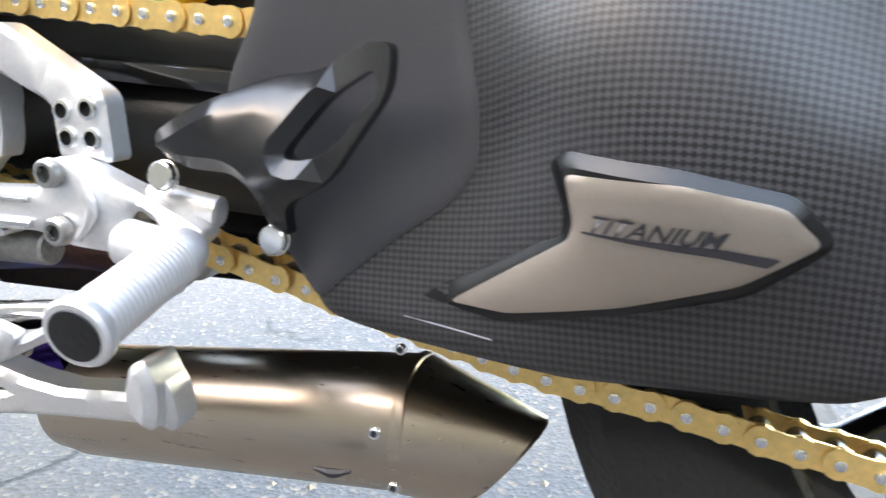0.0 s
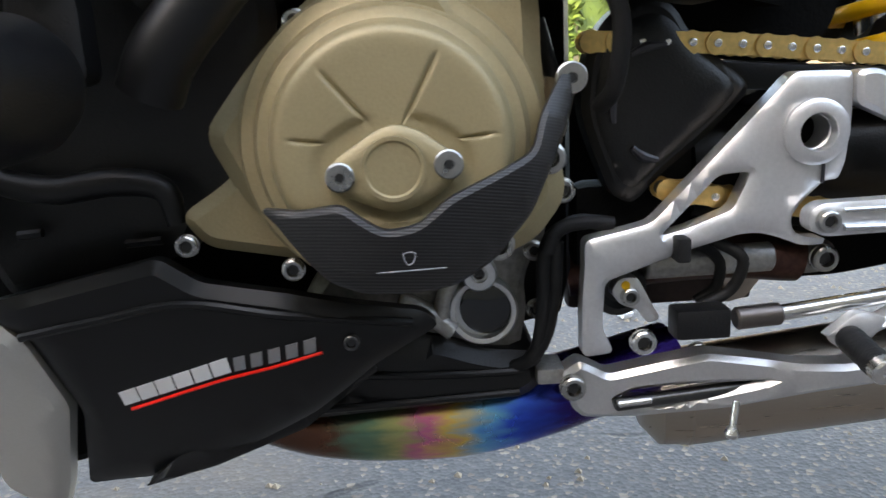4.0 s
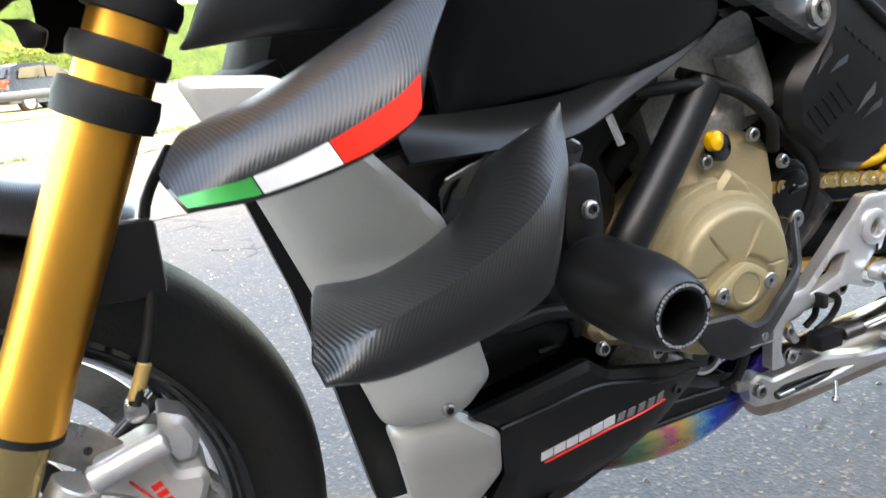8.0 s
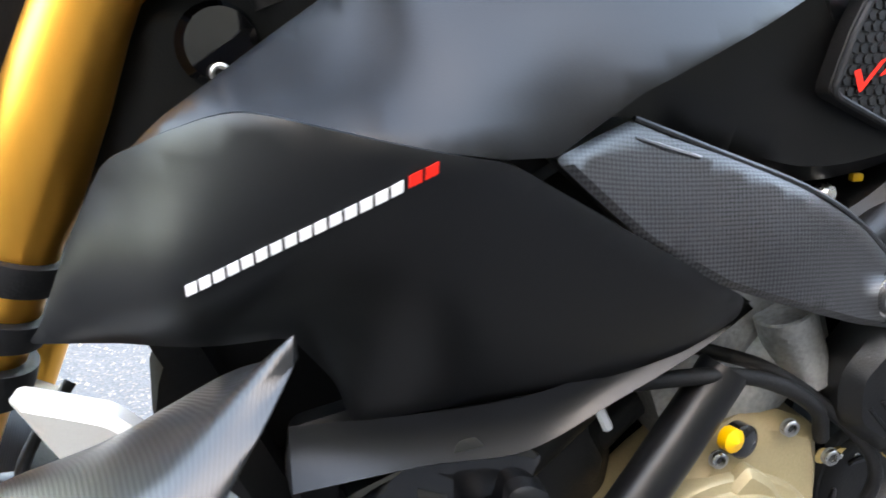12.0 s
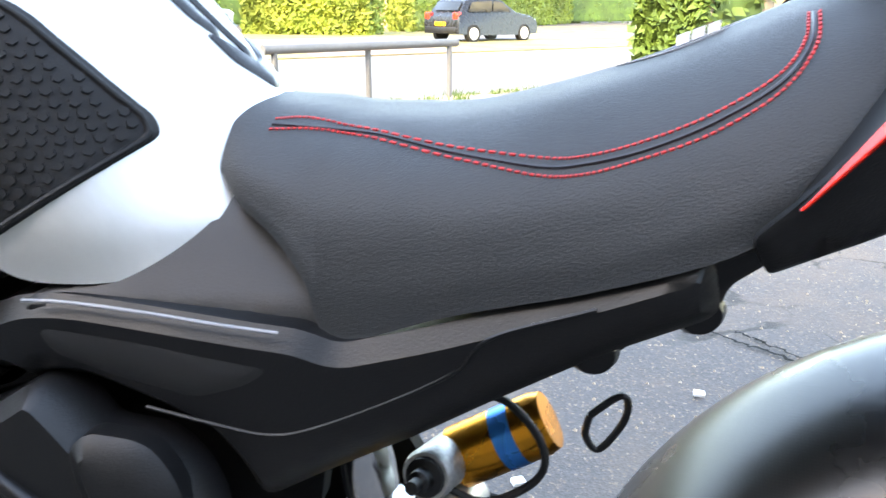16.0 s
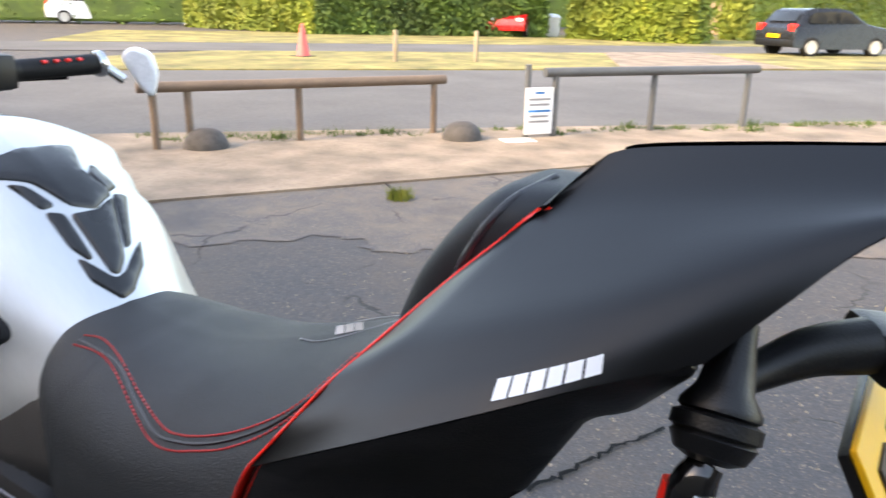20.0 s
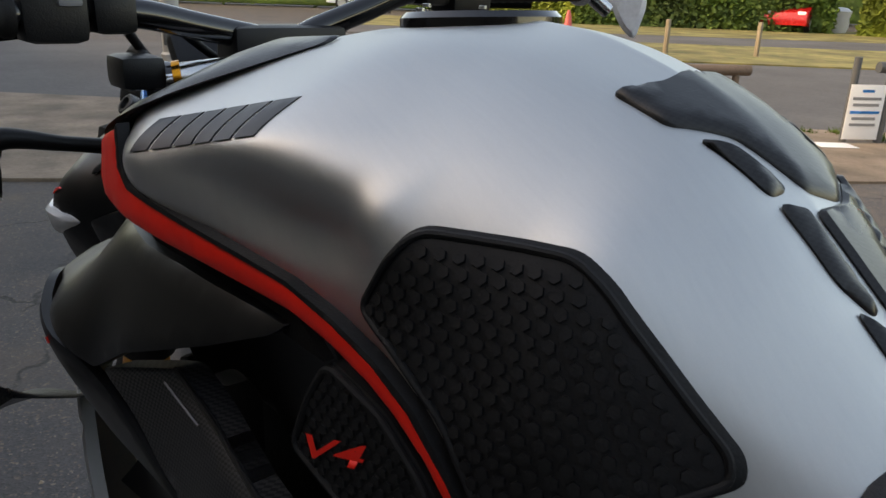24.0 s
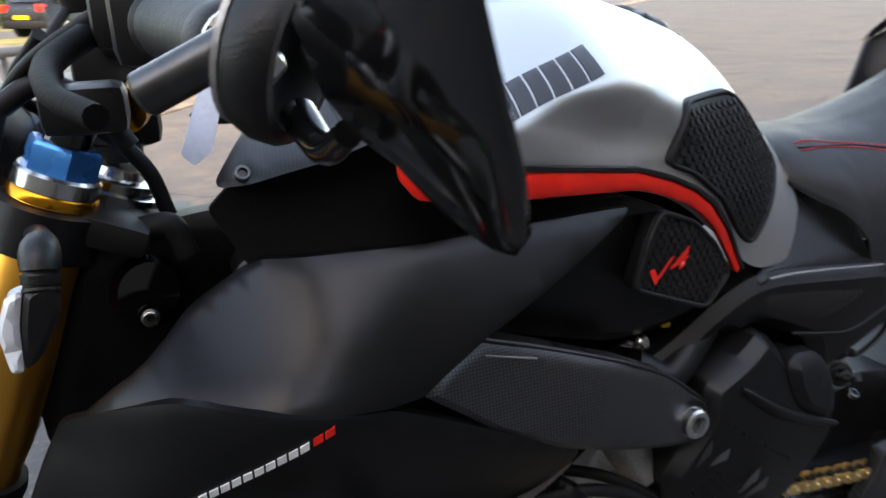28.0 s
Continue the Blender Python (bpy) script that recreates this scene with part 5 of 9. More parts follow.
# carbon wings
def wing(name, top, crease, low, mats, label, flag=None):
    """A winglet: an upper sheet between top edge and crease, and a side plate from crease to lower edge."""
    n = 26
    A, B, C = catmull(top, n), catmull(crease, n), catmull(low, n)
    V, Fs = [], []
    rows = []
    for s in np.linspace(0, 1, 8):
        rows.append(A * (1 - s) + B * s + np.array([0, 0, 0.012 * math.sin(math.pi * s)]))
    for s in np.linspace(0.12, 1, 8):
        rows.append(B * (1 - s) + C * s + np.array([0, -0.006 * math.sin(math.pi * s), 0]))
    under = [r + np.array([0, 0.006, -0.004]) for r in rows[::-1]]
    allr = rows + under
    m = len(allr)
    for i in range(n):
        for r in allr:
            V.append(tuple(r[i]))
    for i in range(n - 1):
        for k in range(m):
            Fs.append((i * m + k, (i + 1) * m + k, (i + 1) * m + (k + 1) % m, i * m + (k + 1) % m))
    Fs += [tuple(range(m)), tuple((n - 1) * m + k for k in range(m))[::-1]]
    w = part(name, (V, Fs), mats, bike, label)
    if flag:
        for a, b, material, words in flag:
            P, Q = [], []
            for s in np.linspace(a, b, 8):
                k = s * (n - 1)
                i = min(int(k), n - 2)
                u = k - i
                lo = C[i] * (1 - u) + C[i + 1] * u
                hi = B[i] * (1 - u) + B[i + 1] * u
                P.append(lo + np.array([0, -0.0022, 0]))
                Q.append(lo * 0.62 + hi * 0.38 + np.array([0, -0.0075, 0]))
            q = len(P)
            V2 = [tuple(p) for p in P + Q] + [tuple(p + np.array([0, 0.004, 0])) for p in P + Q]
            F2 = [(i, i + 1, q + i + 1, q + i) for i in range(q - 1)] + [(2 * q + i, 2 * q + i + 1, 3 * q + i + 1, 3 * q + i) for i in range(q - 1)]
            part("flag_band", (V2, F2), material, w, words)
    return w


wing("winglet",
     [(-0.674, -0.210, 0.681), (-0.628, -0.215, 0.698), (-0.572, -0.220, 0.728), (-0.545, -0.245, 0.746), (-0.533, -0.290, 0.767)],
     [(-0.710, -0.289, 0.668), (-0.667, -0.308, 0.684), (-0.624, -0.318, 0.707), (-0.587, -0.322, 0.729), (-0.535, -0.295, 0.765)],
     [(-0.701, -0.318, 0.654), (-0.664, -0.316, 0.655), (-0.625, -0.334, 0.667), (-0.604, -0.344, 0.677), (-0.585, -0.346, 0.691), (-0.568, -0.325, 0.724)],
     CARBON, "matt carbon upper winglet with a tricolour band",
     [(0.0, 0.2, GREEN, "green paint band"), (0.204, 0.4, WHITE, "white paint band"), (0.404, 0.8, RED, "red paint band")])
wing("winglet",
     [(-0.617, -0.200, 0.566), (-0.571, -0.215, 0.571), (-0.520, -0.225, 0.601), (-0.498, -0.240, 0.642), (-0.469, -0.290, 0.670)],
     [(-0.645, -0.293, 0.550), (-0.601, -0.319, 0.574), (-0.553, -0.334, 0.600), (-0.508, -0.332, 0.629), (-0.470, -0.295, 0.666)],
     [(-0.644, -0.316, 0.543), (-0.602, -0.314, 0.538), (-0.549, -0.327, 0.553), (-0.516, -0.336, 0.570), (-0.505, -0.338, 0.588), (-0.491, -0.325, 0.617)],
     CARBON, "matt carbon lower winglet")
part("winglet_mount", shell([(-0.511, 0.622), (-0.430, 0.654), (-0.404, 0.647), (-0.380, 0.633), (-0.388, 0.615), (-0.400, 0.598), (-0.504, 0.583), (-0.517, 0.596)], -0.19, 0.02, corner=0.008, step=0.03), GLOSS, bike, "black winglet mount")

# crash bobbin and its mount
BOB = (-0.402, -0.325, 0.532)
bob = part("crash_bobbin", lathe((BOB[0], -0.195, BOB[2] + 0.004), (0.0, -1, -0.03), [(0.020, 0), (0.020, 0.018), (0.031, 0.022), (0.0342, 0.034), (0.0345, 0.085), (0.0335, 0.100), (0.0305, 0.116), (0.0262, 0.128), (0.0240, 0.1305), (0.0185, 0.131), (0.0180, 0.129), (0.0175, 0.095), (0, 0.095)], 48), PLASTIC, bike, "black nylon crash bobbin")
part("bobbin_ring", lathe((BOB[0], -0.3235, BOB[2]), (0, -1, -0.03), [(0.0245, 0.000), (0.0240, 0.0022), (0.0192, 0.0022), (0.0190, 0)], 40, caps=False), GLOSS, bob, "black ring with unreadable pale marks")
for k in range(44):
    a = 2 * math.pi * k / 44
    if k % 22 in (0, 4):
        continue
    c, s = math.cos(a), math.sin(a)
    t = Vector((-s, 0, c))
    o = Vector((BOB[0] + 0.0216 * c, -0.3264, BOB[2] + 0.0216 * s))
    part("ring_mark", box(o, (0.0022 if k % 22 not in (1, 2, 3) else 0.0032, 0.0006, 0.0014 + 0.0005 * (k % 3)), 0, Matrix((t, (0, 1, 0), Vector((c, 0, s)))).transposed()), PALEPRINT, bob)
part("bobbin_bolt", lathe((BOB[0], -0.288, BOB[2]), (0, -1, 0), [(0.0085, 0), (0.0085, 0.008), (0.006, 0.010), (0.004, 0.010), (0.004, 0.004), (0, 0.004)], 24), STEEL, bob)
mount = part("bobbin_mount", shell([(-0.408, 0.620), (-0.397, 0.623), (-0.381, 0.615), (-0.376, 0.575), (-0.376, 0.534), (-0.405, 0.531), (-0.412, 0.563)], -0.205, 0.02, corner=0.008, step=0.02), PLASTIC, bike, "black bobbin mounting plate")
bolt(mount, (-0.393, -0.207, 0.585), 0.007)

# engine: bronze covers, carbon guard, hoses, crankcase
ENG = (-0.2255, 0.482)
def case_y(x, z):
    return -0.160 - 0.008 * max(0, 1 - ((x + 0.22) ** 2 + (z - 0.50) ** 2) / 0.012)


case = part("engine_case", shell([(-0.337, 0.503), (-0.318, 0.526), (-0.305, 0.541), (-0.276, 0.570), (-0.250, 0.589), (-0.231, 0.610), (-0.207, 0.621), (-0.183, 0.621), (-0.144, 0.603), (-0.138, 0.567), (-0.138, 0.532), (-0.130, 0.494), (-0.123, 0.455), (-0.143, 0.428), (-0.202, 0.406), (-0.246, 0.413), (-0.315, 0.457)], case_y, 0.06, corner=0.012, step=0.014, soft=0.012, drop=0.012), BRONZE, bike, "bronze painted clutch-side engine case")
part("case_lower", shell([(-0.359, 0.454), (-0.328, 0.473), (-0.287, 0.516), (-0.271, 0.564), (-0.286, 0.551), (-0.270, 0.440), (-0.282, 0.422), (-0.345, 0.434)], -0.150, 0.03, corner=0.01, step=0.02, soft=0.008, drop=0.008), BRONZE, case)
cc = (ENG[0], -0.165, ENG[1] + 0.012)
RINGS = [(0.088, -0.010), (0.0865, 0.004), (0.0845, 0.0065), (0.080, 0.0075), (0.0775, 0.0085), (0.0755, 0.012), (0.0745, 0.017), (0.0730, 0.0195), (0.0690, 0.0205), (0.0670, 0.0215), (0.0655, 0.0250), (0.0640, 0.0290), (0.0615, 0.0318), (0.0585, 0.0328), (0.055, 0.0332)] + [(0.055 - 0.0025 * k, 0.0332) for k in range(1, 15)] + [(0.012, 0.0332)]


def cover_face():
    """The round cover: stepped rings, a flat face with four cut grooves and a sunk bed round the plate."""
    n, V, Fs = 360, [], []
    for r, h in RINGS:
        for k in range(n):
            a = 2 * math.pi * k / n
            d = 0.0
            if 0.012 < r < 0.058:
                for g, w in ((61, 0.0013), (130, 0.0013), (173, 0.0010), (5, 0.0010)):
                    off = r * math.sin(a - radians(g))
                    if math.cos(a - radians(g)) > 0:
                        d = max(d, 0.0022 * math.exp(-(off / w) ** 2) * step((0.058 - r) / 0.010))
                x, z = r * math.cos(a), r * math.sin(a) + 0.0105
                q = math.hypot(x * 0.66, z * 1.0)
                d = max(d, 0.0030 * step((0.0300 - q) / 0.0040))
            V.append((cc[0] + r * math.cos(a), cc[1] - h + d, cc[2] + r * math.sin(a)))
    for i in range(len(RINGS) - 1):
        Fs += [(i * n + k, i * n + (k + 1) % n, (i + 1) * n + (k + 1) % n, (i + 1) * n + k) for k in range(n)]
    Fs.append(tuple((len(RINGS) - 1) * n + k for k in range(n)))
    return V, Fs


def flat_screw(parent, p, r):
    """A flush countersunk screw with a small hexagon socket."""
    o = part("screw", lathe(p, (0, -1, 0), [(r, -0.002), (r, 0.0005), (r * 0.9, 0.0012), (r * 0.36, 0.0012), (r * 0.32, 0.0002)], 28), BOLT, parent, "flat grey hexagon screw")
    part("socket", lathe(Vector(p) + Vector((0, -0.0004, 0)), (0, -1, 0), [(r * 0.33, 0), (r * 0.33, 0.0003)], 6), SOCKET, o)


disc = part("generator_cover", cover_face(), BRONZE, case, "round bronze cover with stepped rings")
part("inspection_plate", shell([(-0.262, 0.482), (-0.255, 0.490), (-0.233, 0.504), (-0.223, 0.507), (-0.211, 0.503), (-0.194, 0.491), (-0.189, 0.482), (-0.197, 0.472), (-0.213, 0.463), (-0.226, 0.460), (-0.240, 0.465), (-0.257, 0.474)], -0.2065, 0.010, corner=0.010, step=0.008, soft=0.004, drop=0.003), BRONZE, disc, "bronze two-bolt inspection plate")
part("plate_boss", lathe((-0.225, -0.206, 0.484), (0, -1, 0), [(0.0175, -0.002), (0.0170, 0.0022), (0.0150, 0.0022), (0.0140, 0.0010), (0, 0.0010)], 40), BRONZE, disc)
for q in ((-0.253, -0.207, 0.481), (-0.196, -0.207, 0.485)):
    flat_screw(disc, q, 0.0078)
part("case_hump", shell([(-0.233, 0.571), (-0.216, 0.590), (-0.195, 0.575), (-0.156, 0.520), (-0.166, 0.511), (-0.186, 0.533), (-0.215, 0.550)], -0.1765, 0.015, corner=0.006, step=0.01, soft=0.005, drop=0.005), BRONZE, case)
for q in ((-0.240, -0.168, 0.598), (-0.184, -0.168, 0.616), (-0.145, -0.168, 0.586), (-0.351, -0.158, 0.439), (-0.290, -0.158, 0.421), (-0.276, -0.158, 0.563)):
    bolt(case, q, 0.0065)
part("oil_plug", lathe((-0.237, -0.172, 0.617), (0.2, -1, 0.1), [(0.009, 0), (0.009, 0.008), (0.004, 0.010), (0, 0.012)], 12), YELLOW, case, "yellow plug")
part("plug_base", lathe((-0.222, -0.160, 0.608), (0.2, -1, 0.1), [(0.013, 0), (0.013, 0.010), (0.010, 0.012)], 20), GLOSS, case)
guard = part("engine_guard", shell([(-0.297, 0.467), (-0.275, 0.465), (-0.252, 0.469), (-0.242, 0.461), (-0.231, 0.454), (-0.214, 0.456), (-0.197, 0.469), (-0.168, 0.480), (-0.150, 0.488), (-0.144, 0.507), (-0.128, 0.530), (-0.121, 0.530), (-0.123, 0.514), (-0.137, 0.483), (-0.151, 0.453), (-0.172, 0.428), (-0.195, 0.416), (-0.218, 0.415), (-0.244, 0.417), (-0.263, 0.425), (-0.278, 0.443), (-0.288, 0.458)], surface([(-0.298, 0.466, -0.208), (-0.222, 0.457, -0.226), (-0.151, 0.487, -0.200), (-0.124, 0.527, -0.170), (-0.219, 0.414, -0.205), (-0.256, 0.429, -0.212), (-0.172, 0.436, -0.195)]), 0.006, corner=0.006, step=0.012, soft=0.003, drop=0.0025), CARBON_GUARD, bike, "carbon engine case guard")
part("guard_mark", tube([(-0.236, -0.2235, 0.433), (-0.200, -0.2235, 0.434)], 0.0004, 5), PALEPRINT, guard)
part("guard_mark", tube([(-0.2222, -0.2235, 0.4425), (-0.219, -0.2235, 0.4432), (-0.2160, -0.2235, 0.4425), (-0.2168, -0.2235, 0.4385), (-0.2195, -0.2235, 0.4365), (-0.2215, -0.2235, 0.4390), (-0.2222, -0.2235, 0.4425)], 0.0004, 5), PALEPRINT, guard, "faint grey shield outline")
flat_screw(guard, (-0.124, -0.1705, 0.525), 0.0090)
part("coolant_pipe", tube([(-0.240, -0.165, 0.668), (-0.262, -0.170, 0.640), (-0.300, -0.180, 0.596), (-0.338, -0.188, 0.552), (-0.352, -0.185, 0.528)], 0.018, 18), SATIN, bike, "thick black coolant pipe")
part("clutch_hose", tube([(-0.254, -0.150, 0.679), (-0.197, -0.160, 0.658), (-0.130, -0.165, 0.608), (-0.097, -0.165, 0.565), (-0.095, -0.155, 0.522), (-0.101, -0.140, 0.506)], 0.0055, 10), RUBBER, bike, "black clutch hose")
part("cylinder_head", box((-0.20, -0.06, 0.655), (0.16, 0.14, 0.12), 0.02, Euler((0, radians(-20), 0)).to_matrix()), RAW, bike, "raw cast cylinder head")
part("exhaust_stub", rod((-0.179, -0.140, 0.697), (-0.153, -0.140, 0.638), 0.022), RAW, bike, "raw alloy intake stub")
part("exhaust_stub", rod((-0.160, -0.120, 0.664), (-0.218, -0.120, 0.592), 0.03), RAW, bike, "raw alloy intake stub")
part("hose", tube([(-0.425, -0.170, 0.621), (-0.354, -0.175, 0.665), (-0.303, -0.175, 0.681)], 0.007, 10), RUBBER, bike, "black hose")
part("hose", tube([(-0.320, -0.170, 0.668), (-0.248, -0.175, 0.668), (-0.204, -0.175, 0.656), (-0.164, -0.170, 0.629), (-0.147, -0.160, 0.597)], 0.006, 10), RUBBER, bike, "black hose")
for pts, r in (([(-0.374, -0.120, 0.582), (-0.312, -0.120, 0.638), (-0.272, -0.120, 0.669)], 0.014), ([(-0.326, -0.100, 0.561), (-0.269, -0.100, 0.614), (-0.219, -0.100, 0.637)], 0.012), ([(-0.426, -0.130, 0.607), (-0.362, -0.130, 0.643)], 0.010), ([(-0.258, -0.120, 0.573), (-0.224, -0.120, 0.629), (-0.231, -0.120, 0.660)], 0.008)):
    part("hose", tube(pts, r, 12), RUBBER if r > 0.009 else RAW, bike, "hose among the engine parts")
part("hose_clip", tube([(-0.330, -0.150, 0.649), (-0.324, -0.150, 0.636), (-0.318, -0.150, 0.623)], 0.004, 6), WHITE, bike, "white paper tag on a hose")
part("connector", lathe((-0.166, -0.140, 0.782), (0.3, -1, 0.3), [(0.008, -0.01), (0.008, 0.01), (0.005, 0.014)], 12), STEEL, bike, "bright hose fitting")
part("connector", box((-0.133, -0.140, 0.793), (0.009, 0.006, 0.006), 0.002), YELLOW, bike, "yellow cable connector")
part("frame_tube", tube([(-0.173, -0.150, 0.765), (-0.142, -0.160, 0.752), (-0.090, -0.140, 0.785)], 0.016, 14), PLASTIC, bike, "black frame joint")
# plain near-black blocks that stand for the dark depth behind the panels
part("inner_fill", box((-0.25, 0.0, 0.73), (0.45, 0.20, 0.26), 0.05), INNER, bike, "dark filler block behind the fairing")
part("inner_fill", box((-0.50, 0.02, 0.72), (0.22, 0.22, 0.30), 0.05, Euler((0, radians(20), 0)).to_matrix()), INNER, bike, "dark tilted filler block behind the fairing")
part("engine_fill", box((-0.27, 0.02, 0.48), (0.34, 0.20, 0.28), 0.04), INNER, bike, "dark filler block inside the engine")
CRANK = [(-0.293, 0.392), (-0.246, 0.445), (-0.216, 0.456), (-0.186, 0.470), (-0.159, 0.527), (-0.134, 0.523), (-0.129, 0.479), (-0.115, 0.469), (-0.117, 0.412), (-0.135, 0.389), (-0.147, 0.319), (-0.250, 0.324), (-0.316, 0.338)]
crank = part("crankcase", shell(CRANK, surface([(-0.238, 0.422, -0.100), (-0.188, 0.455, -0.085), (-0.146, 0.507, -0.080), (-0.125, 0.453, -0.075), (-0.172, 0.367, -0.090), (-0.247, 0.340, -0.085)]), 0.05, corner=0.012, step=0.016, soft=0.010, drop=0.010), DULLCAST, bike, "raw cast alloy crankcase")
o = part("oil_window", lathe((-0.173, -0.088, 0.367), (0, -1, 0), [(0.0245, -0.01), (0.0245, 0.010), (0.0230, 0.012), (0.0200, 0.011), (0.0195, 0.004), (0, 0.004)], 36), SILVER, crank, "round oil level window")
part("glass", lathe((-0.170, -0.094, 0.369), (0, -1, 0), [(0.0192, 0), (0.0192, 0.0015), (0.016, 0.003), (0, 0.0036)], 30), GLASS, o)
for q in ((-0.175, -0.095, 0.395), (-0.174, -0.090, 0.474), (-0.215, -0.090, 0.413), (-0.135, -0.085, 0.406), (-0.125, -0.085, 0.448), (-0.127, -0.090, 0.493), (-0.134, -0.085, 0.363), (-0.015, -0.080, 0.321)):
    bolt(crank, q, 0.0068)
for a, b in (((-0.226, -0.088, 0.381), (-0.201, -0.088, 0.358)), ((-0.176, -0.088, 0.445), (-0.170, -0.088, 0.408)), ((-0.202, -0.090, 0.446), (-0.223, -0.090, 0.412)), ((-0.244, -0.085, 0.356), (-0.209, -0.085, 0.341))):
    part("web", tube([a, b], [0.004, 0.003], 8), RAW, crank)
for a, b in (((-0.168, -0.086, 0.520), (-0.150, -0.084, 0.470)), ((-0.150, -0.084, 0.470), (-0.138, -0.084, 0.430)), ((-0.160, -0.088, 0.440), (-0.136, -0.084, 0.500)), ((-0.205, -0.096, 0.372), (-0.192, -0.096, 0.382))):
    part("web", tube([a, b], [0.0045, 0.003], 8), DULLCAST, crank)
for q, r in (((-0.146, -0.084, 0.449), 0.010), ((-0.135, -0.082, 0.475), 0.008)):
    part("boss", lathe(q, (0, -1, 0), [(r * 1.2, -0.006), (r, 0.006), (r * 0.62, 0.006), (r * 0.55, 0.002), (0, 0.002)], 24), DULLCAST, crank)
part("blue_sensor", rod((-0.140, -0.095, 0.463), (-0.123, -0.100, 0.463), 0.007), BLUE, crank, "blue sensor cap")
part("sensor", rod((-0.135, -0.090, 0.466), (-0.116, -0.100, 0.474), 0.008), PLASTIC, crank)
part("cable", tube([(-0.132, -0.100, 0.560), (-0.126, -0.105, 0.535), (-0.120, -0.105, 0.513), (-0.120, -0.100, 0.503)], 0.0055, 10), RUBBER, bike, "black cable")
part("cable", tube([(-0.087, -0.110, 0.426), (-0.112, -0.115, 0.431), (-0.131, -0.115, 0.415), (-0.134, -0.115, 0.369), (-0.140, -0.110, 0.337), (-0.154, -0.100, 0.325)], 0.0048, 10), RUBBER, bike, "black cable")
part("cable", tube([(-0.020, -0.120, 0.414), (-0.003, -0.125, 0.402), (-0.008, -0.120, 0.380), (-0.029, -0.120, 0.369)], 0.004, 10), RUBBER, bike, "black cable")
part("sump", shell([(-0.345, 0.376), (-0.258, 0.362), (-0.200, 0.348), (-0.172, 0.338), (-0.134, 0.334), (-0.130, 0.312), (-0.145, 0.300), (-0.223, 0.296), (-0.351, 0.290)], -0.104, 0.08, corner=0.01, step=0.03, soft=0.01, drop=0.01), PLASTIC, bike, "black belly cover behind the exhaust")
part("ledge", tube([(-0.291, -0.1045, 0.332), (-0.240, -0.1045, 0.326), (-0.182, -0.1045, 0.324), (-0.145, -0.1045, 0.324)], 0.003, 8), PLASTIC, bike)
part("ledge", tube([(-0.297, -0.1045, 0.303), (-0.227, -0.1045, 0.305), (-0.150, -0.1045, 0.308)], 0.003, 8), PLASTIC, bike)

# sprocket cover, swingarm, chain
SPC = [(-0.106, 0.505), (-0.104, 0.530), (-0.096, 0.552), (-0.081, 0.567), (-0.060, 0.572), (-0.045, 0.563), (-0.037, 0.548), (0.006, 0.512), (-0.020, 0.485), (-0.052, 0.459), (-0.072, 0.439), (-0.086, 0.446), (-0.095, 0.468), (-0.103, 0.490)]
spc = part("sprocket_cover", shell(SPC, -0.112, 0.02, corner=0.010, step=0.014, soft=0.005, drop=0.004), PLASTIC, bike, "black sprocket cover")
part("cover_face", shell([(-0.098, 0.506), (-0.096, 0.526), (-0.089, 0.545), (-0.075, 0.558), (-0.058, 0.561), (-0.046, 0.553), (-0.040, 0.542), (-0.004, 0.512), (-0.026, 0.490), (-0.055, 0.466), (-0.072, 0.450), (-0.082, 0.456), (-0.089, 0.474), (-0.096, 0.492)], -0.1165, 0.008, corner=0.012, step=0.014, soft=0.006, drop=0.004), PLASTIC, spc)
for pts in ([(-0.076, -0.1175, 0.536), (-0.066, -0.1175, 0.540), (-0.054, -0.1175, 0.541)], [(-0.087, -0.1175, 0.514), (-0.088, -0.1175, 0.505), (-0.087, -0.1175, 0.494)], [(-0.075, -0.1175, 0.478), (-0.068, -0.1175, 0.472), (-0.058, -0.1175, 0.469)]):
    part("slot", tube(pts, [0.002, 0.0035, 0.002], 8), PRINT, spc)
part("swingarm", tube([(-0.02, -0.045, 0.455), (0.10, -0.05, 0.46), (0.25, -0.05, 0.455), (0.45, -0.05, 0.44), (0.645, -0.05, 0.425)], [0.045, 0.045, 0.05, 0.05, 0.06], 20), PLASTIC, bike, "black swingarm")
# box and far plate added to block sky reflections on the silencer's top
part("silencer_shade_box", box((0.26, 0.01, 0.435), (0.46, 0.17, 0.07), 0.015, Euler((0, radians(2), 0)).to_matrix()), INNER, bike, "added black box that darkens the silencer's top from above")
part("silencer_shade_plate", shell([(-0.16, 0.50), (0.20, 0.52), (0.34, 0.47), (0.34, 0.33), (0.20, 0.31), (-0.16, 0.31)], 0.125, 0.012, corner=0.02, step=0.05, soft=0), INNER, bike, "added dark plate on the far side, reflected in the silencer")
part("chain_slider", box((0.12, -0.085, 0.495), (0.26, 0.03, 0.012), 0.004, Euler((0, radians(5), 0)).to_matrix()), GLOSS, bike, "gloss black chain slider")
part("slider_body", box((0.10, -0.062, 0.478), (0.36, 0.03, 0.085), 0.006, Euler((0, radians(5), 0)).to_matrix()), PLASTIC, bike, "black swingarm top behind the chain")
part("slider_rail", rod((-0.02, -0.088, 0.507), (0.30, -0.088, 0.482), 0.0022), SATIN, bike, "thin slider edge")
chain = new("chain")
chain.parent = bike
tagged(chain, "gold roller drive chain")
PITCH = 0.015875


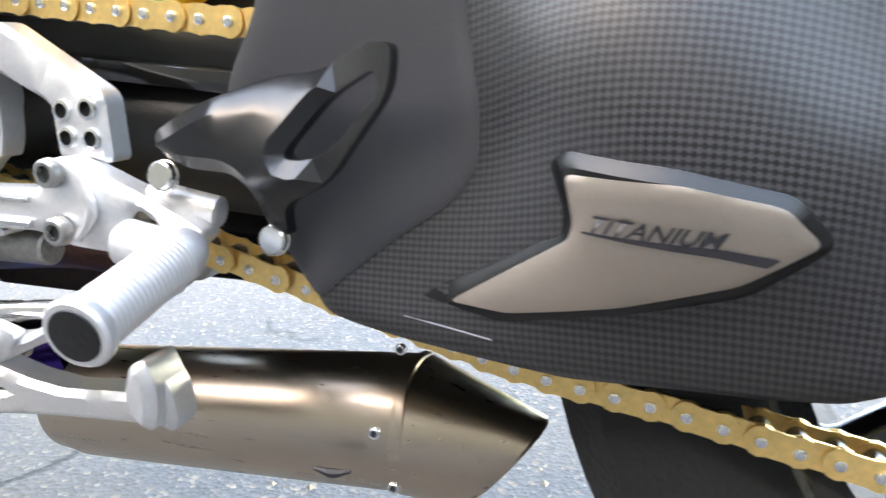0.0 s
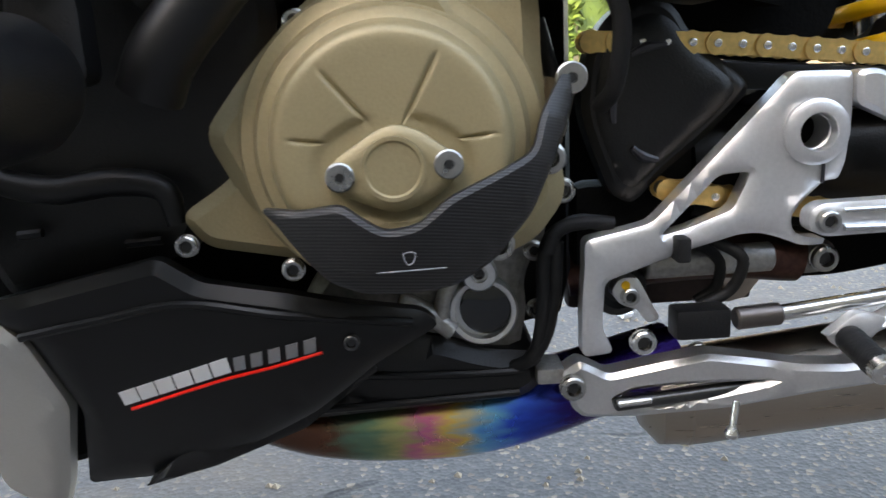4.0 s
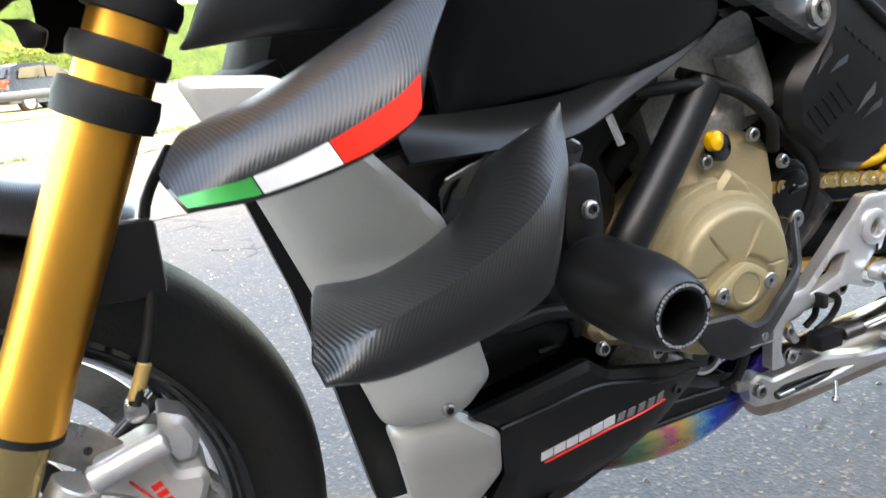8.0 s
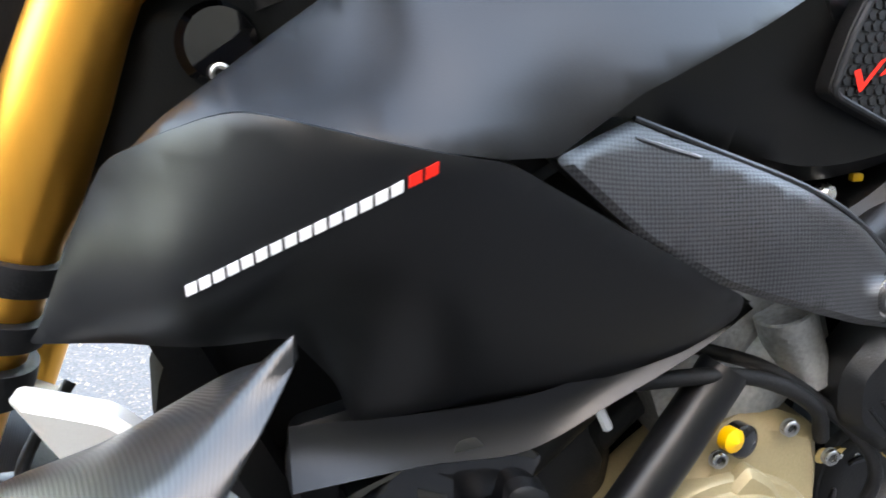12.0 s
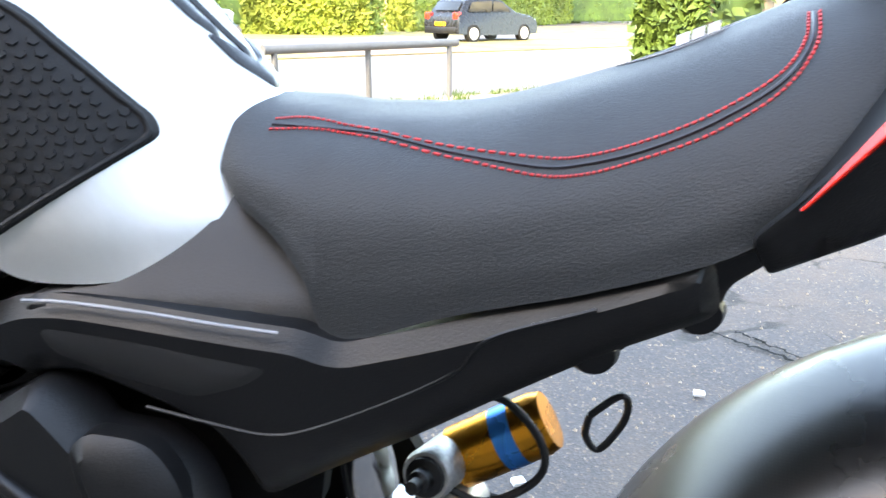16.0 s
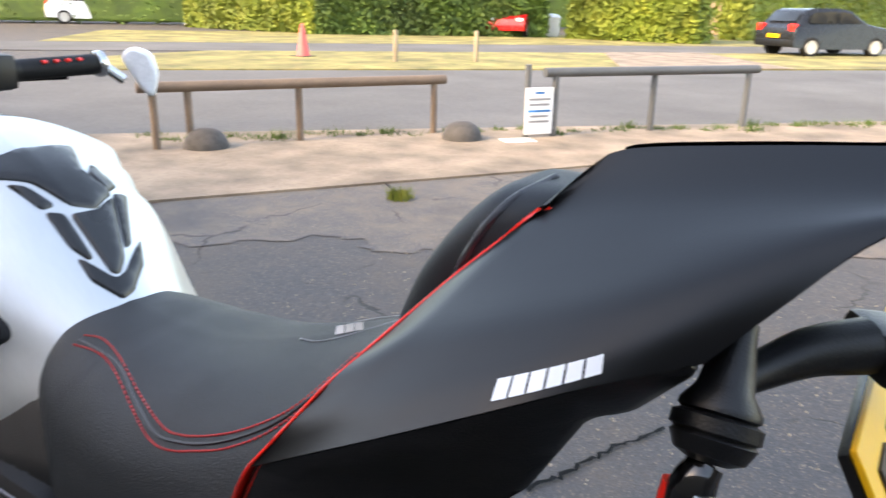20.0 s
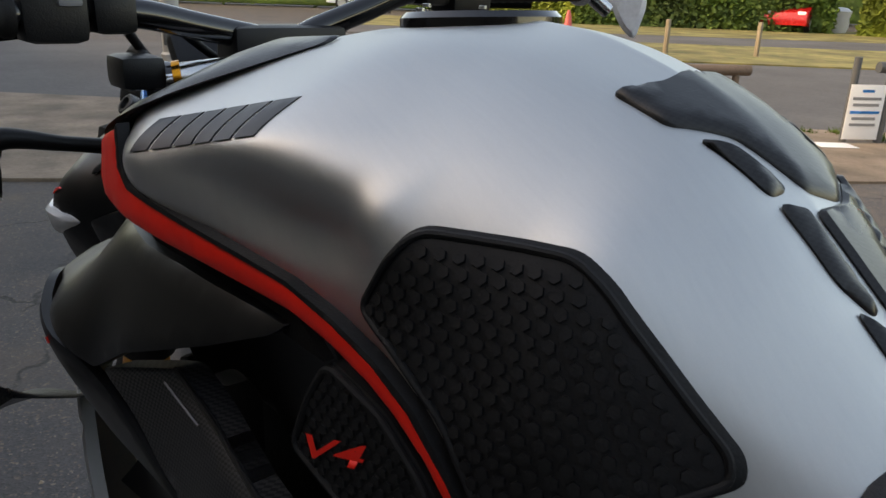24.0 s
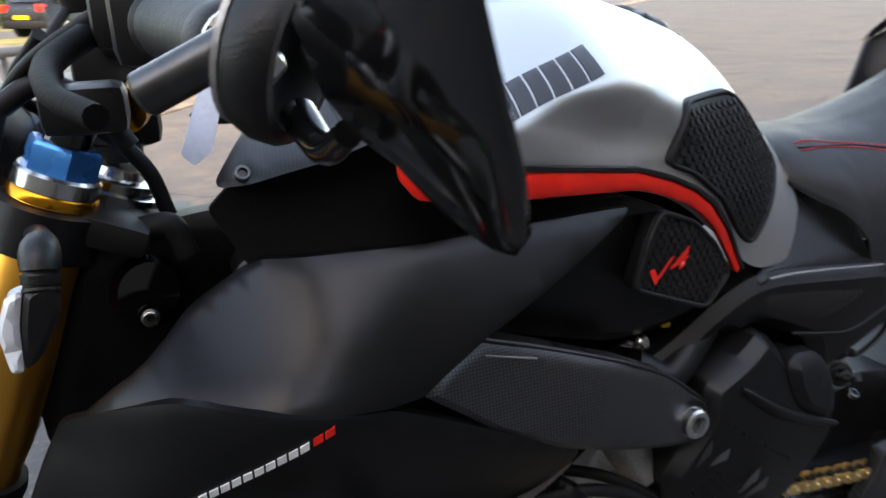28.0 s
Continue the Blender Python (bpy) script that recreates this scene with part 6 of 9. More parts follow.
def side_plate(h=0.0075, w=0.0012):
    """One figure-of-eight chain plate, along x, in the x-z plane."""
    pts = []
    for k in range(9):
        a = radians(-120 + 240 * k / 8)
        pts.append((PITCH / 2 + h * math.cos(a) * 0.95, h * math.sin(a)))
    for k in range(9):
        a = radians(60 + 240 * k / 8)
        pts.append((-PITCH / 2 + h * math.cos(a) * 0.95, h * math.sin(a)))
    n = len(pts)
    V = [(x, 0, z) for x, z in pts] + [(x, -w, z) for x, z in pts]
    return V, [tuple(range(n)), tuple(range(2 * n - 1, n - 1, -1))] + [(k, (k + 1) % n, n + (k + 1) % n, n + k) for k in range(n)]


def shifted(geo, dy):
    return [(v[0], v[1] + dy, v[2]) for v in geo[0]], geo[1]


outer = mesh_of("outer_plate", *join(shifted(side_plate(), -0.0085), shifted(side_plate(), 0.0097)), smooth=False)
inner_link = mesh_of("inner_plate", *join(shifted(side_plate(), -0.0065), shifted(side_plate(), 0.0077)), smooth=False)
pins = mesh_of("pin", *join(*[lathe((s * PITCH / 2, 0.010, 0), (0, -1, 0), [(0.0026, 0), (0.0026, 0.0212), (0.0019, 0.0216)], 12) for s in (-1, 1)]))
rollers = mesh_of("roller", *join(*[lathe((s * PITCH / 2, 0.006, 0), (0, -1, 0), [(0.005, 0), (0.005, 0.012)], 12) for s in (-1, 1)]))
for me, m in ((outer, GOLDCHAIN), (inner_link, GOLDCHAIN), (pins, STEEL), (rollers, DARKBOLT)):
    me.materials.append(m)


def lay_chain(pts):
    P = catmull(pts, 400)
    L = np.r_[0, np.cumsum(np.linalg.norm(np.diff(P, axis=0), axis=1))]
    for k in range(int(L[-1] / PITCH)):
        s = (k + 0.5) * PITCH
        c = [np.interp(s, L, P[:, j]) for j in range(3)]
        d = [np.interp(s + 0.004, L, P[:, j]) - np.interp(s - 0.004, L, P[:, j]) for j in range(3)]
        m = Matrix.Translation(c) @ Euler((0, -math.atan2(d[2], d[0]), 0)).to_matrix().to_4x4()
        for me in ((outer, pins) if k % 2 else (inner_link, rollers)):
            o = new({"outer_plate": "chain_plate", "inner_plate": "chain_plate", "pin": "chain_pin", "roller": "chain_roller"}[me.name.split(".")[0]], me)
            o.parent = chain
            o.matrix_basis = m


lay_chain([(-0.10, -0.105, 0.545), (-0.013, -0.105, 0.5395), (0.10, -0.105, 0.5275), (0.20, -0.105, 0.5175), (0.42, -0.105, 0.497)])
lay_chain([(-0.05, -0.105, 0.448), (0.08, -0.105, 0.424), (0.189, -0.100, 0.397), (0.255, -0.092, 0.376), (0.327, -0.092, 0.358), (0.389, -0.092, 0.349), (0.435, -0.092, 0.340), (0.475, -0.092, 0.333), (0.57, -0.090, 0.315)])

# carbon swingarm cover with titanium plate, heel guard
SW = surface(SURF["swing"])
sw = part("swingarm_cover", shell([(0.210, 0.549), (0.204, 0.523), (0.187, 0.493), (0.183, 0.478), (0.194, 0.444), (0.223, 0.408), (0.236, 0.388), (0.250, 0.384), (0.273, 0.380), (0.300, 0.377), (0.350, 0.372), (0.388, 0.372), (0.425, 0.372), (0.455, 0.373), (0.483, 0.382), (0.488, 0.425), (0.486, 0.483), (0.477, 0.537), (0.364, 0.551)], SW, 0.012, corner=0.006, step=0.014, soft=0.006, drop=0.004), CARBON_GRID, bike, "matt carbon swingarm cover")
part("cover_flank", shell([(0.208, 0.549), (0.204, 0.523), (0.187, 0.493), (0.184, 0.478), (0.194, 0.444), (0.223, 0.409), (0.235, 0.395), (0.244, 0.404), (0.271, 0.425), (0.298, 0.443), (0.310, 0.458), (0.311, 0.481), (0.305, 0.512), (0.301, 0.546)], moved(SW, -0.0028), 0.008, corner=0.010, step=0.009, soft=0.004, drop=0.002), MATT, sw, "plain black flank of the cover")
plate = part("plate_rim", shell([(0.343, 0.465), (0.350, 0.470), (0.389, 0.466), (0.425, 0.458), (0.431, 0.454), (0.443, 0.440), (0.415, 0.419), (0.372, 0.407), (0.321, 0.396), (0.286, 0.402), (0.289, 0.405), (0.349, 0.438), (0.350, 0.446)], moved(SW, -0.004), 0.008, corner=0.006, step=0.008, soft=0.005, drop=0.004), SATIN, sw, "raised black rim round the plate")
TIP = [(0.350, 0.462), (0.390, 0.461), (0.420, 0.455), (0.425, 0.453), (0.437, 0.441), (0.412, 0.425), (0.372, 0.412), (0.326, 0.402), (0.300, 0.403), (0.352, 0.437), (0.354, 0.444)]
part("titanium_plate", shell(TIP, moved(SW, -0.0055), 0.004, corner=0.004, step=0.008, soft=0.002, drop=0.001), TITANPLATE, plate, "bare titanium plate")
lettering("TITANIUM", plate, (0.361, 0.442), (0.407, 0.439), 0.0065, moved(SW, -0.0057), PRINT, 0.0006, 0.45, "dark italic lettering")
part("plate_bar", shell([(0.357, 0.442), (0.407, 0.439), (0.424, 0.436), (0.420, 0.433), (0.405, 0.436), (0.358, 0.441)], moved(SW, -0.0062), 0.001, corner=0.001, step=0.012, soft=0), PRINT, plate)
part("cover_mark", tube([(0.277, -0.133, 0.392), (0.284, -0.133, 0.391), (0.318, -0.137, 0.387)], 0.0004, 5), PALEPRINT, sw)
HEELY = surface([(0.159, 0.466, -0.150), (0.170, 0.470, -0.159), (0.227, 0.493, -0.147), (0.282, 0.506, -0.159), (0.229, 0.460, -0.162), (0.249, 0.459, -0.161), (0.217, 0.425, -0.143), (0.200, 0.476, -0.162)])
part("heel_guard", shell([(0.164, 0.468), (0.169, 0.472), (0.195, 0.485), (0.226, 0.496), (0.245, 0.497), (0.272, 0.509), (0.282, 0.508), (0.281, 0.490), (0.269, 0.475), (0.252, 0.452), (0.229, 0.442), (0.224, 0.425), (0.217, 0.426), (0.214, 0.448), (0.207, 0.455), (0.184, 0.456), (0.170, 0.460)], HEELY, 0.008, holes=[[(0.230, 0.461), (0.251, 0.487), (0.274, 0.499), (0.277, 0.490), (0.252, 0.463)]], corner=0.010, step=0.012, soft=0.007, drop=0.006), CARBON_FINE, bike, "carbon heel guard with a window")
for q in ((0.166, -0.145, 0.451), (0.217, -0.137, 0.423)):
    bolt(bike, q, 0.0068, (0, -1, 0.15), STEEL, False)
part("heel_guard_lug", rod((0.150, -0.138, 0.440), (0.185, -0.132, 0.432), 0.008), SILVER, bike, "silver heel guard lug")

# rear-sets, levers, side stand
main = part("footrest_bracket", shell([(-0.109, 0.422), (-0.079, 0.428), (-0.066, 0.431), (-0.028, 0.470), (0.008, 0.507), (0.021, 0.521), (0.057, 0.520), (0.058, 0.494), (0.056, 0.464), (0.052, 0.453), (0.044, 0.453), (0.037, 0.447), (0.029, 0.439), (0.023, 0.430), (0.025, 0.421), (0.033, 0.416), (0.047, 0.415), (0.045, 0.411), (0.031, 0.411), (0.017, 0.417), (0.004, 0.421), (-0.009, 0.421), (-0.043, 0.412), (-0.055, 0.408), (-0.096, 0.394), (-0.098, 0.363), (-0.090, 0.345), (-0.111, 0.343), (-0.111, 0.377), (-0.109, 0.404)], -0.136, 0.014, holes=[[(-0.061, 0.422), (-0.024, 0.460), (-0.003, 0.461), (-0.014, 0.437), (-0.044, 0.426)], [(0.024, 0.485), (0.029, 0.495), (0.037, 0.495), (0.045, 0.489), (0.044, 0.479), (0.036, 0.473), (0.029, 0.474)]], corner=0.005, step=0.012, soft=0.004, drop=0.003), SILVER, bike, "machined silver footrest bracket")
bc = (0.034, -0.137, 0.484)
part("bracket_boss", lathe(bc, (0, -1, 0), [(0.0205, -0.004), (0.0205, 0.002), (0.0170, 0.0045), (0.0120, 0.0045), (0.0112, 0.003), (0.0112, -0.03)], 48, caps=False), SILVER, main)
part("pivot_bore", lathe((bc[0], bc[1] + 0.025, bc[2]), (0, -1, 0), [(0.0112, 0), (0.0112, 0.001)], 32), INNER, main)
part("clamp_slot", box((0.040, -0.137, 0.458), (0.0012, 0.003, 0.012), 0), PRINT, main)
rear = part("footrest_plate", shell([(0.057, 0.520), (0.070, 0.521), (0.128, 0.487), (0.130, 0.454), (0.097, 0.455), (0.096, 0.480), (0.092, 0.484), (0.058, 0.500)], -0.140, 0.012, corner=0.005, step=0.014, soft=0.003, drop=0.003), SILVER, bike, "machined silver adjuster plate")
for q in ((0.105, -0.141, 0.479), (0.120, -0.141, 0.480), (0.106, -0.141, 0.466), (0.121, -0.141, 0.466)):
    part("hole", lathe(q, (0, -1, 0), [(0.0052, -0.002), (0.0052, 0.0003), (0.0036, 0.0006), (0.0034, -0.006)], 16, caps=False), STEEL, rear, "bored screw hole")
    part("hole_floor", lathe((q[0], q[1] + 0.002, q[2]), (0, -1, 0), [(0.0036, 0), (0.0036, 0.0012)], 16), INNER, rear)
arm = part("footrest_arm", shell([(0.027, 0.436), (0.034, 0.441), (0.094, 0.442), (0.099, 0.449), (0.105, 0.458), (0.115, 0.458), (0.153, 0.443), (0.182, 0.430), (0.188, 0.425), (0.175, 0.414), (0.152, 0.412), (0.108, 0.415), (0.090, 0.421), (0.037, 0.420), (0.027, 0.425)], -0.152, 0.012, holes=[[(0.146, 0.428), (0.152, 0.436), (0.164, 0.428), (0.153, 0.422)]], corner=0.006, step=0.014, soft=0.004, drop=0.003), SILVER, bike, "machined silver footrest arm")
part("arm_groove", tube([(0.047, -0.153, 0.426), (0.090, -0.153, 0.425)], 0.0022, 6), STEEL, arm)
part("arm_groove", tube([(0.046, -0.153, 0.437), (0.090, -0.153, 0.437)], 0.0016, 6), STEEL, arm)
part("arm_ridge", tube([(0.119, -0.154, 0.420), (0.129, -0.154, 0.434), (0.126, -0.154, 0.449)], [0.002, 0.003, 0.002], 8), SILVER, arm)
for q in ((0.036, -0.153, 0.431), (0.107, -0.153, 0.451), (0.108, -0.153, 0.423)):
    bolt(arm, q, 0.0068)
PEG0, PEG1 = Vector((0.1848, -0.168, 0.419)), Vector((0.190, -0.230, 0.407))
pd = (PEG1 - PEG0).normalized()
prof = [(0.010, -0.012), (0.0125, -0.004)]
for k in range(19):
    prof += [(0.0112, 0.0029 * k), (0.0121, 0.0029 * k + 0.0008), (0.0121, 0.0029 * k + 0.0018), (0.0112, 0.0029 * k + 0.0026)]
prof += [(0.0135, 0.0570), (0.0142, 0.059), (0.0142, 0.062), (0.0130, 0.0635), (0.0108, 0.0635)]
peg = part("footpeg", lathe(PEG0, pd, prof, 30), SILVER, bike, "knurled silver footpeg")
part("peg_cap", lathe(PEG0 + pd * 0.0632, pd, [(0.0108, 0), (0.0105, 0.001), (0, 0.0014)], 30), PLASTIC, peg, "black end cap")
part("peg_fork", rod(PEG0 - Vector((0.03, -0.006, -0.004)), PEG0 + Vector((0.004, 0, 0)), 0.011), SILVER, bike)
lever = part("shift_lever", shell([(0.147, 0.411), (0.155, 0.416), (0.165, 0.416), (0.172, 0.407), (0.169, 0.395), (0.159, 0.392), (0.153, 0.395), (0.094, 0.366), (0.065, 0.353), (0.050, 0.346), (0.046, 0.352), (0.054, 0.362), (0.076, 0.366), (0.103, 0.380), (0.122, 0.393)], -0.158, 0.011, corner=0.006, step=0.014, soft=0.004, drop=0.004), SILVER, bike, "machined silver gear lever")
part("lever_pivot", lathe((0.160, -0.158, 0.405), (0, -1, 0), [(0.0115, 0), (0.0115, 0.003), (0.0085, 0.004), (0.0070, 0.004), (0.0066, 0.001), (0, 0.001)], 28), STEEL, lever)
a, b = (0.051, -0.160, 0.357), (0.052, -0.196, 0.350)
tp = part("toe_peg", lathe(a, Vector(b) - Vector(a), [(0.006, -0.004), (0.0085, 0), (0.009, 0.006), (0.0082, 0.008), (0.009, 0.012), (0.0082, 0.014), (0.009, 0.018), (0.0082, 0.020), (0.009, 0.026), (0.0085, 0.034)], 20), RUBBER, lever, "ribbed black rubber toe peg")
part("toe_cap", lathe(b, Vector(b) - Vector(a), [(0.0085, -0.004), (0.0085, 0.003), (0.007, 0.0045), (0.003, 0.0045), (0.003, 0.003), (0, 0.003)], 24), STEEL, lever)
part("linkage", shell([(0.036, 0.357), (0.056, 0.373), (0.076, 0.368), (0.066, 0.355), (0.051, 0.348), (0.054, 0.362)], -0.162, 0.008, corner=0.004, step=0.012, soft=0.003, drop=0.002), SILVER, lever)
part("shift_rod", rod((0.014, -0.142, 0.369), (0.126, -0.146, 0.383), 0.0052), STEEL, bike, "bright gear change rod")
part("rod_collar", rod((-0.014, -0.142, 0.367), (0.016, -0.142, 0.369), 0.0075), mat("dark_anodised", (0.14, 0.12, 0.11), 0.35, 0.9), bike, "dark anodised collar")
part("shift_sensor", box((-0.035, -0.136, 0.365), (0.036, 0.02, 0.020), 0.003), PLASTIC, bike, "black gear shift sensor box")
part("shift_crank", shell([(-0.089, 0.383), (-0.083, 0.392), (-0.071, 0.392), (-0.065, 0.380), (-0.055, 0.362), (-0.064, 0.359), (-0.070, 0.369), (-0.083, 0.374)], -0.122, 0.010, corner=0.004, step=0.012, soft=0.003, drop=0.002), SILVER, bike, "silver gear selector crank")
bolt(bike, (-0.077, -0.122, 0.380), 0.006)
part("yellow_paint_mark", lathe((-0.080, -0.123, 0.388), (0, -1, 0), [(0.003, 0), (0.003, 0.001)], 10), YELLOW, bike)
bolt(bike, (-0.066, -0.115, 0.345), 0.0085, (0, -1, 0), STEEL)
STAND = [(-0.121, 0.322), (-0.109, 0.332), (-0.097, 0.326), (-0.089, 0.321), (-0.051, 0.330), (-0.023, 0.336), (0.011, 0.331), (0.040, 0.326), (0.069, 0.325), (0.129, 0.334), (0.136, 0.349), (0.145, 0.353), (0.151, 0.339), (0.151, 0.322), (0.146, 0.313), (0.137, 0.316), (0.095, 0.310), (0.050, 0.303), (-0.005, 0.292), (-0.068, 0.286), (-0.105, 0.286), (-0.113, 0.294)]
stand = part("side_stand", shell(STAND, surface([(-0.123, 0.316, -0.112), (-0.023, 0.329, -0.125), (0.050, 0.317, -0.130), (0.139, 0.340, -0.142)]), 0.016, holes=[[(-0.085, 0.300), (-0.072, 0.308), (-0.038, 0.312), (0.020, 0.314), (-0.004, 0.308), (-0.053, 0.297)]], corner=0.004, step=0.008, soft=0.004, drop=0.004), SILVER, bike, "folded silver side stand")
bolt(stand, (-0.115, -0.118, 0.316), 0.0085)
part("stand_spring", rod((-0.085, -0.116, 0.299), (0.017, -0.116, 0.308), 0.0048), DARKBOLT, stand, "dark return spring")
part("spring_hook", rod((-0.084, -0.118, 0.300), (-0.059, -0.118, 0.302), 0.0030), STEEL, stand)
part("stand_tang", rod((-0.004, -0.128, 0.303), (-0.009, -0.134, 0.284), 0.0024), STEEL, stand)
part("tang_ball", lathe((-0.009, -0.134, 0.282), (0, 0, 1), [(0, -0.005), (0.0038, -0.0035), (0.0052, 0), (0.0038, 0.0035), (0, 0.005)], 16), STEEL, stand)
part("stand_foot", shell([(0.128, 0.340), (0.134, 0.355), (0.143, 0.359), (0.149, 0.346), (0.148, 0.328), (0.144, 0.319), (0.133, 0.325)], -0.152, 0.022, corner=0.006, step=0.012, soft=0.005, drop=0.005), SILVER, stand)
part("stand_bracket", box((-0.128, -0.095, 0.320), (0.02, 0.03, 0.012), 0.003), RAW, bike, "stand mounting lug")
part("bracket_strap", box((-0.049, -0.138, 0.415), (0.0085, 0.018, 0.016), 0.002), RUBBER, bike, "black cable strap")
part("linkage_plate", shell([(0.065, 0.375), (0.080, 0.386), (0.102, 0.390), (0.109, 0.377), (0.102, 0.365), (0.080, 0.363)], -0.045, 0.02, corner=0.008, step=0.014, soft=0.005, drop=0.005), RAW, bike, "raw alloy suspension link")
bolt(bike, (0.092, -0.048, 0.378), 0.010)
part("heat_shield", shell([(0.020, 0.379), (0.065, 0.383), (0.069, 0.359), (0.050, 0.363), (0.038, 0.347), (0.021, 0.343)], -0.04, 0.003, corner=0.004, step=0.02, soft=0.001, drop=0.0005), TITAN, bike, "titanium heat shield")

# exhaust
part("exhaust_pipe", tube([(-0.40, -0.02, 0.285), (-0.30, -0.055, 0.270), (-0.20, -0.065, 0.272), (-0.12, -0.055, 0.282), (-0.02, -0.03, 0.30)], [0.020, 0.026, 0.030, 0.030, 0.026], 24), HEAT, bike, "heat-coloured titanium exhaust pipe")
part("exhaust_pipe", tube([(-0.38, 0.02, 0.262), (-0.26, 0.0, 0.252), (-0.15, 0.0, 0.258), (-0.05, 0.0, 0.28)], [0.018, 0.022, 0.022, 0.02], 18), HEAT, bike, "heat-coloured titanium exhaust pipe")
part("collector", tube([(-0.10, -0.02, 0.37), (0.0, -0.03, 0.385), (0.08, -0.03, 0.375)], [0.02, 0.024, 0.02], 18), mat("burnt_titanium", (0.11, 0.055, 0.045), 0.35, 0.9, 0.4, 18), bike, "heat-coloured exhaust bend")
MA, MB = Vector((-0.043, -0.027, 0.257)), Vector((0.249, -0.030, 0.285))
md = (MB - MA)
ml = md.length
muf = part("silencer", lathe(MA, md, [(0.020, 0.0), (0.036, 0.012), (0.0385, 0.03), (0.0385, 0.033), (0.0398, 0.034), (0.0412, ml * 0.6), (0.0420, ml), (0.0415, ml + 0.001)], 48, 1.08), TITAN, bike, "brushed titanium silencer")
V, Fs = [], []
CAPN = 48
rows = [(0.0, 1.0, 1.03), (0.06, 1.0, 1.03), (0.35, 1.0, 1.015), (0.7, 1.0, 0.985), (0.97, 1.0, 1.0), (1.0, 0.94, 1.0), (0.985, 0.80, 1.0), (0.86, 0.74, 1.0), (0.5, 0.70, 1.0), (0.5, 0.01, 1.0)]
for s, shrink, puff in rows:
    for k in range(CAPN):
        a = 2 * math.pi * k / CAPN
        c, sn = math.cos(a), math.sin(a)
        p0 = MB + Vector((-0.008, 0.0432 * 1.08 * sn, 0.0432 * c))
        centre = Vector((0.297, -0.030, 0.266))
        p1 = centre + Vector((0.027 * c, 0.026 * sn, 0.032 * c)) * shrink
        V.append(tuple(p0.lerp(p1, s) if shrink > 0.9 else centre.lerp(MB, 1 - s if s < 0.9 else 0) + (p1 - centre)))
for r in range(len(rows) - 1):
    for k in range(CAPN):
        Fs.append((r * CAPN + k, r * CAPN + (k + 1) % CAPN, (r + 1) * CAPN + (k + 1) % CAPN, (r + 1) * CAPN + k))
part("end_cap", (V, Fs), TITAN, muf, "slash-cut titanium end cap")
part("end_bore", lathe((0.283, -0.030, 0.270), (1, 0, -0.25), [(0.020, 0), (0.019, 0.001), (0, 0.001)], 24), INNER, muf)
for q in ((0.242, -0.093, 0.309), (0.249, -0.085, 0.273), (0.242, -0.055, 0.342)):
    bolt(muf, q, 0.0032, (0.05, -1, 0.1), STEEL)
part("silencer_mark", tube([(0.203, -0.092, 0.280), (0.215, -0.092, 0.279), (0.226, -0.092, 0.282)], [0.001, 0.003, 0.001], 6), PRINT, muf)

# fork, front wheel, brake, mudguard
FK = Vector((-0.150, 0, -0.342)).normalized()
F0 = Vector((-0.635, -0.110, 0.911))
def fork_at(z):
    return F0 + FK * ((z - F0.z) / FK.z)


def fork_leg(sy):
    def P(z):
        q = fork_at(z)
        return Vector((q.x, q.y * sy, q.z))
    top, mid, low, foot = P(0.972), P(0.80), P(0.475), P(0.33)
    ax = (foot - top).normalized()
    L = lambda z: (P(z) - top).length
    leg = part("fork_leg", lathe(top, ax, [(0.026, 0), (0.0275, 0.004), (0.0275, L(0.905)), (0.0300, L(0.86)), (0.0300, L(0.802)), (0.0278, L(0.785)), (0.0268, L(0.52)), (0.0285, L(0.49)), (0.0285, L(0.475)), (0.0255, L(0.474))], 40), GOLDFORK, bike, "gold anodised fork leg")
    part("fork_seal", lathe(P(0.478), ax, [(0.0290, 0), (0.0290, 0.006), (0.026, 0.008)], 32), RUBBER, leg)
    part("fork_slider", lathe(P(0.475), ax, [(0.0215, 0), (0.0215, (P(0.475) - foot).length)], 32), mat("gold_slider_coat", (0.62, 0.45, 0.20), 0.2, 1.0), leg, "pale gold fork slider")
    part("fork_clamp", lathe(P(0.965), ax, [(0.029, 0), (0.036, 0.002), (0.036, L(0.934) - L(0.965)), (0.029, L(0.932) - L(0.965))], 36), PLASTIC, leg, "black top clamp round the leg")
    bolt(leg, P(0.945) + Vector((0.036, -0.012 * sy, 0)), 0.006, (1, -0.3 * sy, 0), DARKBOLT)
    part("fork_ring", lathe(P(0.966), -ax, [(0.029, 0), (0.029, 0.005), (0.0275, 0.007)], 36), AMBER, leg, "amber anodised ring")
    part("fork_cap", lathe(P(0.973), -ax, [(0.0275, 0), (0.0275, 0.010), (0.0255, 0.012), (0.022, 0.012)], 36), STEEL, leg, "silver fork cap")
    part("fork_adjuster", lathe(P(0.984), -ax, [(0.0245, 0), (0.0245, 0.016), (0.022, 0.019), (0.016, 0.019)], 6), BLUE, leg, "blue anodised adjuster")
    part("adjuster_knob", lathe(P(1.001), -ax, [(0.0165, 0), (0.0165, 0.018), (0.013, 0.030), (0.008, 0.032)], 12), GLOSS, leg, "black adjuster knob")
    for z, r, h in ((0.776, 0.0330, 0.020), (0.741, 0.0340, 0.018), (0.712, 0.0350, 0.026)):
        part("fork_band", lathe(P(z), ax, [(0.029, 0), (r, 0.001), (r + 0.0015, h * 0.5), (r, h), (0.029, h + 0.001)], 36), RUBBER, leg, "black rubber band")
    return leg


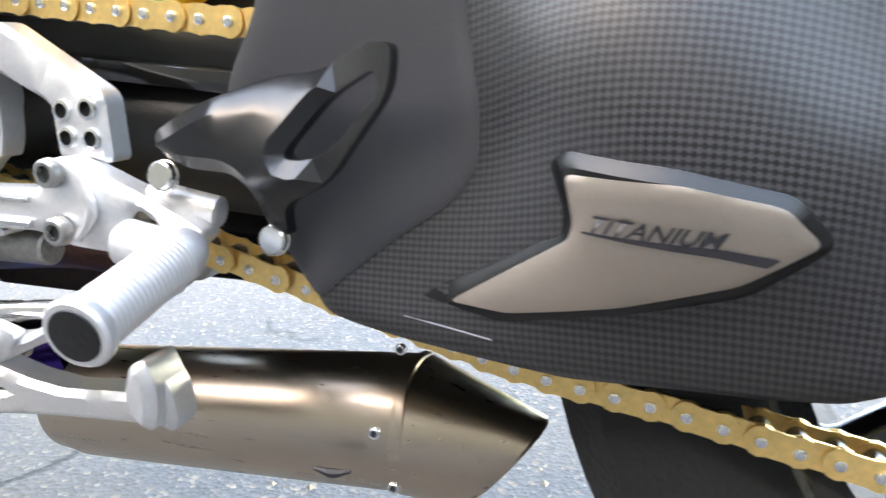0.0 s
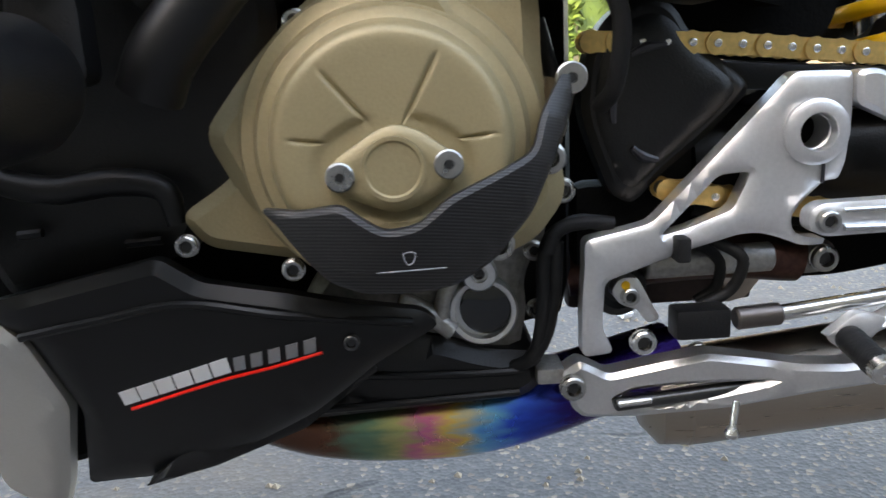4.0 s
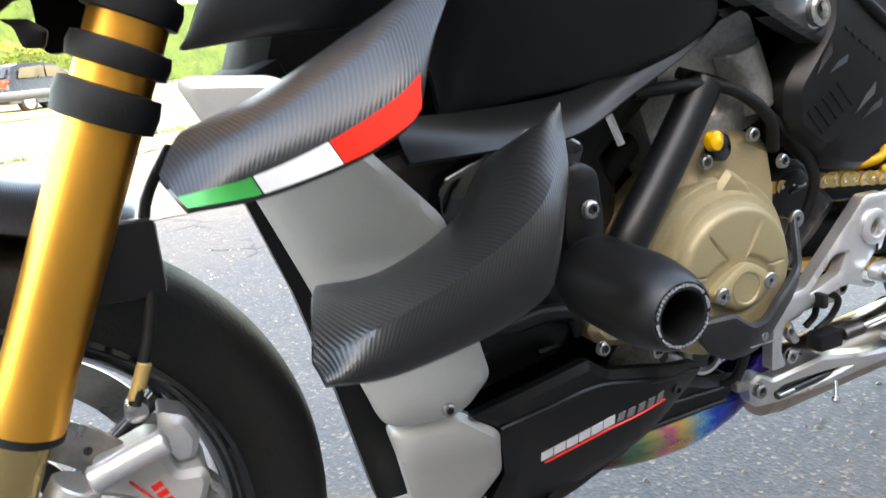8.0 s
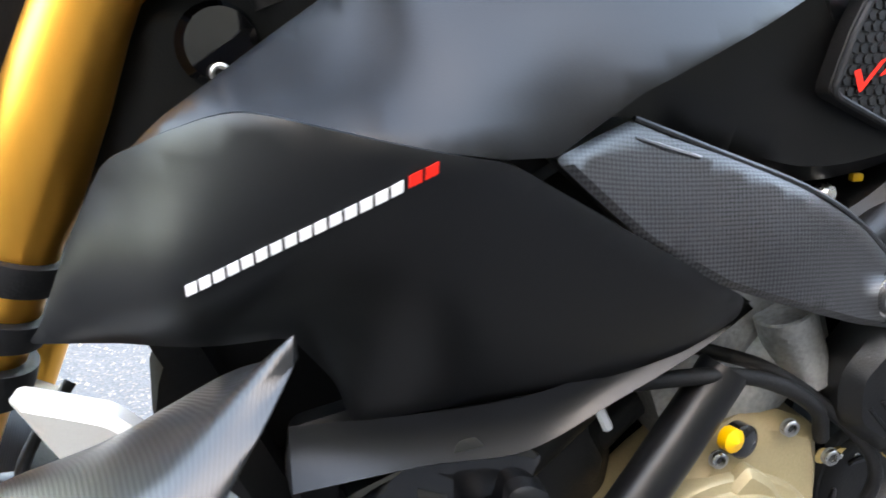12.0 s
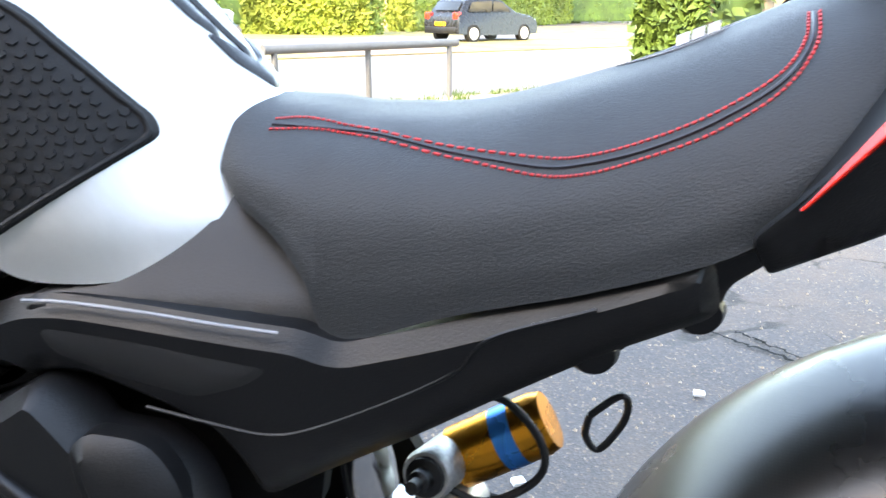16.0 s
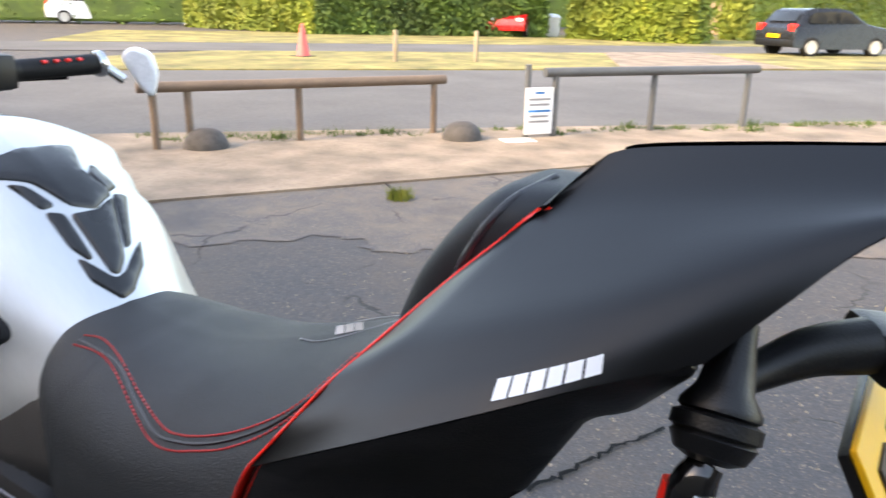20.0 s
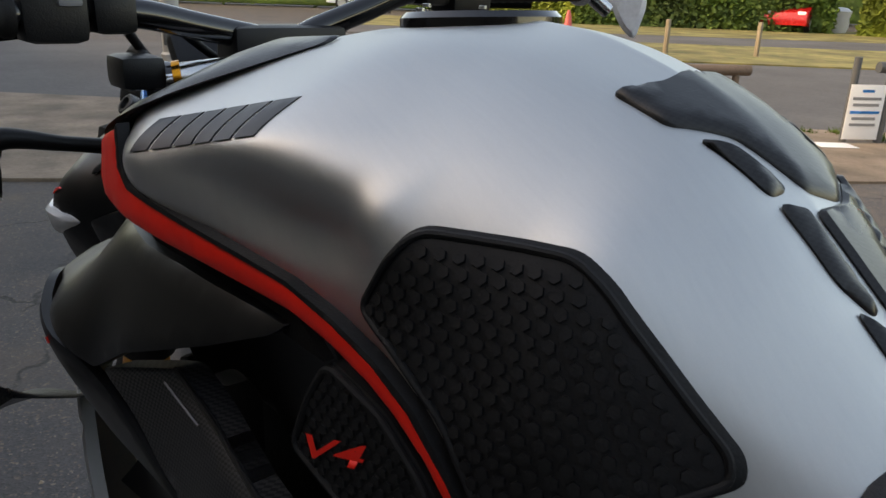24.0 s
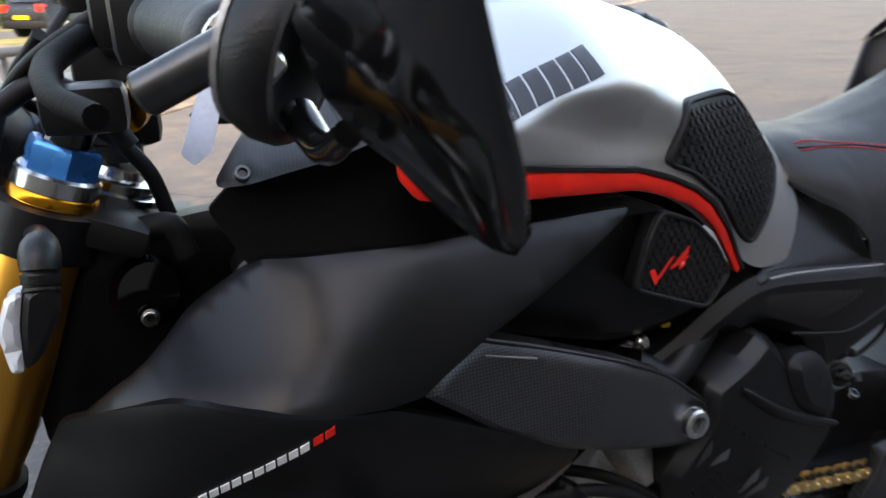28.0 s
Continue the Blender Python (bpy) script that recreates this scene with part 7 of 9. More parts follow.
fork_leg(1)
fork_leg(-1)
part("lower_clamp", box((-0.715, 0, 0.715), (0.05, 0.16, 0.05), 0.02, Euler((0, radians(24), 0)).to_matrix()), PLASTIC, bike, "black lower fork clamp")

AX = Vector((-0.890, 0, 0.320))
wheel = new("front_wheel")
wheel.parent = bike
tagged(wheel, "black front wheel with a worn sports tyre")
tp2 = [(0.222, -0.046), (0.245, -0.058), (0.268, -0.060), (0.284, -0.050), (0.295, -0.028), (0.300, 0.0)]
tyre_prof = [(r, d) for r, d in tp2] + [(r, -d) for r, d in tp2[-2::-1]]
part("tyre", lathe(AX, (0, 1, 0), tyre_prof + [(0.216, 0.040), (0.216, -0.040), tyre_prof[0]], 96), TYRE, wheel, "black sports tyre")
part("rim", lathe(AX, (0, 1, 0), [(0.224, -0.048), (0.220, -0.050), (0.212, -0.046), (0.200, -0.030), (0.196, 0), (0.200, 0.030), (0.212, 0.046), (0.224, 0.048), (0.216, 0.03), (0.214, 0), (0.216, -0.03), (0.224, -0.048)], 80), GLOSS, wheel, "gloss black rim")
for k in range(5):
    for s in (-0.13, 0.13):
        a = 2 * math.pi * k / 5 + 0.5
        part("spoke", tube([AX + Vector((0.03 * math.cos(a), 0, 0.03 * math.sin(a))), AX + Vector((0.11 * math.cos(a + s * 0.6), 0, 0.11 * math.sin(a + s * 0.6))), AX + Vector((0.200 * math.cos(a + s), 0, 0.200 * math.sin(a + s)))], [0.014, 0.010, 0.009], 10), GLOSS, wheel)
part("hub", lathe(AX - Vector((0, 0.06, 0)), (0, 1, 0), [(0.03, 0), (0.038, 0.01), (0.03, 0.03), (0.03, 0.09), (0.038, 0.11), (0.03, 0.12)], 30), GLOSS, wheel)
for s in (-1, 1):
    d = part("brake_disc", lathe(AX + Vector((0, s * 0.072, 0)), (0, 1, 0), [(0.165, -0.002), (0.165, 0.002), (0.130, 0.002), (0.130, -0.002), (0.165, -0.002)], 72), mat("brake_steel", (0.38, 0.36, 0.34), 0.32, 1.0, 0.15, 30), wheel, "drilled steel brake disc")
    if s < 0:
        for k in range(30):
            a = 2 * math.pi * k / 30
            rr = 0.139 + 0.008 * (k % 3)
            part("disc_hole", lathe(AX + Vector((rr * math.cos(a), -0.0745, rr * math.sin(a))), (0, -1, 0), [(0.0036, 0), (0.0036, 0.0006)], 10), PRINT, d)
    part("disc_carrier", lathe(AX + Vector((0, s * 0.068, 0)), (0, 1, 0), [(0.066, -0.003), (0.066, 0.003), (0.04, 0.004), (0.04, -0.004), (0.066, -0.003)], 40), DARKBOLT, d)
cal = part("brake_caliper", shell([(-0.789, 0.424), (-0.768, 0.427), (-0.747, 0.434), (-0.734, 0.429), (-0.729, 0.409), (-0.708, 0.407), (-0.704, 0.396), (-0.712, 0.375), (-0.714, 0.349), (-0.737, 0.341), (-0.745, 0.348), (-0.752, 0.377), (-0.755, 0.386), (-0.766, 0.396), (-0.792, 0.410)], -0.115, 0.05, corner=0.006, step=0.010, soft=0.006, drop=0.006), GREY, bike, "grey radial brake caliper")
part("caliper_bridge", shell([(-0.735, 0.457), (-0.714, 0.447), (-0.706, 0.428), (-0.712, 0.408), (-0.729, 0.407), (-0.738, 0.422)], -0.100, 0.03, corner=0.006, step=0.012, soft=0.006, drop=0.006), SILVER, cal, "silver caliper bridge")
part("caliper_lug", shell([(-0.707, 0.391), (-0.695, 0.375), (-0.692, 0.353), (-0.709, 0.339), (-0.718, 0.342)], -0.100, 0.02, corner=0.006, step=0.012, soft=0.005, drop=0.005), RAW, cal, "dark alloy caliper lug")
part("caliper_arm", rod((-0.789, -0.125, 0.428), (-0.732, -0.125, 0.445), 0.0105), SILVER, cal, "round silver fork bottom arm")
bars(cal, "caliper_letter", (-0.750, 0.405), (-0.732, 0.359), 0.0085, -0.115, 6, RED, 0.0, 0.35, 0.0008, "red printed letter block")
for q in ([(-0.764, -0.117, 0.415), (-0.749, -0.117, 0.394)], [(-0.742, -0.117, 0.372), (-0.740, -0.117, 0.349)]):
    part("caliper_line", tube(q, 0.0011, 6), RED, cal, "red printed line")
bolt(cal, (-0.739, -0.118, 0.440), 0.0085)
bolt(cal, (-0.707, -0.112, 0.352), 0.0085)
bolt(cal, (-0.769, -0.118, 0.392), 0.0085)
part("caliper_foot", rod((-0.80, -0.105, 0.42), (-0.86, -0.11, 0.33), 0.02), SILVER, bike, "silver fork foot")
part("brake_banjo", lathe((-0.749, -0.105, 0.468), (0, -1, 0), [(0.009, -0.01), (0.009, 0.008), (0.006, 0.010)], 12), BOLT, bike, "banjo bolt with a yellow mark")
part("brake_hose", tube([(-0.749, -0.115, 0.475), (-0.731, -0.110, 0.524), (-0.721, -0.105, 0.566), (-0.718, -0.100, 0.609), (-0.710, -0.080, 0.631), (-0.688, -0.060, 0.661)], 0.0045, 10), RUBBER, bike, "black braided brake hose")
part("hose_end", rod((-0.749, -0.113, 0.478), (-0.736, -0.112, 0.507), 0.0055), GOLDCHAIN, bike, "brass hose end")
fender = []
for i in range(26):
    a = radians(60 + 62 * i / 25)
    for k in range(15):
        u = -1 + 2 * k / 14
        r = 0.340 - 0.034 * abs(u) ** 2.5
        fender.append((AX.x + r * math.cos(a), 0.082 * u, AX.z + r * math.sin(a)))
Fs = [(i * 15 + k, (i + 1) * 15 + k, (i + 1) * 15 + k + 1, i * 15 + k + 1) for i in range(25) for k in range(14)]
nf = len(fender)
fender += [(x, y * 0.96, z - 0.003) for x, y, z in fender]
Fs += [tuple(i + nf for i in f[::-1]) for f in Fs]
part("front_mudguard", (fender, Fs), CARBON, bike, "lacquered carbon front mudguard")
part("mudguard_stay", box((-0.735, -0.10, 0.585), (0.05, 0.02, 0.06), 0.006), PLASTIC, bike, "black mudguard stay")

# headlight fairing
NOSE = surface([(-0.704, 0.893, -0.120), (-0.769, 0.839, -0.160), (-0.789, 0.885, -0.165), (-0.765, 0.776, -0.120), (-0.804, 0.748, -0.120), (-0.836, 0.755, -0.140), (-0.812, 0.843, -0.180), (-0.728, 0.806, -0.100), (-0.734, 0.968, -0.055), (-0.815, 0.960, -0.070), (-0.876, 0.904, -0.110), (-0.755, 0.920, -0.110)])
nose = part("headlight_fairing", shell([(-0.679, 0.931), (-0.700, 0.892), (-0.709, 0.869), (-0.707, 0.848), (-0.727, 0.822), (-0.756, 0.789), (-0.763, 0.779), (-0.798, 0.754), (-0.824, 0.753), (-0.854, 0.757), (-0.901, 0.795), (-0.876, 0.904), (-0.820, 0.965), (-0.734, 0.970)], NOSE, 0.008, corner=0.012, step=0.02, soft=0.010, drop=0.008), SATIN, bike, "satin black headlight fairing")
part("running_light", shell([(-0.845, 0.853), (-0.812, 0.853), (-0.776, 0.847), (-0.768, 0.840), (-0.779, 0.833), (-0.817, 0.816), (-0.829, 0.811), (-0.852, 0.821)], moved(NOSE, -0.006), 0.010, corner=0.006, step=0.014, soft=0.005, drop=0.004), LENS, nose, "white running light lens")
part("nose_panel", shell([(-0.707, 0.847), (-0.709, 0.865), (-0.751, 0.845), (-0.762, 0.803), (-0.763, 0.777), (-0.749, 0.790), (-0.727, 0.820)], moved(NOSE, -0.010), 0.008, corner=0.006, step=0.016, soft=0.004, drop=0.003), GLOSS, nose)
part("nose_slot", shell([(-0.765, 0.902), (-0.758, 0.914), (-0.749, 0.915), (-0.752, 0.901), (-0.760, 0.894)], moved(NOSE, -0.004), 0.004, corner=0.006, step=0.014, soft=0.002, drop=0.001), INNER, nose)
part("red_mark", shell([(-0.810, 0.866), (-0.808, 0.873), (-0.796, 0.877), (-0.791, 0.876), (-0.803, 0.871)], moved(NOSE, -0.0015), 0.002, corner=0.001, step=0.014, soft=0), RED, nose)
part("nose_core", box((-0.84, 0, 0.86), (0.16, 0.22, 0.16), 0.05), INNER, bike, "dark headlight core")
part("radiator_tank", shell([(-0.633, 0.802), (-0.616, 0.862), (-0.595, 0.914), (-0.558, 0.924), (-0.522, 0.927), (-0.507, 0.902), (-0.525, 0.884), (-0.553, 0.849), (-0.589, 0.819)], -0.06, 0.05, corner=0.02, step=0.03, soft=0.015, drop=0.012), PLASTIC, bike, "black tank behind the fork leg")
part("wiring", join(*[tube([(-0.676, -0.060, 0.925), (-0.70 + 0.006 * k, -0.07, 0.93 - 0.02 * k), (-0.698, -0.080, 0.861), (-0.711, -0.080, 0.818)], 0.004, 8) for k in range(4)]), RUBBER, bike, "bundle of black wires")
part("bracket_tab", shell([(-0.784, 0.763), (-0.766, 0.762), (-0.755, 0.754), (-0.759, 0.742), (-0.773, 0.743), (-0.776, 0.757)], -0.10, 0.008, corner=0.003, step=0.02), PLASTIC, bike, "black bracket tab")

# steering head: top clamp, damper, key, bars, mirrors
part("top_clamp", box((-0.590, 0, 0.945), (0.075, 0.27, 0.022), 0.008, Euler((0, radians(24), 0)).to_matrix()), PLASTIC, bike, "black top fork clamp")
part("steering_nut", lathe((-0.575, -0.045, 0.957), (0.4, 0, 1), [(0.03, 0), (0.03, 0.006), (0.024, 0.008), (0.020, 0.008), (0.018, 0.014), (0, 0.014)], 32), STEEL, bike, "silver steering stem nut")
part("clamp_ring", lathe((-0.575, -0.045, 0.950), (0.4, 0, 1), [(0.038, 0), (0.038, 0.005), (0.033, 0.006)], 40), STEEL, bike)
da, db = Vector((-0.521, -0.022, 1.034)), Vector((-0.557, -0.108, 1.021))
damper = part("steering_damper", lathe(db, da - db, [(0.0075, 0), (0.0145, 0.001), (0.0145, 0.02), (0.014, 0.022), (0.014, (da - db).length - 0.03), (0.010, (da - db).length - 0.02), (0.008, (da - db).length)], 28), STEEL, bike, "silver steering damper")
part("damper_collar", lathe(db - (da - db).normalized() * 0.006, da - db, [(0.009, 0), (0.0165, 0.001), (0.0165, 0.008), (0.009, 0.009)], 28), AMBER, damper, "amber anodised collar")
part("damper_rod", rod(db - (da - db).normalized() * 0.024, db, 0.0055), STEEL, damper)
part("damper_eye", lathe(da, (0, -0.3, 1), [(0.009, -0.01), (0.010, 0), (0.009, 0.010), (0.005, 0.012)], 20), STEEL, damper)
KEY = Vector((-0.483, -0.021, 1.038))
key = part("ignition_key", lathe(KEY, (0.3, -1, 0.1), [(0.020, -0.006), (0.022, -0.004), (0.022, 0.004), (0.020, 0.006)], 24), GLOSS, bike, "black ignition key head")
part("key_barrel", lathe(KEY - Vector((0, 0, 0.045)), (0, 0, 1), [(0.018, 0), (0.018, 0.012), (0.008, 0.014), (0.006, 0.03)], 20), PLASTIC, bike)
part("key_ring", tube([KEY + Vector((-0.012, -0.006, 0.012)), KEY + Vector((-0.03, -0.015, 0.006)), KEY + Vector((-0.035, -0.02, -0.012))], 0.001, 6), STEEL, bike)
part("key_tag", shell([(-0.501, 1.036), (-0.492, 1.040), (-0.486, 1.028), (-0.504, 0.984), (-0.518, 0.976), (-0.526, 0.984)], surface([(-0.496, 1.039, -0.055), (-0.518, 0.980, -0.101), (-0.500, 0.990, -0.092)]), 0.001, corner=0.002, step=0.02, soft=0), mat("paper_tag", (0.62, 0.62, 0.66), 0.6), bike, "pale paper key tag")
def bar_pt(y):
    u = abs(y)
    if y > 0:
        return Vector((-0.560 + 0.17 * max(0, u - 0.05), 0.925 * y, 1.050 + 0.050 * min(1, u / 0.16) + 0.035 * y))
    return Vector((-0.560 + 0.17 * max(0, u - 0.05), y, 1.050 + 0.036 * min(1, u / 0.16) + 0.035 * y))


part("handlebar", tube([bar_pt(y) for y in (-0.37, -0.30, -0.22, -0.15, -0.09, -0.04, 0, 0.04, 0.09, 0.15, 0.22, 0.30, 0.37)], 0.0125, 16, 90), GLOSS, bike, "black tapered handlebar")
part("bar_clamp", box((-0.565, 0, 1.045), (0.05, 0.12, 0.045), 0.008), PLASTIC, bike, "black handlebar clamp")
for s in (-1, 1):
    a, b = bar_pt(s * 0.245), bar_pt(s * 0.375)
    gr = part("grip", lathe(a, b - a, [(0.0175, 0), (0.0175, 0.006), (0.0162, 0.008)] + [(0.0162 + 0.0008 * (k % 2), 0.010 + 0.006 * k) for k in range(18)] + [(0.0165, 0.128), (0.015, 0.130)], 24), RUBBER, bike, "black rubber handlebar grip")
    if s > 0:
        for k in range(4):
            c = a.lerp(b, 0.35 + 0.15 * k)
            part("grip_mark", box(c + Vector((0.013, 0.0, 0.0105)), (0.006, 0.012, 0.004), 0.001, Euler((0, radians(45), radians(30))).to_matrix()), RED, gr, "red mark")
    part("bar_end", lathe(b, b - a, [(0.0155, 0), (0.0155, 0.004), (0.013, 0.006), (0.013, 0.018), (0.010, 0.02)], 24), GLOSS, gr)
    sw2 = part("switch_block", box(bar_pt(s * 0.215), (0.048, 0.055, 0.055) if s > 0 else (0.042, 0.05, 0.045), 0.010), PLASTIC, bike, "black switch block")
    part("switch", box(bar_pt(s * 0.205) + Vector((0.020, -0.012 if s > 0 else 0, 0.022 if s > 0 else 0.012)), (0.014, 0.018, 0.014), 0.003), RED if s > 0 else PALEPRINT, sw2)
    part("lever_perch", box(bar_pt(s * 0.17), (0.05, 0.035, 0.035), 0.008), PLASTIC, bike, "black lever clamp")
    lv = part("hand_lever", tube([bar_pt(s * 0.17) + Vector((-0.03, 0, -0.01)), bar_pt(s * 0.24) + Vector((-0.055, 0, -0.016)), bar_pt(s * 0.31) + Vector((-0.06, 0, -0.020)), bar_pt(s * 0.36) + Vector((-0.050, 0, -0.022))], [0.008, 0.007, 0.0055, 0.005], 10), INNER, bike, "black hand lever")
part("reservoir_cup", lathe((-0.590, 0.128, 1.098), (-0.1, 0, 1), [(0.015, -0.02), (0.017, 0), (0.017, 0.030), (0.015, 0.034), (0, 0.034)], 20), PLASTIC, bike, "small black fluid reservoir")
part("bar_stalk", tube([(-0.560, 0.165, 1.105), (-0.566, 0.140, 1.125), (-0.568, 0.120, 1.130), (-0.568, 0.110, 1.145)], 0.004, 8), PLASTIC, bike, "thin black accessory stalk on the bar")
part("stalk_box", box((-0.568, 0.112, 1.152), (0.022, 0.030, 0.018), 0.004), PLASTIC, bike, "small black box on the bar stalk")
part("dash", box((-0.660, 0, 1.02), (0.02, 0.15, 0.08), 0.01, Euler((0, radians(-35), 0)).to_matrix()), PLASTIC, bike, "black instrument panel")
for pts in ([(-0.60, -0.10, 1.07), (-0.63, -0.04, 1.03), (-0.60, 0.02, 0.99)], [(-0.59, -0.14, 1.06), (-0.60, -0.10, 1.00), (-0.64, -0.07, 0.93)], [(-0.60, 0.12, 1.08), (-0.64, 0.06, 1.02), (-0.62, 0.0, 0.96)], [(-0.55, -0.17, 1.09), (-0.62, -0.12, 1.04), (-0.66, -0.07, 0.95)]):
    part("cable", tube(pts, 0.0045, 10), RUBBER, bike, "black control cable")
# bar-end mirrors
ring_at = Vector((-0.496, -0.418, 1.074))
mir = part("mirror_clamp", lathe(ring_at, (0.75, -0.5, -0.25), [(0.0215, -0.010), (0.0265, -0.009), (0.0285, -0.004), (0.0285, 0.003), (0.0270, 0.006), (0.0235, 0.006), (0.0225, 0.002), (0.0222, -0.006), (0, -0.006)], 40), PLASTIC, bike, "black bar-end clamp ring")
part("mirror_knuckle", rod(ring_at + Vector((-0.004, 0.0, 0.0)), ring_at + Vector((-0.016, -0.004, -0.010)), 0.0055), STEEL, mir)
part("clamp_face", lathe(ring_at - Vector((0.75, -0.5, -0.25)).normalized() * 0.0105, (-0.75, 0.5, 0.25), [(0.0255, 0), (0.0255, 0.002), (0.0170, 0.002), (0.0165, 0)], 36), RAW, mir, "silver back face of the clamp ring")
part("mirror_knuckle", rod(ring_at + Vector((-0.012, 0.012, 0.004)), ring_at + Vector((-0.045, 0.02, -0.012)), 0.0075), DARKBOLT, mir)
V, Fs = [], []
MN = Vector((0.847, 0.300, 0.438))
plate_edge = [Vector(p) for p in ((-0.502, -0.486, 1.097), (-0.492, -0.519, 1.102), (-0.483, -0.531, 1.092), (-0.475, -0.524, 1.071), (-0.467, -0.517, 1.052), (-0.462, -0.510, 1.036), (-0.461, -0.502, 1.029), (-0.463, -0.493, 1.028), (-0.471, -0.483, 1.035), (-0.481, -0.473, 1.048), (-0.489, -0.461, 1.055), (-0.496, -0.456, 1.066), (-0.503, -0.462, 1.085))]
mid_p = sum(plate_edge, Vector()) / len(plate_edge)
for q, d in ((0.93, 0.0), (1.0, 0.0012), (1.0, 0.0030), (0.90, 0.0058)):
    V += [tuple(mid_p + (p - mid_p) * q + MN * d) for p in plate_edge]
n = len(plate_edge)
for r in range(3):
    Fs += [(r * n + k, r * n + (k + 1) % n, (r + 1) * n + (k + 1) % n, (r + 1) * n + k) for k in range(n)]
Fs += [tuple(range(n))[::-1], tuple(3 * n + k for k in range(n))]
part("mirror_head", (V, Fs), GLOSS, mir, "black bar-end mirror head")
part("mirror_arm", tube([ring_at + Vector((0.0, -0.004, -0.018)), ring_at + Vector((0.004, -0.022, -0.026)), Vector((-0.490, -0.462, 1.056))], [0.006, 0.005, 0.004], 12), GLOSS, mir)
e = bar_pt(0.39)
mir = part("mirror_clamp", lathe(e, (0, 1, 0), [(0.008, -0.012), (0.019, -0.010), (0.022, -0.004), (0.022, 0.002), (0.016, 0.006), (0.008, 0.008)], 28), STEEL, bike, "silver bar-end clamp ring")
part("mirror_knuckle", rod(e, e + Vector((0.020, 0.030, -0.028)), 0.009), STEEL, mir)
V, Fs = shell([(-0.028, 0.028), (-0.008, 0.045), (0.024, 0.035), (0.034, 0.0), (0.022, -0.045), (0.004, -0.030)], 0, 0.012, corner=0.012, step=0.012, soft=0.006, drop=0.005)
M = Matrix.Translation(e + Vector((0.01, 0.062, -0.018))) @ Euler((0, 0, radians(38))).to_matrix().to_4x4()
part("mirror_head", ([tuple(M @ Vector(v)) for v in V], Fs), mat("mirror_white", (0.8, 0.82, 0.85), 0.25), mir, "white bar-end mirror head")

fi = part("front_indicator", tube([(-0.620, -0.140, 0.950), (-0.608, -0.200, 0.962), (-0.602, -0.252, 0.972), (-0.603, -0.264, 0.955)], [0.008, 0.007, 0.010, 0.009], 14, 30), PLASTIC, bike, "black front indicator with a clear lens")
part("indicator_body", shell([(-0.597, 0.962), (-0.596, 0.944), (-0.608, 0.923), (-0.617, 0.916), (-0.615, 0.939), (-0.610, 0.958)], -0.270, 0.011, corner=0.004, step=0.008, soft=0.003, drop=0.003), PLASTIC, fi)
part("indicator_lens", shell([(-0.611, 0.958), (-0.616, 0.939), (-0.618, 0.915), (-0.624, 0.915), (-0.626, 0.939), (-0.619, 0.956)], -0.268, 0.010, corner=0.003, step=0.008, soft=0.0025, drop=0.0025), LENS, fi, "clear indicator lens")

# rear: shock, hugger, wheel, indicator, number plate
can = (0.188, -0.020, 0.658), (0.259, -0.020, 0.699)
c0, c1 = Vector(can[0]), Vector(can[1])
cn = part("shock_reservoir", lathe(c0, c1 - c0, [(0.022, 0), (0.0245, 0.003), (0.0245, (c1 - c0).length * 0.9), (0.022, (c1 - c0).length)], 32), AMBER, bike, "amber anodised shock reservoir")
part("reservoir_label", lathe(c0.lerp(c1, 0.50), c1 - c0, [(0.0249, 0), (0.0249, 0.016)], 32), BLUE, cn, "blue band with unreadable print")
for p in ((0.176, -0.055, 0.668), (0.186, -0.055, 0.630)):
    vb = part("valve_body", lathe(p, (-0.25, -1, 0.25), [(0.016, -0.05), (0.0195, -0.045), (0.0195, 0.010), (0.0175, 0.013), (0.0150, 0.013)], 24), RAW, bike, "grey alloy valve body")
    part("valve_plug", lathe(Vector(p) + Vector((-0.003, -0.012, 0.003)), (-0.25, -1, 0.25), [(0.0150, 0), (0.0145, 0.004), (0.009, 0.006), (0.008, 0.014), (0.005, 0.016), (0.005, 0.026), (0, 0.027)], 18), PLASTIC, vb, "black rubber plug")
part("shock_cable", tube([(0.189, -0.060, 0.733), (0.226, -0.060, 0.734), (0.254, -0.060, 0.702), (0.252, -0.060, 0.673), (0.216, -0.060, 0.650), (0.181, -0.060, 0.661)], 0.003, 8), RUBBER, bike, "black cable loop")
s0, s1 = Vector((0.120, -0.030, 0.650)), Vector((0.152, -0.025, 0.425))
sd = (s1 - s0).normalized()
shock = part("shock_body", lathe(s0, sd, [(0.012, -0.03), (0.020, -0.026), (0.022, 0.0), (0.022, 0.018), (0.018, 0.022), (0.018, 0.034), (0.030, 0.036), (0.032, 0.050), (0.030, 0.056), (0.018, 0.058), (0.016, 0.22)], 28), STEEL, bike, "bright shock absorber body")
part("preload_ring", lathe(s0 + sd * 0.040, sd, [(0.030, 0), (0.033, 0.001)] + [(0.033 - 0.0012 * (k % 2), 0.003 + 0.003 * k) for k in range(5)] + [(0.030, 0.019)], 24), RAW, shock, "notched grey preload ring")
hel = []
u, v, w = frame_of(s1 - s0)
for k in range(110):
    a = 2 * math.pi * k / 27
    hel.append(s0 + sd * (0.062 + 0.105 * k / 110) + u * (0.033 * math.cos(a)) + v * (0.033 * math.sin(a)))
part("shock_spring", tube(hel, 0.0062, 10, 300), YELLOW, bike, "yellow coil spring")
hug = []
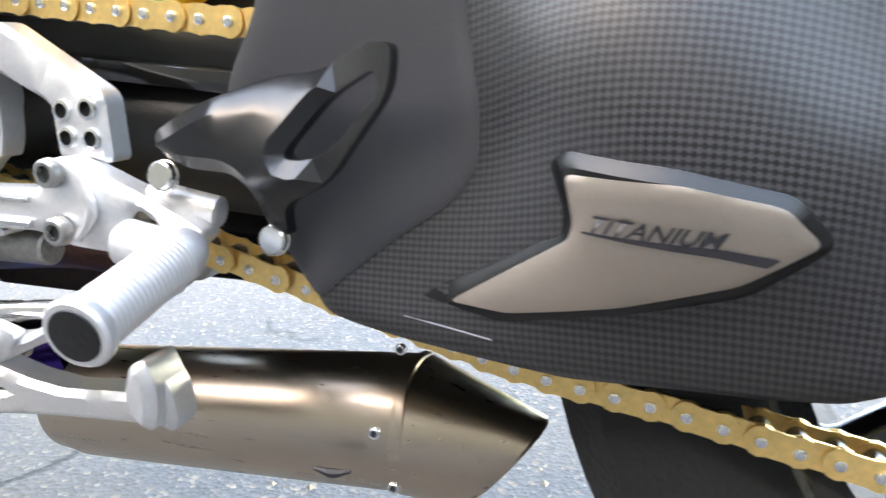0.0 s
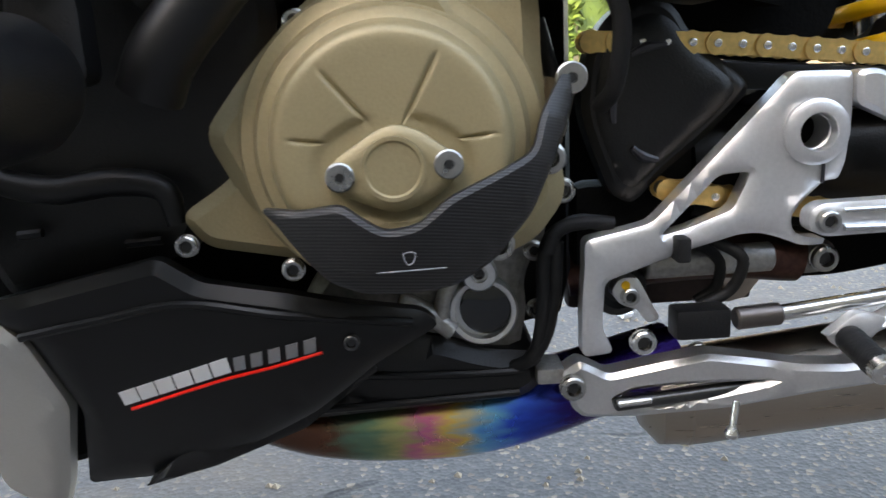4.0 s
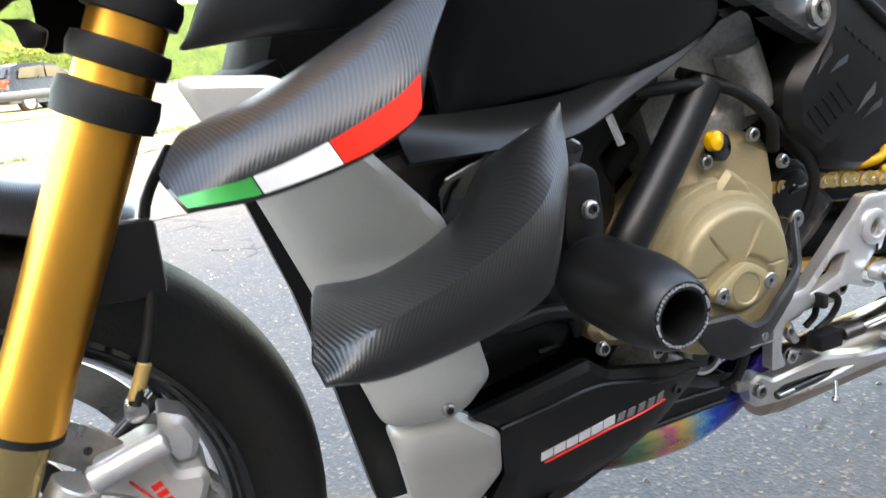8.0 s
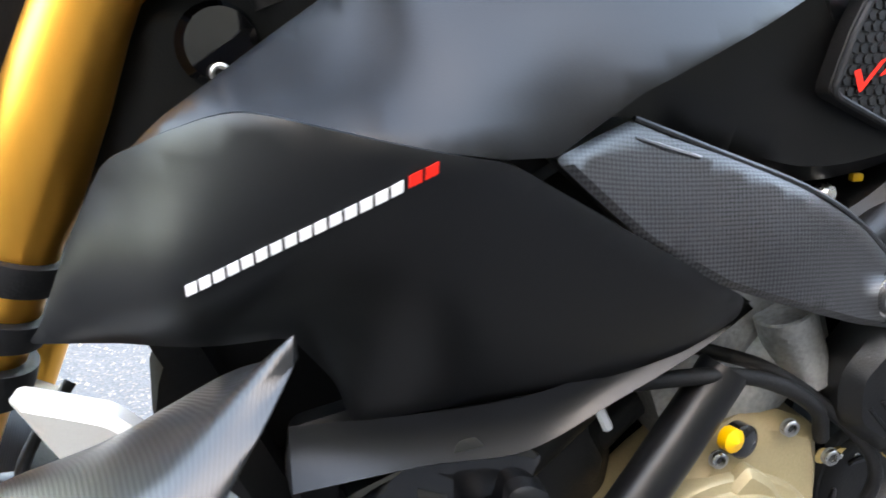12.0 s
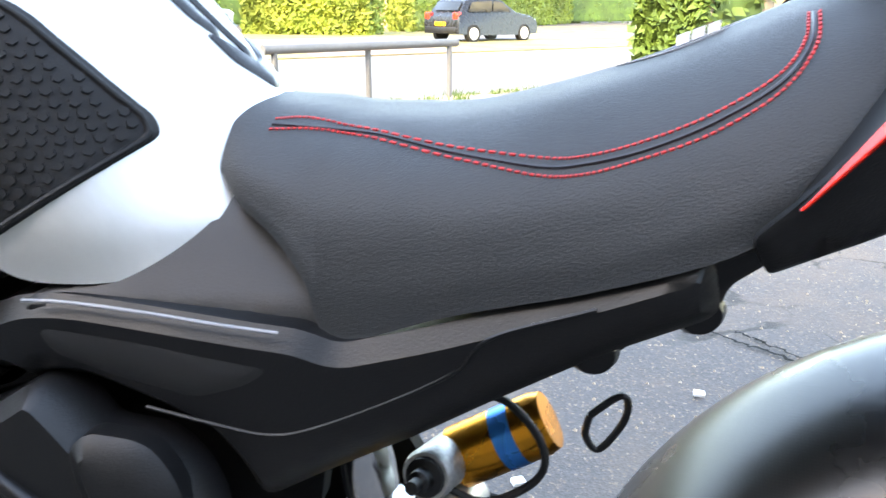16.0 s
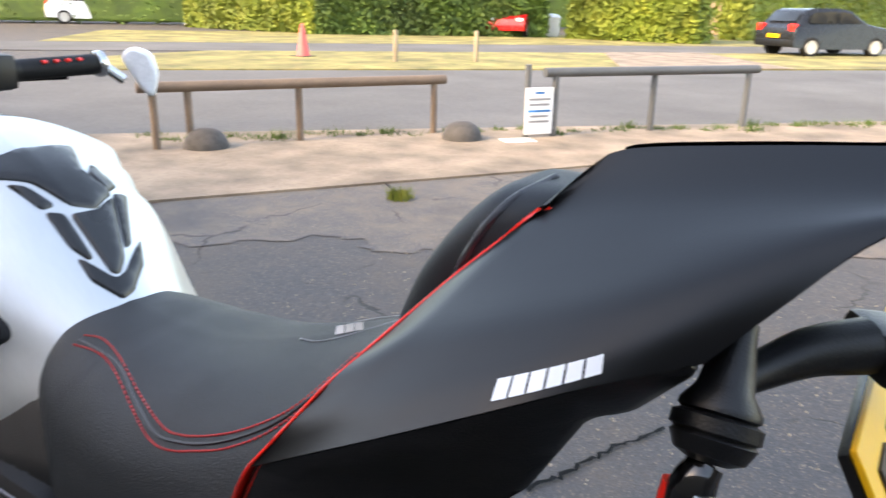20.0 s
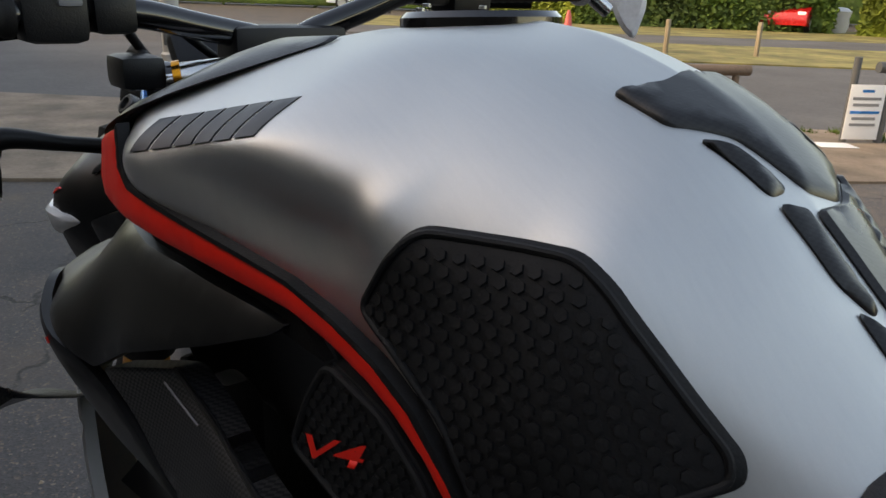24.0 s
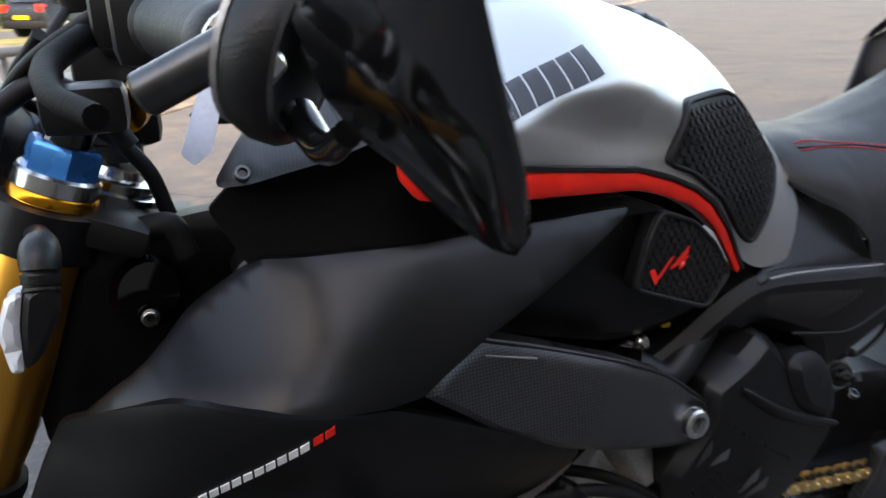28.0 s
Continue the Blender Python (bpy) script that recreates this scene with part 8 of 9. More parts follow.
for i in range(22):
    a = radians(60 + 95 * i / 21)
    for k in range(15):
        u = -1 + 2 * k / 14
        r = 0.372 - 0.045 * abs(u) ** 3
        hug.append((0.645 + r * math.cos(a), 0.11 * u + 0.0, 0.415 + r * math.sin(a)))
Fs = [(i * 15 + k, (i + 1) * 15 + k, (i + 1) * 15 + k + 1, i * 15 + k + 1) for i in range(21) for k in range(14)]
nf = len(hug)
hug += [(x, y * 0.97, z - 0.003) for x, y, z in hug]
Fs += [tuple(i + nf for i in f[::-1]) for f in Fs]
part("rear_hugger", (hug, Fs), CARBON_FINE, bike, "lacquered carbon rear hugger")
rw = new("rear_wheel")
rw.parent = bike
RAX = Vector((0.645, 0.0, 0.415))
rp = [(0.222, -0.08), (0.26, -0.098), (0.295, -0.098), (0.318, -0.075), (0.328, -0.04), (0.332, 0)]
rp = rp + [(r, -d) for r, d in rp[-2::-1]]
part("tyre", lathe(RAX, (0, 1, 0), rp + [(0.216, 0.07), (0.216, -0.07), rp[0]], 80), TYRE, rw, "wide black rear tyre")
part("rim", lathe(RAX, (0, 1, 0), [(0.224, -0.08), (0.205, -0.06), (0.20, 0), (0.205, 0.06), (0.224, 0.08), (0.216, 0.05), (0.216, -0.05), (0.224, -0.08)], 60), GLOSS, rw)
for k in range(5):
    a = 2 * math.pi * k / 5
    part("spoke", tube([RAX + Vector((0.03 * math.cos(a), 0, 0.03 * math.sin(a))), RAX + Vector((0.205 * math.cos(a), 0, 0.205 * math.sin(a)))], [0.02, 0.012], 10), GLOSS, rw)
part("rear_sprocket", lathe(RAX + Vector((0, -0.105, 0)), (0, 1, 0), [(0.078, -0.003), (0.078, 0.003), (0.05, 0.003), (0.05, -0.003), (0.078, -0.003)], 41), DARKBOLT, rw)
part("hub", lathe(RAX - Vector((0, 0.11, 0)), (0, 1, 0), [(0.05, 0), (0.05, 0.22)], 30), GLOSS, rw)
st = tagged(new("paddock_stand"), "black tubular rear paddock stand under the wheel", "bike stand")
for s in (-1, 1):
    part("stand_arm", tube([(0.645, s * 0.17, 0.32), (0.69, s * 0.19, 0.12), (0.72, s * 0.19, 0.05)], 0.016, 12), GLOSS, st)
    part("stand_wheel", lathe((0.66, s * 0.20, 0.035), (0, s, 0), [(0.035, 0), (0.035, 0.03)], 20), RUBBER, st)
part("stand_bar", tube([(0.72, -0.19, 0.05), (1.0, -0.17, 0.05), (1.02, 0, 0.05), (1.0, 0.17, 0.05), (0.72, 0.19, 0.05)], 0.016, 12), GLOSS, st)
# indicator on its rubber stalk, plate carrier and plate
ia, ib = Vector((0.636, -0.075, 1.079)), Vector((0.636, -0.105, 1.026))
iw = ib - ia
il = iw.length
ind = part("indicator_stalk", lathe(ia, iw, [(0.008, -0.004), (0.009, 0.006), (0.011, il * 0.25), (0.013, il * 0.45), (0.0185, il * 0.58), (0.0185, il * 0.63), (0.0165, il * 0.65), (0.0205, il * 0.68), (0.0205, il * 0.78), (0.018, il * 0.8), (0.0195, il * 0.83), (0.016, il * 0.95), (0.009, il)], 30), PLASTIC, bike, "black ribbed indicator stalk")
part("indicator_lamp", tube([ib, ib + Vector((-0.004, -0.006, -0.012)), ib + Vector((-0.010, -0.012, -0.045))], [0.008, 0.011, 0.006], 14), GLOSS, ind)
part("lamp_lens", tube([ib + Vector((0.004, -0.012, -0.010)), ib + Vector((-0.002, -0.020, -0.045))], [0.006, 0.005], 12), LENS, ind, "clear lamp lens")
part("lamp_red", tube([ib + Vector((-0.012, -0.004, -0.012)), ib + Vector((-0.016, -0.010, -0.042))], [0.006, 0.005], 12), RED, ind, "red reflector strip")
part("plate_carrier", tube([(0.632, -0.070, 1.046), (0.645, -0.045, 1.050), (0.662, -0.022, 1.055), (0.684, 0.0, 1.056)], [0.007, 0.010, 0.013, 0.015], 14), PLASTIC, bike, "black plate carrier arm")
part("plate_lamp", box((0.699, 0.018, 1.050), (0.040, 0.050, 0.026), 0.007, Euler((0.1, radians(8), radians(40))).to_matrix()), PLASTIC, bike, "black number plate lamp housing")
PC = Vector((0.70, 0.0, 1.005))
pm = Matrix.Translation(PC) @ Euler((0, radians(-28), 0)).to_matrix().to_4x4()
def on_plate(geo):
    return [tuple(pm @ Vector(v)) for v in geo[0]], geo[1]


np_ = part("number_plate", on_plate(box((0, 0.055, -0.055), (0.004, 0.22, 0.155), 0.0015)), YELLOW, bike, "yellow number plate with black bars")
for r in range(2):
    for k in range(4):
        part("plate_bar", on_plate(box((0.003, -0.02 + 0.047 * k, -0.022 - 0.066 * r), (0.002, 0.030, 0.048), 0)), PRINT, np_)
part("plate_back", on_plate(box((-0.006, 0.055, -0.055), (0.006, 0.215, 0.15), 0.002)), PLASTIC, np_)

front_panel = part("front_inner_panel", shell([(-0.625, 0.892), (-0.600, 0.922), (-0.528, 0.936), (-0.479, 0.940), (-0.479, 0.899), (-0.495, 0.869), (-0.542, 0.839), (-0.611, 0.788), (-0.651, 0.766), (-0.653, 0.816)], -0.09, 0.02, corner=0.01, step=0.02, soft=0.008, drop=0.006), PLASTIC, bike, "black inner panel beside the fork")
part("panel_pot", lathe((-0.565, -0.100, 0.889), (0.3, -1, 0.1), [(0.024, 0), (0.026, 0.006), (0.022, 0.014), (0, 0.016)], 24), GLOSS, front_panel, "round black cover")
bolt(front_panel, (-0.563, -0.120, 0.874), 0.006)
part("panel_hose", tube([(-0.590, -0.105, 0.934), (-0.564, -0.105, 0.934), (-0.541, -0.105, 0.935), (-0.532, -0.105, 0.912)], 0.010, 10), RUBBER, front_panel)
part("panel_tie", box((-0.564, -0.115, 0.935), (0.004, 0.012, 0.018), 0.001, Euler((0, radians(40), 0)).to_matrix()), DARKBOLT, front_panel)

BROWN = mat("dark_bronze_bracket", (0.075, 0.055, 0.035), 0.45, 0.4, 0.2, 20, 0.1, 300)
ga = part("guard_arm", tube([(-0.126, -0.150, 0.524), (-0.131, -0.150, 0.500), (-0.140, -0.150, 0.479), (-0.162, -0.150, 0.441), (-0.174, -0.150, 0.427)], [0.010, 0.008, 0.010, 0.009, 0.010], 12), BROWN, bike, "dark bronze guard bracket")
for q in ((-0.136, -0.158, 0.480), (-0.167, -0.158, 0.430)):
    bolt(ga, q, 0.0095)
part("casting_block", shell([(-0.153, 0.520), (-0.133, 0.525), (-0.137, 0.479), (-0.147, 0.476), (-0.157, 0.478)], -0.10, 0.03, corner=0.004, step=0.012, soft=0.004, drop=0.004), RAW, crank, "raw alloy block")
part("casting_boss", lathe((-0.175, -0.095, 0.395), (0, -1, 0), [(0.0125, -0.01), (0.0125, 0.006), (0.0110, 0.008), (0.006, 0.008), (0.0055, 0.002), (0, 0.002)], 24), SILVER, crank)
for pts, r in (([(-0.185, -0.098, 0.407), (-0.197, -0.098, 0.385), (-0.204, -0.098, 0.362)], 0.006), ([(-0.231, -0.098, 0.379), (-0.213, -0.098, 0.369), (-0.195, -0.098, 0.354)], 0.007), ([(-0.172, -0.096, 0.446), (-0.169, -0.096, 0.421), (-0.173, -0.096, 0.407)], 0.005), ([(-0.220, -0.096, 0.406), (-0.193, -0.096, 0.407)], 0.009)):
    part("casting_web", tube(pts, r, 10), RAW, crank)
for q in ((-0.120, -0.100, 0.507), (-0.122, -0.100, 0.492), (-0.117, -0.100, 0.450)):
    bolt(crank, q, 0.008)
part("under_bar", rod((-0.058, -0.090, 0.392), (0.032, -0.090, 0.393), 0.0105), RAW, bike, "raw alloy cross bar behind the bracket")
part("black_unit", lathe((-0.077, -0.090, 0.377), (0, -1, 0), [(0.020, -0.02), (0.020, 0.004), (0.014, 0.008), (0.010, 0.004), (0, 0.004)], 24), PLASTIC, bike, "round black unit behind the lever")
part("black_unit", box((-0.073, -0.080, 0.422), (0.07, 0.03, 0.06), 0.01), INNER, bike, "black unit behind the bracket")
part("black_unit", box((-0.043, -0.060, 0.406), (0.10, 0.03, 0.05), 0.01), INNER, bike, "black unit behind the bracket")
part("cable", tube([(-0.131, -0.118, 0.412), (-0.124, -0.118, 0.426), (-0.107, -0.118, 0.431), (-0.087, -0.118, 0.429)], 0.005, 10), RUBBER, bike, "black cable")
part("cable", tube([(-0.124, -0.112, 0.418), (-0.126, -0.112, 0.383), (-0.132, -0.112, 0.353), (-0.143, -0.112, 0.334)], 0.0055, 10), RUBBER, bike, "black cable")
part("cable", tube([(-0.053, -0.100, 0.408), (-0.025, -0.100, 0.407), (-0.009, -0.100, 0.395), (-0.010, -0.100, 0.377), (-0.024, -0.100, 0.366)], 0.0040, 10), RUBBER, bike, "black cable")
part("red_hose", tube([(-0.037, -0.095, 0.535), (-0.028, -0.095, 0.529), (-0.020, -0.095, 0.519)], 0.0035, 8), ORANGE, bike, "orange cable by the chain")

part("ignition_lock", lathe((-0.572, -0.030, 0.971), (0.1, 0.1, 1), [(0.020, 0), (0.020, 0.012), (0.023, 0.014), (0.023, 0.036), (0.018, 0.042), (0, 0.043)], 24), PLASTIC, bike, "black ignition lock housing")
part("cable", tube([(-0.626, -0.130, 1.030), (-0.605, -0.130, 1.042), (-0.587, -0.130, 1.037), (-0.570, -0.130, 1.022), (-0.557, -0.130, 0.999)], 0.007, 10), RUBBER, bike, "black control cable")
part("cable", tube([(-0.608, -0.080, 1.018), (-0.575, -0.080, 1.003), (-0.550, -0.080, 0.972), (-0.540, -0.080, 0.937)], 0.006, 10), RUBBER, bike, "black control cable")
part("reservoir_box", box((-0.578, -0.140, 1.027), (0.05, 0.04, 0.03), 0.008), PLASTIC, bike, "black switch gear under the bar")
# near-black filler block for the dark depth behind the dash
part("dash_fill", box((-0.70, 0.02, 0.93), (0.14, 0.26, 0.16), 0.03), INNER, bike, "dark filler block behind dash and headlight")
part("dark_backing", box((-0.025, -0.015, 0.367), (0.15, 0.02, 0.055), 0.006), mat("dark_brown_metal", (0.045, 0.03, 0.028), 0.55, 0.5, 0.4, 20), bike, "dark brown backing block behind the bracket")

# near-black filler sheets: dark put into gaps between the parts
part("under_stripe", shell([(-0.272, 0.926), (-0.192, 0.922), (-0.151, 0.908), (-0.109, 0.884), (-0.070, 0.833), (-0.125, 0.831), (-0.188, 0.834), (-0.251, 0.856)], -0.140, 0.02, corner=0.01, step=0.03, soft=0), INNER, bike, "dark filler sheet behind the frame grip")
part("nose_back", shell([(-0.757, 0.875), (-0.689, 0.903), (-0.681, 0.869), (-0.708, 0.794), (-0.741, 0.742), (-0.765, 0.739), (-0.766, 0.801)], -0.03, 0.03, corner=0.01, step=0.03, soft=0), INNER, bike, "dark filler sheet behind the headlight")
part("frame_gap_fill", shell([(0.040, 0.660), (0.130, 0.640), (0.175, 0.560), (0.120, 0.520), (0.040, 0.530)], 0.050, 0.02, corner=0.01, step=0.03, soft=0), INNER, bike, "dark filler sheet behind the shock")
part("frame_gap_fill", shell([(-0.106, 0.640), (0.060, 0.660), (0.082, 0.640), (0.076, 0.560), (0.066, 0.537), (0.018, 0.540), (-0.059, 0.545)], -0.075, 0.02, corner=0.01, step=0.03, soft=0), INNER, bike, "dark filler sheet behind the engine")
part("bar_centre", box((-0.575, 0.030, 1.005), (0.08, 0.14, 0.05), 0.012), PLASTIC, bike, "black bar mount and dash foot")

part("swingarm_top", shell([(0.112, 0.529), (0.137, 0.579), (0.172, 0.599), (0.239, 0.610), (0.309, 0.601), (0.338, 0.518), (0.220, 0.486)], -0.05, 0.04, corner=0.01, step=0.03, soft=0.008, drop=0.008), PLASTIC, bike, "black swingarm casting under the shock")
for q in ((0.180, -0.055, 0.584), (0.225, -0.055, 0.589)):
    bolt(bike, q, 0.007, (0, -0.6, 0.8), DARKBOLT)


# ---- ground and street ----
def sheet(name, pts, z, material, label, cat, thick=0.0):
    n = len(pts)
    if thick:
        geo = ([(x, y, z) for x, y in pts] + [(x, y, z - thick) for x, y in pts], [tuple(range(n))] + [(k, (k + 1) % n, n + (k + 1) % n, n + k) for k in range(n)])
    else:
        geo = ([(x, y, z) for x, y in pts], [tuple(range(n))])
    me = mesh_of(name, *geo, smooth=False)
    me.materials.append(material)
    return tagged(new(name, me), label, cat, kind="structure")


def thing(name, label, cat, group=""):
    return tagged(new(name), label, cat, group)


# the street runs along the line of the railings
RD = Vector((0.70, 0.71)).normalized()
RN = Vector((-RD.y, RD.x))
R0 = Vector((-2.70, 6.35))
def street(s, d):
    """A place s metres along the railing line and d metres beyond it."""
    p = R0 + RD * s + RN * d
    return p.x, p.y


sheet("ground", [(-2500, -2500), (2500, -2500), (2500, 2500), (-2500, 2500)], 0.0, ASPHALT, "old patched asphalt forecourt with loose grit", "ground")
sheet("pavement", [street(-30, -4.2), street(-12, -4.2), street(-3.3, -2.31), street(-0.47, -1.72), street(1.2, -1.31), street(6, -0.4), street(40, -0.3), street(40, 0.35), street(-30, 0.35)], 0.02, PAVING, "sandy concrete pavement strip", "pavement", 0.1)
sheet("road", [street(-60, 0.35), street(60, 0.35), street(60, 7.5), street(-60, 7.5)], 0.006, ROADMAT, "pale worn asphalt road", "road")
sheet("verge", [street(-9, 7.5), street(60, 7.5), street(60, 13), street(-4, 13)], 0.03, GRASSMAT, "dry yellow grass verge", "grass", 0.1)
sheet("verge", [street(-9, 17), street(60, 17), street(60, 26), street(-9, 26)], 0.03, GRASSMAT, "dry yellow grass verge", "grass", 0.1)
sheet("footpath", [street(-12, 13), street(60, 13), street(60, 17), street(-12, 17)], 0.025, ROADMAT, "asphalt footpath behind the verge", "pavement", 0.1)
sheet("driveway", [street(4.5, 7.5), street(8.5, 7.5), street(9.5, 13), street(6.5, 13)], 0.045, PAVING, "concrete driveway across the verge", "driveway", 0.1)


# unseen wall added behind the camera: shades the forecourt, darkens reflections on the bike
wall = mesh_of("shade_wall_south", *box((0, -5.2, 2.9), (60, 0.4, 5.8), 0.02))
wall.materials.append(mat("dark_shade_wall", (0.12, 0.10, 0.085), 0.9, 0, 0.1, 2, 0.3, 80))
tagged(new("shade_wall_south", wall), "unseen plain brown wall added to shade the forecourt", "wall", kind="structure")
# second unseen wall, added so the air duct reflects something dark from the rear
wall = mesh_of("shade_wall_east", *box((7.0, -1.9, 1.6), (0.4, 6.2, 3.2), 0.02))
wall.materials.append(bpy.data.materials["dark_shade_wall"])
tagged(new("shade_wall_east", wall), "unseen plain brown wall added to darken reflections from the rear", "wall", kind="structure")

# worn, sandy part of the forecourt before the pavement
edge = catmull([(*street(-3.0, -2.1), 0), (-3.1, 2.1, 0), (-2.6, 1.9, 0), (-2.2, 2.3, 0), (-1.9, 2.6, 0), (-1.6, 2.5, 0), (-1.2, 2.8, 0), (-0.6, 3.3, 0), (0.2, 3.7, 0), (1.4, 4.6, 0), (2.6, 6.2, 0), (4.2, 9.2, 0)], 60)
rng = random.Random(12)
sheet("worn_asphalt", [(p[0] + rng.uniform(-0.06, 0.06), p[1] + rng.uniform(-0.06, 0.06)) for p in edge] + [street(8, -0.2), street(6, -0.3), street(1.2, -1.2), street(-0.47, -1.6)], 0.004, SANDY, "pale sandy worn asphalt before the pavement", "ground")

# cracks in the forecourt
def crack(pts, w=0.006):
    P = catmull([(x, y, 0) for x, y in pts], 30)
    V, Fs = [], []
    rng = random.Random(len(pts) * 7 + int(pts[0][0] * 100))
    for i, p in enumerate(P):
        d = P[min(i + 1, 29)] - P[max(i - 1, 0)]
        n = Vector((-d[1], d[0], 0)).normalized() * w * rng.uniform(0.4, 1.2)
        j = Vector((rng.uniform(-1, 1), rng.uniform(-1, 1), 0)) * w * 1.5
        V += [tuple(Vector((p[0], p[1], 0.008)) + n + j), tuple(Vector((p[0], p[1], 0.008)) - n + j)]
        if i:
            Fs.append((2 * i - 2, 2 * i - 1, 2 * i + 1, 2 * i))
    me = mesh_of("ground_crack", V, Fs, False)
    me.materials.append(INNER)
    tagged(new("ground_crack", me), "dark crack in the asphalt", "crack", kind="structure")


crack([(0.651, 1.832), (0.769, 1.810), (0.843, 1.723), (0.901, 1.690), (0.994, 1.606), (1.112, 1.512)], 0.007)
crack([(-0.022, 1.141), (0.041, 1.331), (0.096, 1.490), (0.177, 1.659)], 0.008)
crack([(-3.903, 4.581), (-3.502, 4.422), (-2.912, 4.066), (-2.300, 3.608)], 0.012)
crack([(0.836, 1.830), (0.906, 1.755), (0.993, 1.649)], 0.006)

# railings
def railing(posts, top, r, material, label):
    rail = thing("knee_rail", label, "railing", "knee rails")
    for x, y in posts:
        part("post", rod((x, y, -0.02), (x, y, top), 0.032, n=12), material, rail)
    a, b = posts[0], posts[-1]
    d = (Vector(b) - Vector(a)).normalized() * 0.12
    part("rail", rod((a[0] - d.x, a[1] - d.y, top), (b[0] + d.x, b[1] + d.y, top), r, n=14), material, rail)


railing([(-2.42, 6.33), (-1.78, 7.30), (-1.07, 8.23)], 0.625, 0.045, RAILGREY, "grey painted tubular knee rail")
lamp_post = thing("lamp_post", "pale grey street lamp post on the pavement", "lamp post")
part("shaft", lathe((-6.67, 2.08, 0.0), (0, 0, 1), [(0.10, 0), (0.10, 0.5), (0.082, 0.52), (0.078, 2.0), (0.066, 5.2), (0, 5.2)], 20), mat("galvanised_grey", (0.36, 0.36, 0.35), 0.6, 0.2, 0.12, 3, 0.1, 80), lamp_post)
part("access_door", box((-6.585, 2.03, 0.75), (0.012, 0.10, 0.34), 0.004, Euler((0, 0, radians(-30))).to_matrix()), RAILGREY, lamp_post)
g3 = thing("sign_post", "short grey post beside the rail", "post")
part("post", rod((-2.60, 6.10, 0), (-2.60, 6.10, 0.70), 0.03, n=12), RAILGREY, g3)
railing([(-4.75, 3.55), (-4.62, 3.80), (-4.13, 4.62), (-3.43, 5.75)], 0.53, 0.045, RUST, "weathered brown tubular knee rail")
notice = thing("notice_board", "white printed notice tied to the rail posts", "notice")
nb = part("board", box((-2.50, 6.16, 0.27), (0.30, 0.008, 0.44), 0.002, Euler((0, 0, radians(56))).to_matrix()), WHITE, notice)
nx, ny = math.cos(radians(56)), math.sin(radians(56))
for k, (z, w, m) in enumerate([(0.44, 0.10, BLUE), (0.38, 0.24, PALEPRINT), (0.33, 0.22, PALEPRINT), (0.27, 0.25, BLUE), (0.22, 0.2, PALEPRINT), (0.17, 0.22, PALEPRINT)]):
    part("print_bar", box((-2.50 + ny * 0.006, 6.16 - nx * 0.006, z), (w, 0.002, 0.022), 0, Euler((0, 0, radians(56))).to_matrix()), m, notice)
paper = thing("fallen_paper", "white sheet of paper lying on the pavement", "paper")
part("paper_sheet", box((-2.55, 5.85, 0.026), (0.30, 0.21, 0.004), 0.001, Euler((0, 0, 0.9)).to_matrix()), WHITE, paper)
for x, y in ((-4.50, 3.86), (-3.02, 5.62), (-5.3, 3.0)):
    dome = thing("stone_dome", "grey concrete half-ball bollard", "bollard", "concrete domes")
    part("dome", lathe((x, y, 0), (0, 0, 1), [(0.19, 0), (0.188, 0.05), (0.17, 0.10), (0.13, 0.15), (0.07, 0.18), (0, 0.187)], 24), DARKSTONE, dome)


# tufts of grass and litter
def tuft(x, y, r, h, n, seed, name="grass_tuft"):
    rng = random.Random(seed)
    V, Fs = [], []
    for k in range(n):
        a, d = rng.uniform(0, 6.28), rng.uniform(0, r)
        px, py = x + d * math.cos(a), y + d * math.sin(a)
        l, b = rng.uniform(0.4, 1) * h, rng.uniform(0, 6.28)
        w = 0.006 + r * 0.02
        i = len(V)
        V += [(px - w * math.cos(b), py - w * math.sin(b), 0), (px + w * math.cos(b), py + w * math.sin(b), 0), (px + rng.uniform(-0.5, 0.5) * l, py + rng.uniform(-0.5, 0.5) * l, l)]
        Fs.append((i, i + 1, i + 2))
    me = mesh_of(name, V, Fs, False)
    me.materials.append(LEAF if seed == 1 else DARKLEAF)
    return tagged(new(name, me), "small green weed growing from the ground", "weed", kind="stuff")


tuft(-2.15, 3.46, 0.09, 0.10, 160, 1)
for k in range(34):
    s = -3.6 + k * 0.24
    x, y = street(s, random.uniform(-0.2, 0.25))
    tuft(x, y, random.uniform(0.06, 0.2), random.uniform(0.04, 0.12), 60, 10 + k)
for k, (x, y) in enumerate(((0.655, 1.378), (0.2, 0.9), (0.9, 0.7))):
    lit = thing("litter", "scrap of white paper on the asphalt", "litter")
    part("scrap", box((x, y, 0.008), (0.03, 0.02, 0.012), 0.003, Euler((0.2, 0.1, 0.6 * k)).to_matrix()), WHITE, lit)
rng = random.Random(5)
V, Fs = [], []
for k in range(1500):
    x, y, s = rng.uniform(-1.6, 1.8), rng.uniform(-0.6, 3.2), rng.uniform(0.002, 0.007)
    i = len(V)
    V += [(x - s, y, 0), (x + s * 0.6, y - s, 0), (x + s, y + s * 0.7, 0), (x - 0.2 * s, y + s, 0), (x, y, s)]
    Fs += [(i, i + 1, i + 4), (i + 1, i + 2, i + 4), (i + 2, i + 3, i + 4), (i + 3, i, i + 4)]
grit = mesh_of("loose_grit", V, Fs, False)
grit.materials.append(mat("grit_stone", (0.30, 0.24, 0.18), 0.9, 0, 0.4, 40))
tagged(new("loose_grit", grit), "loose pale grit on the asphalt", "grit", kind="stuff")


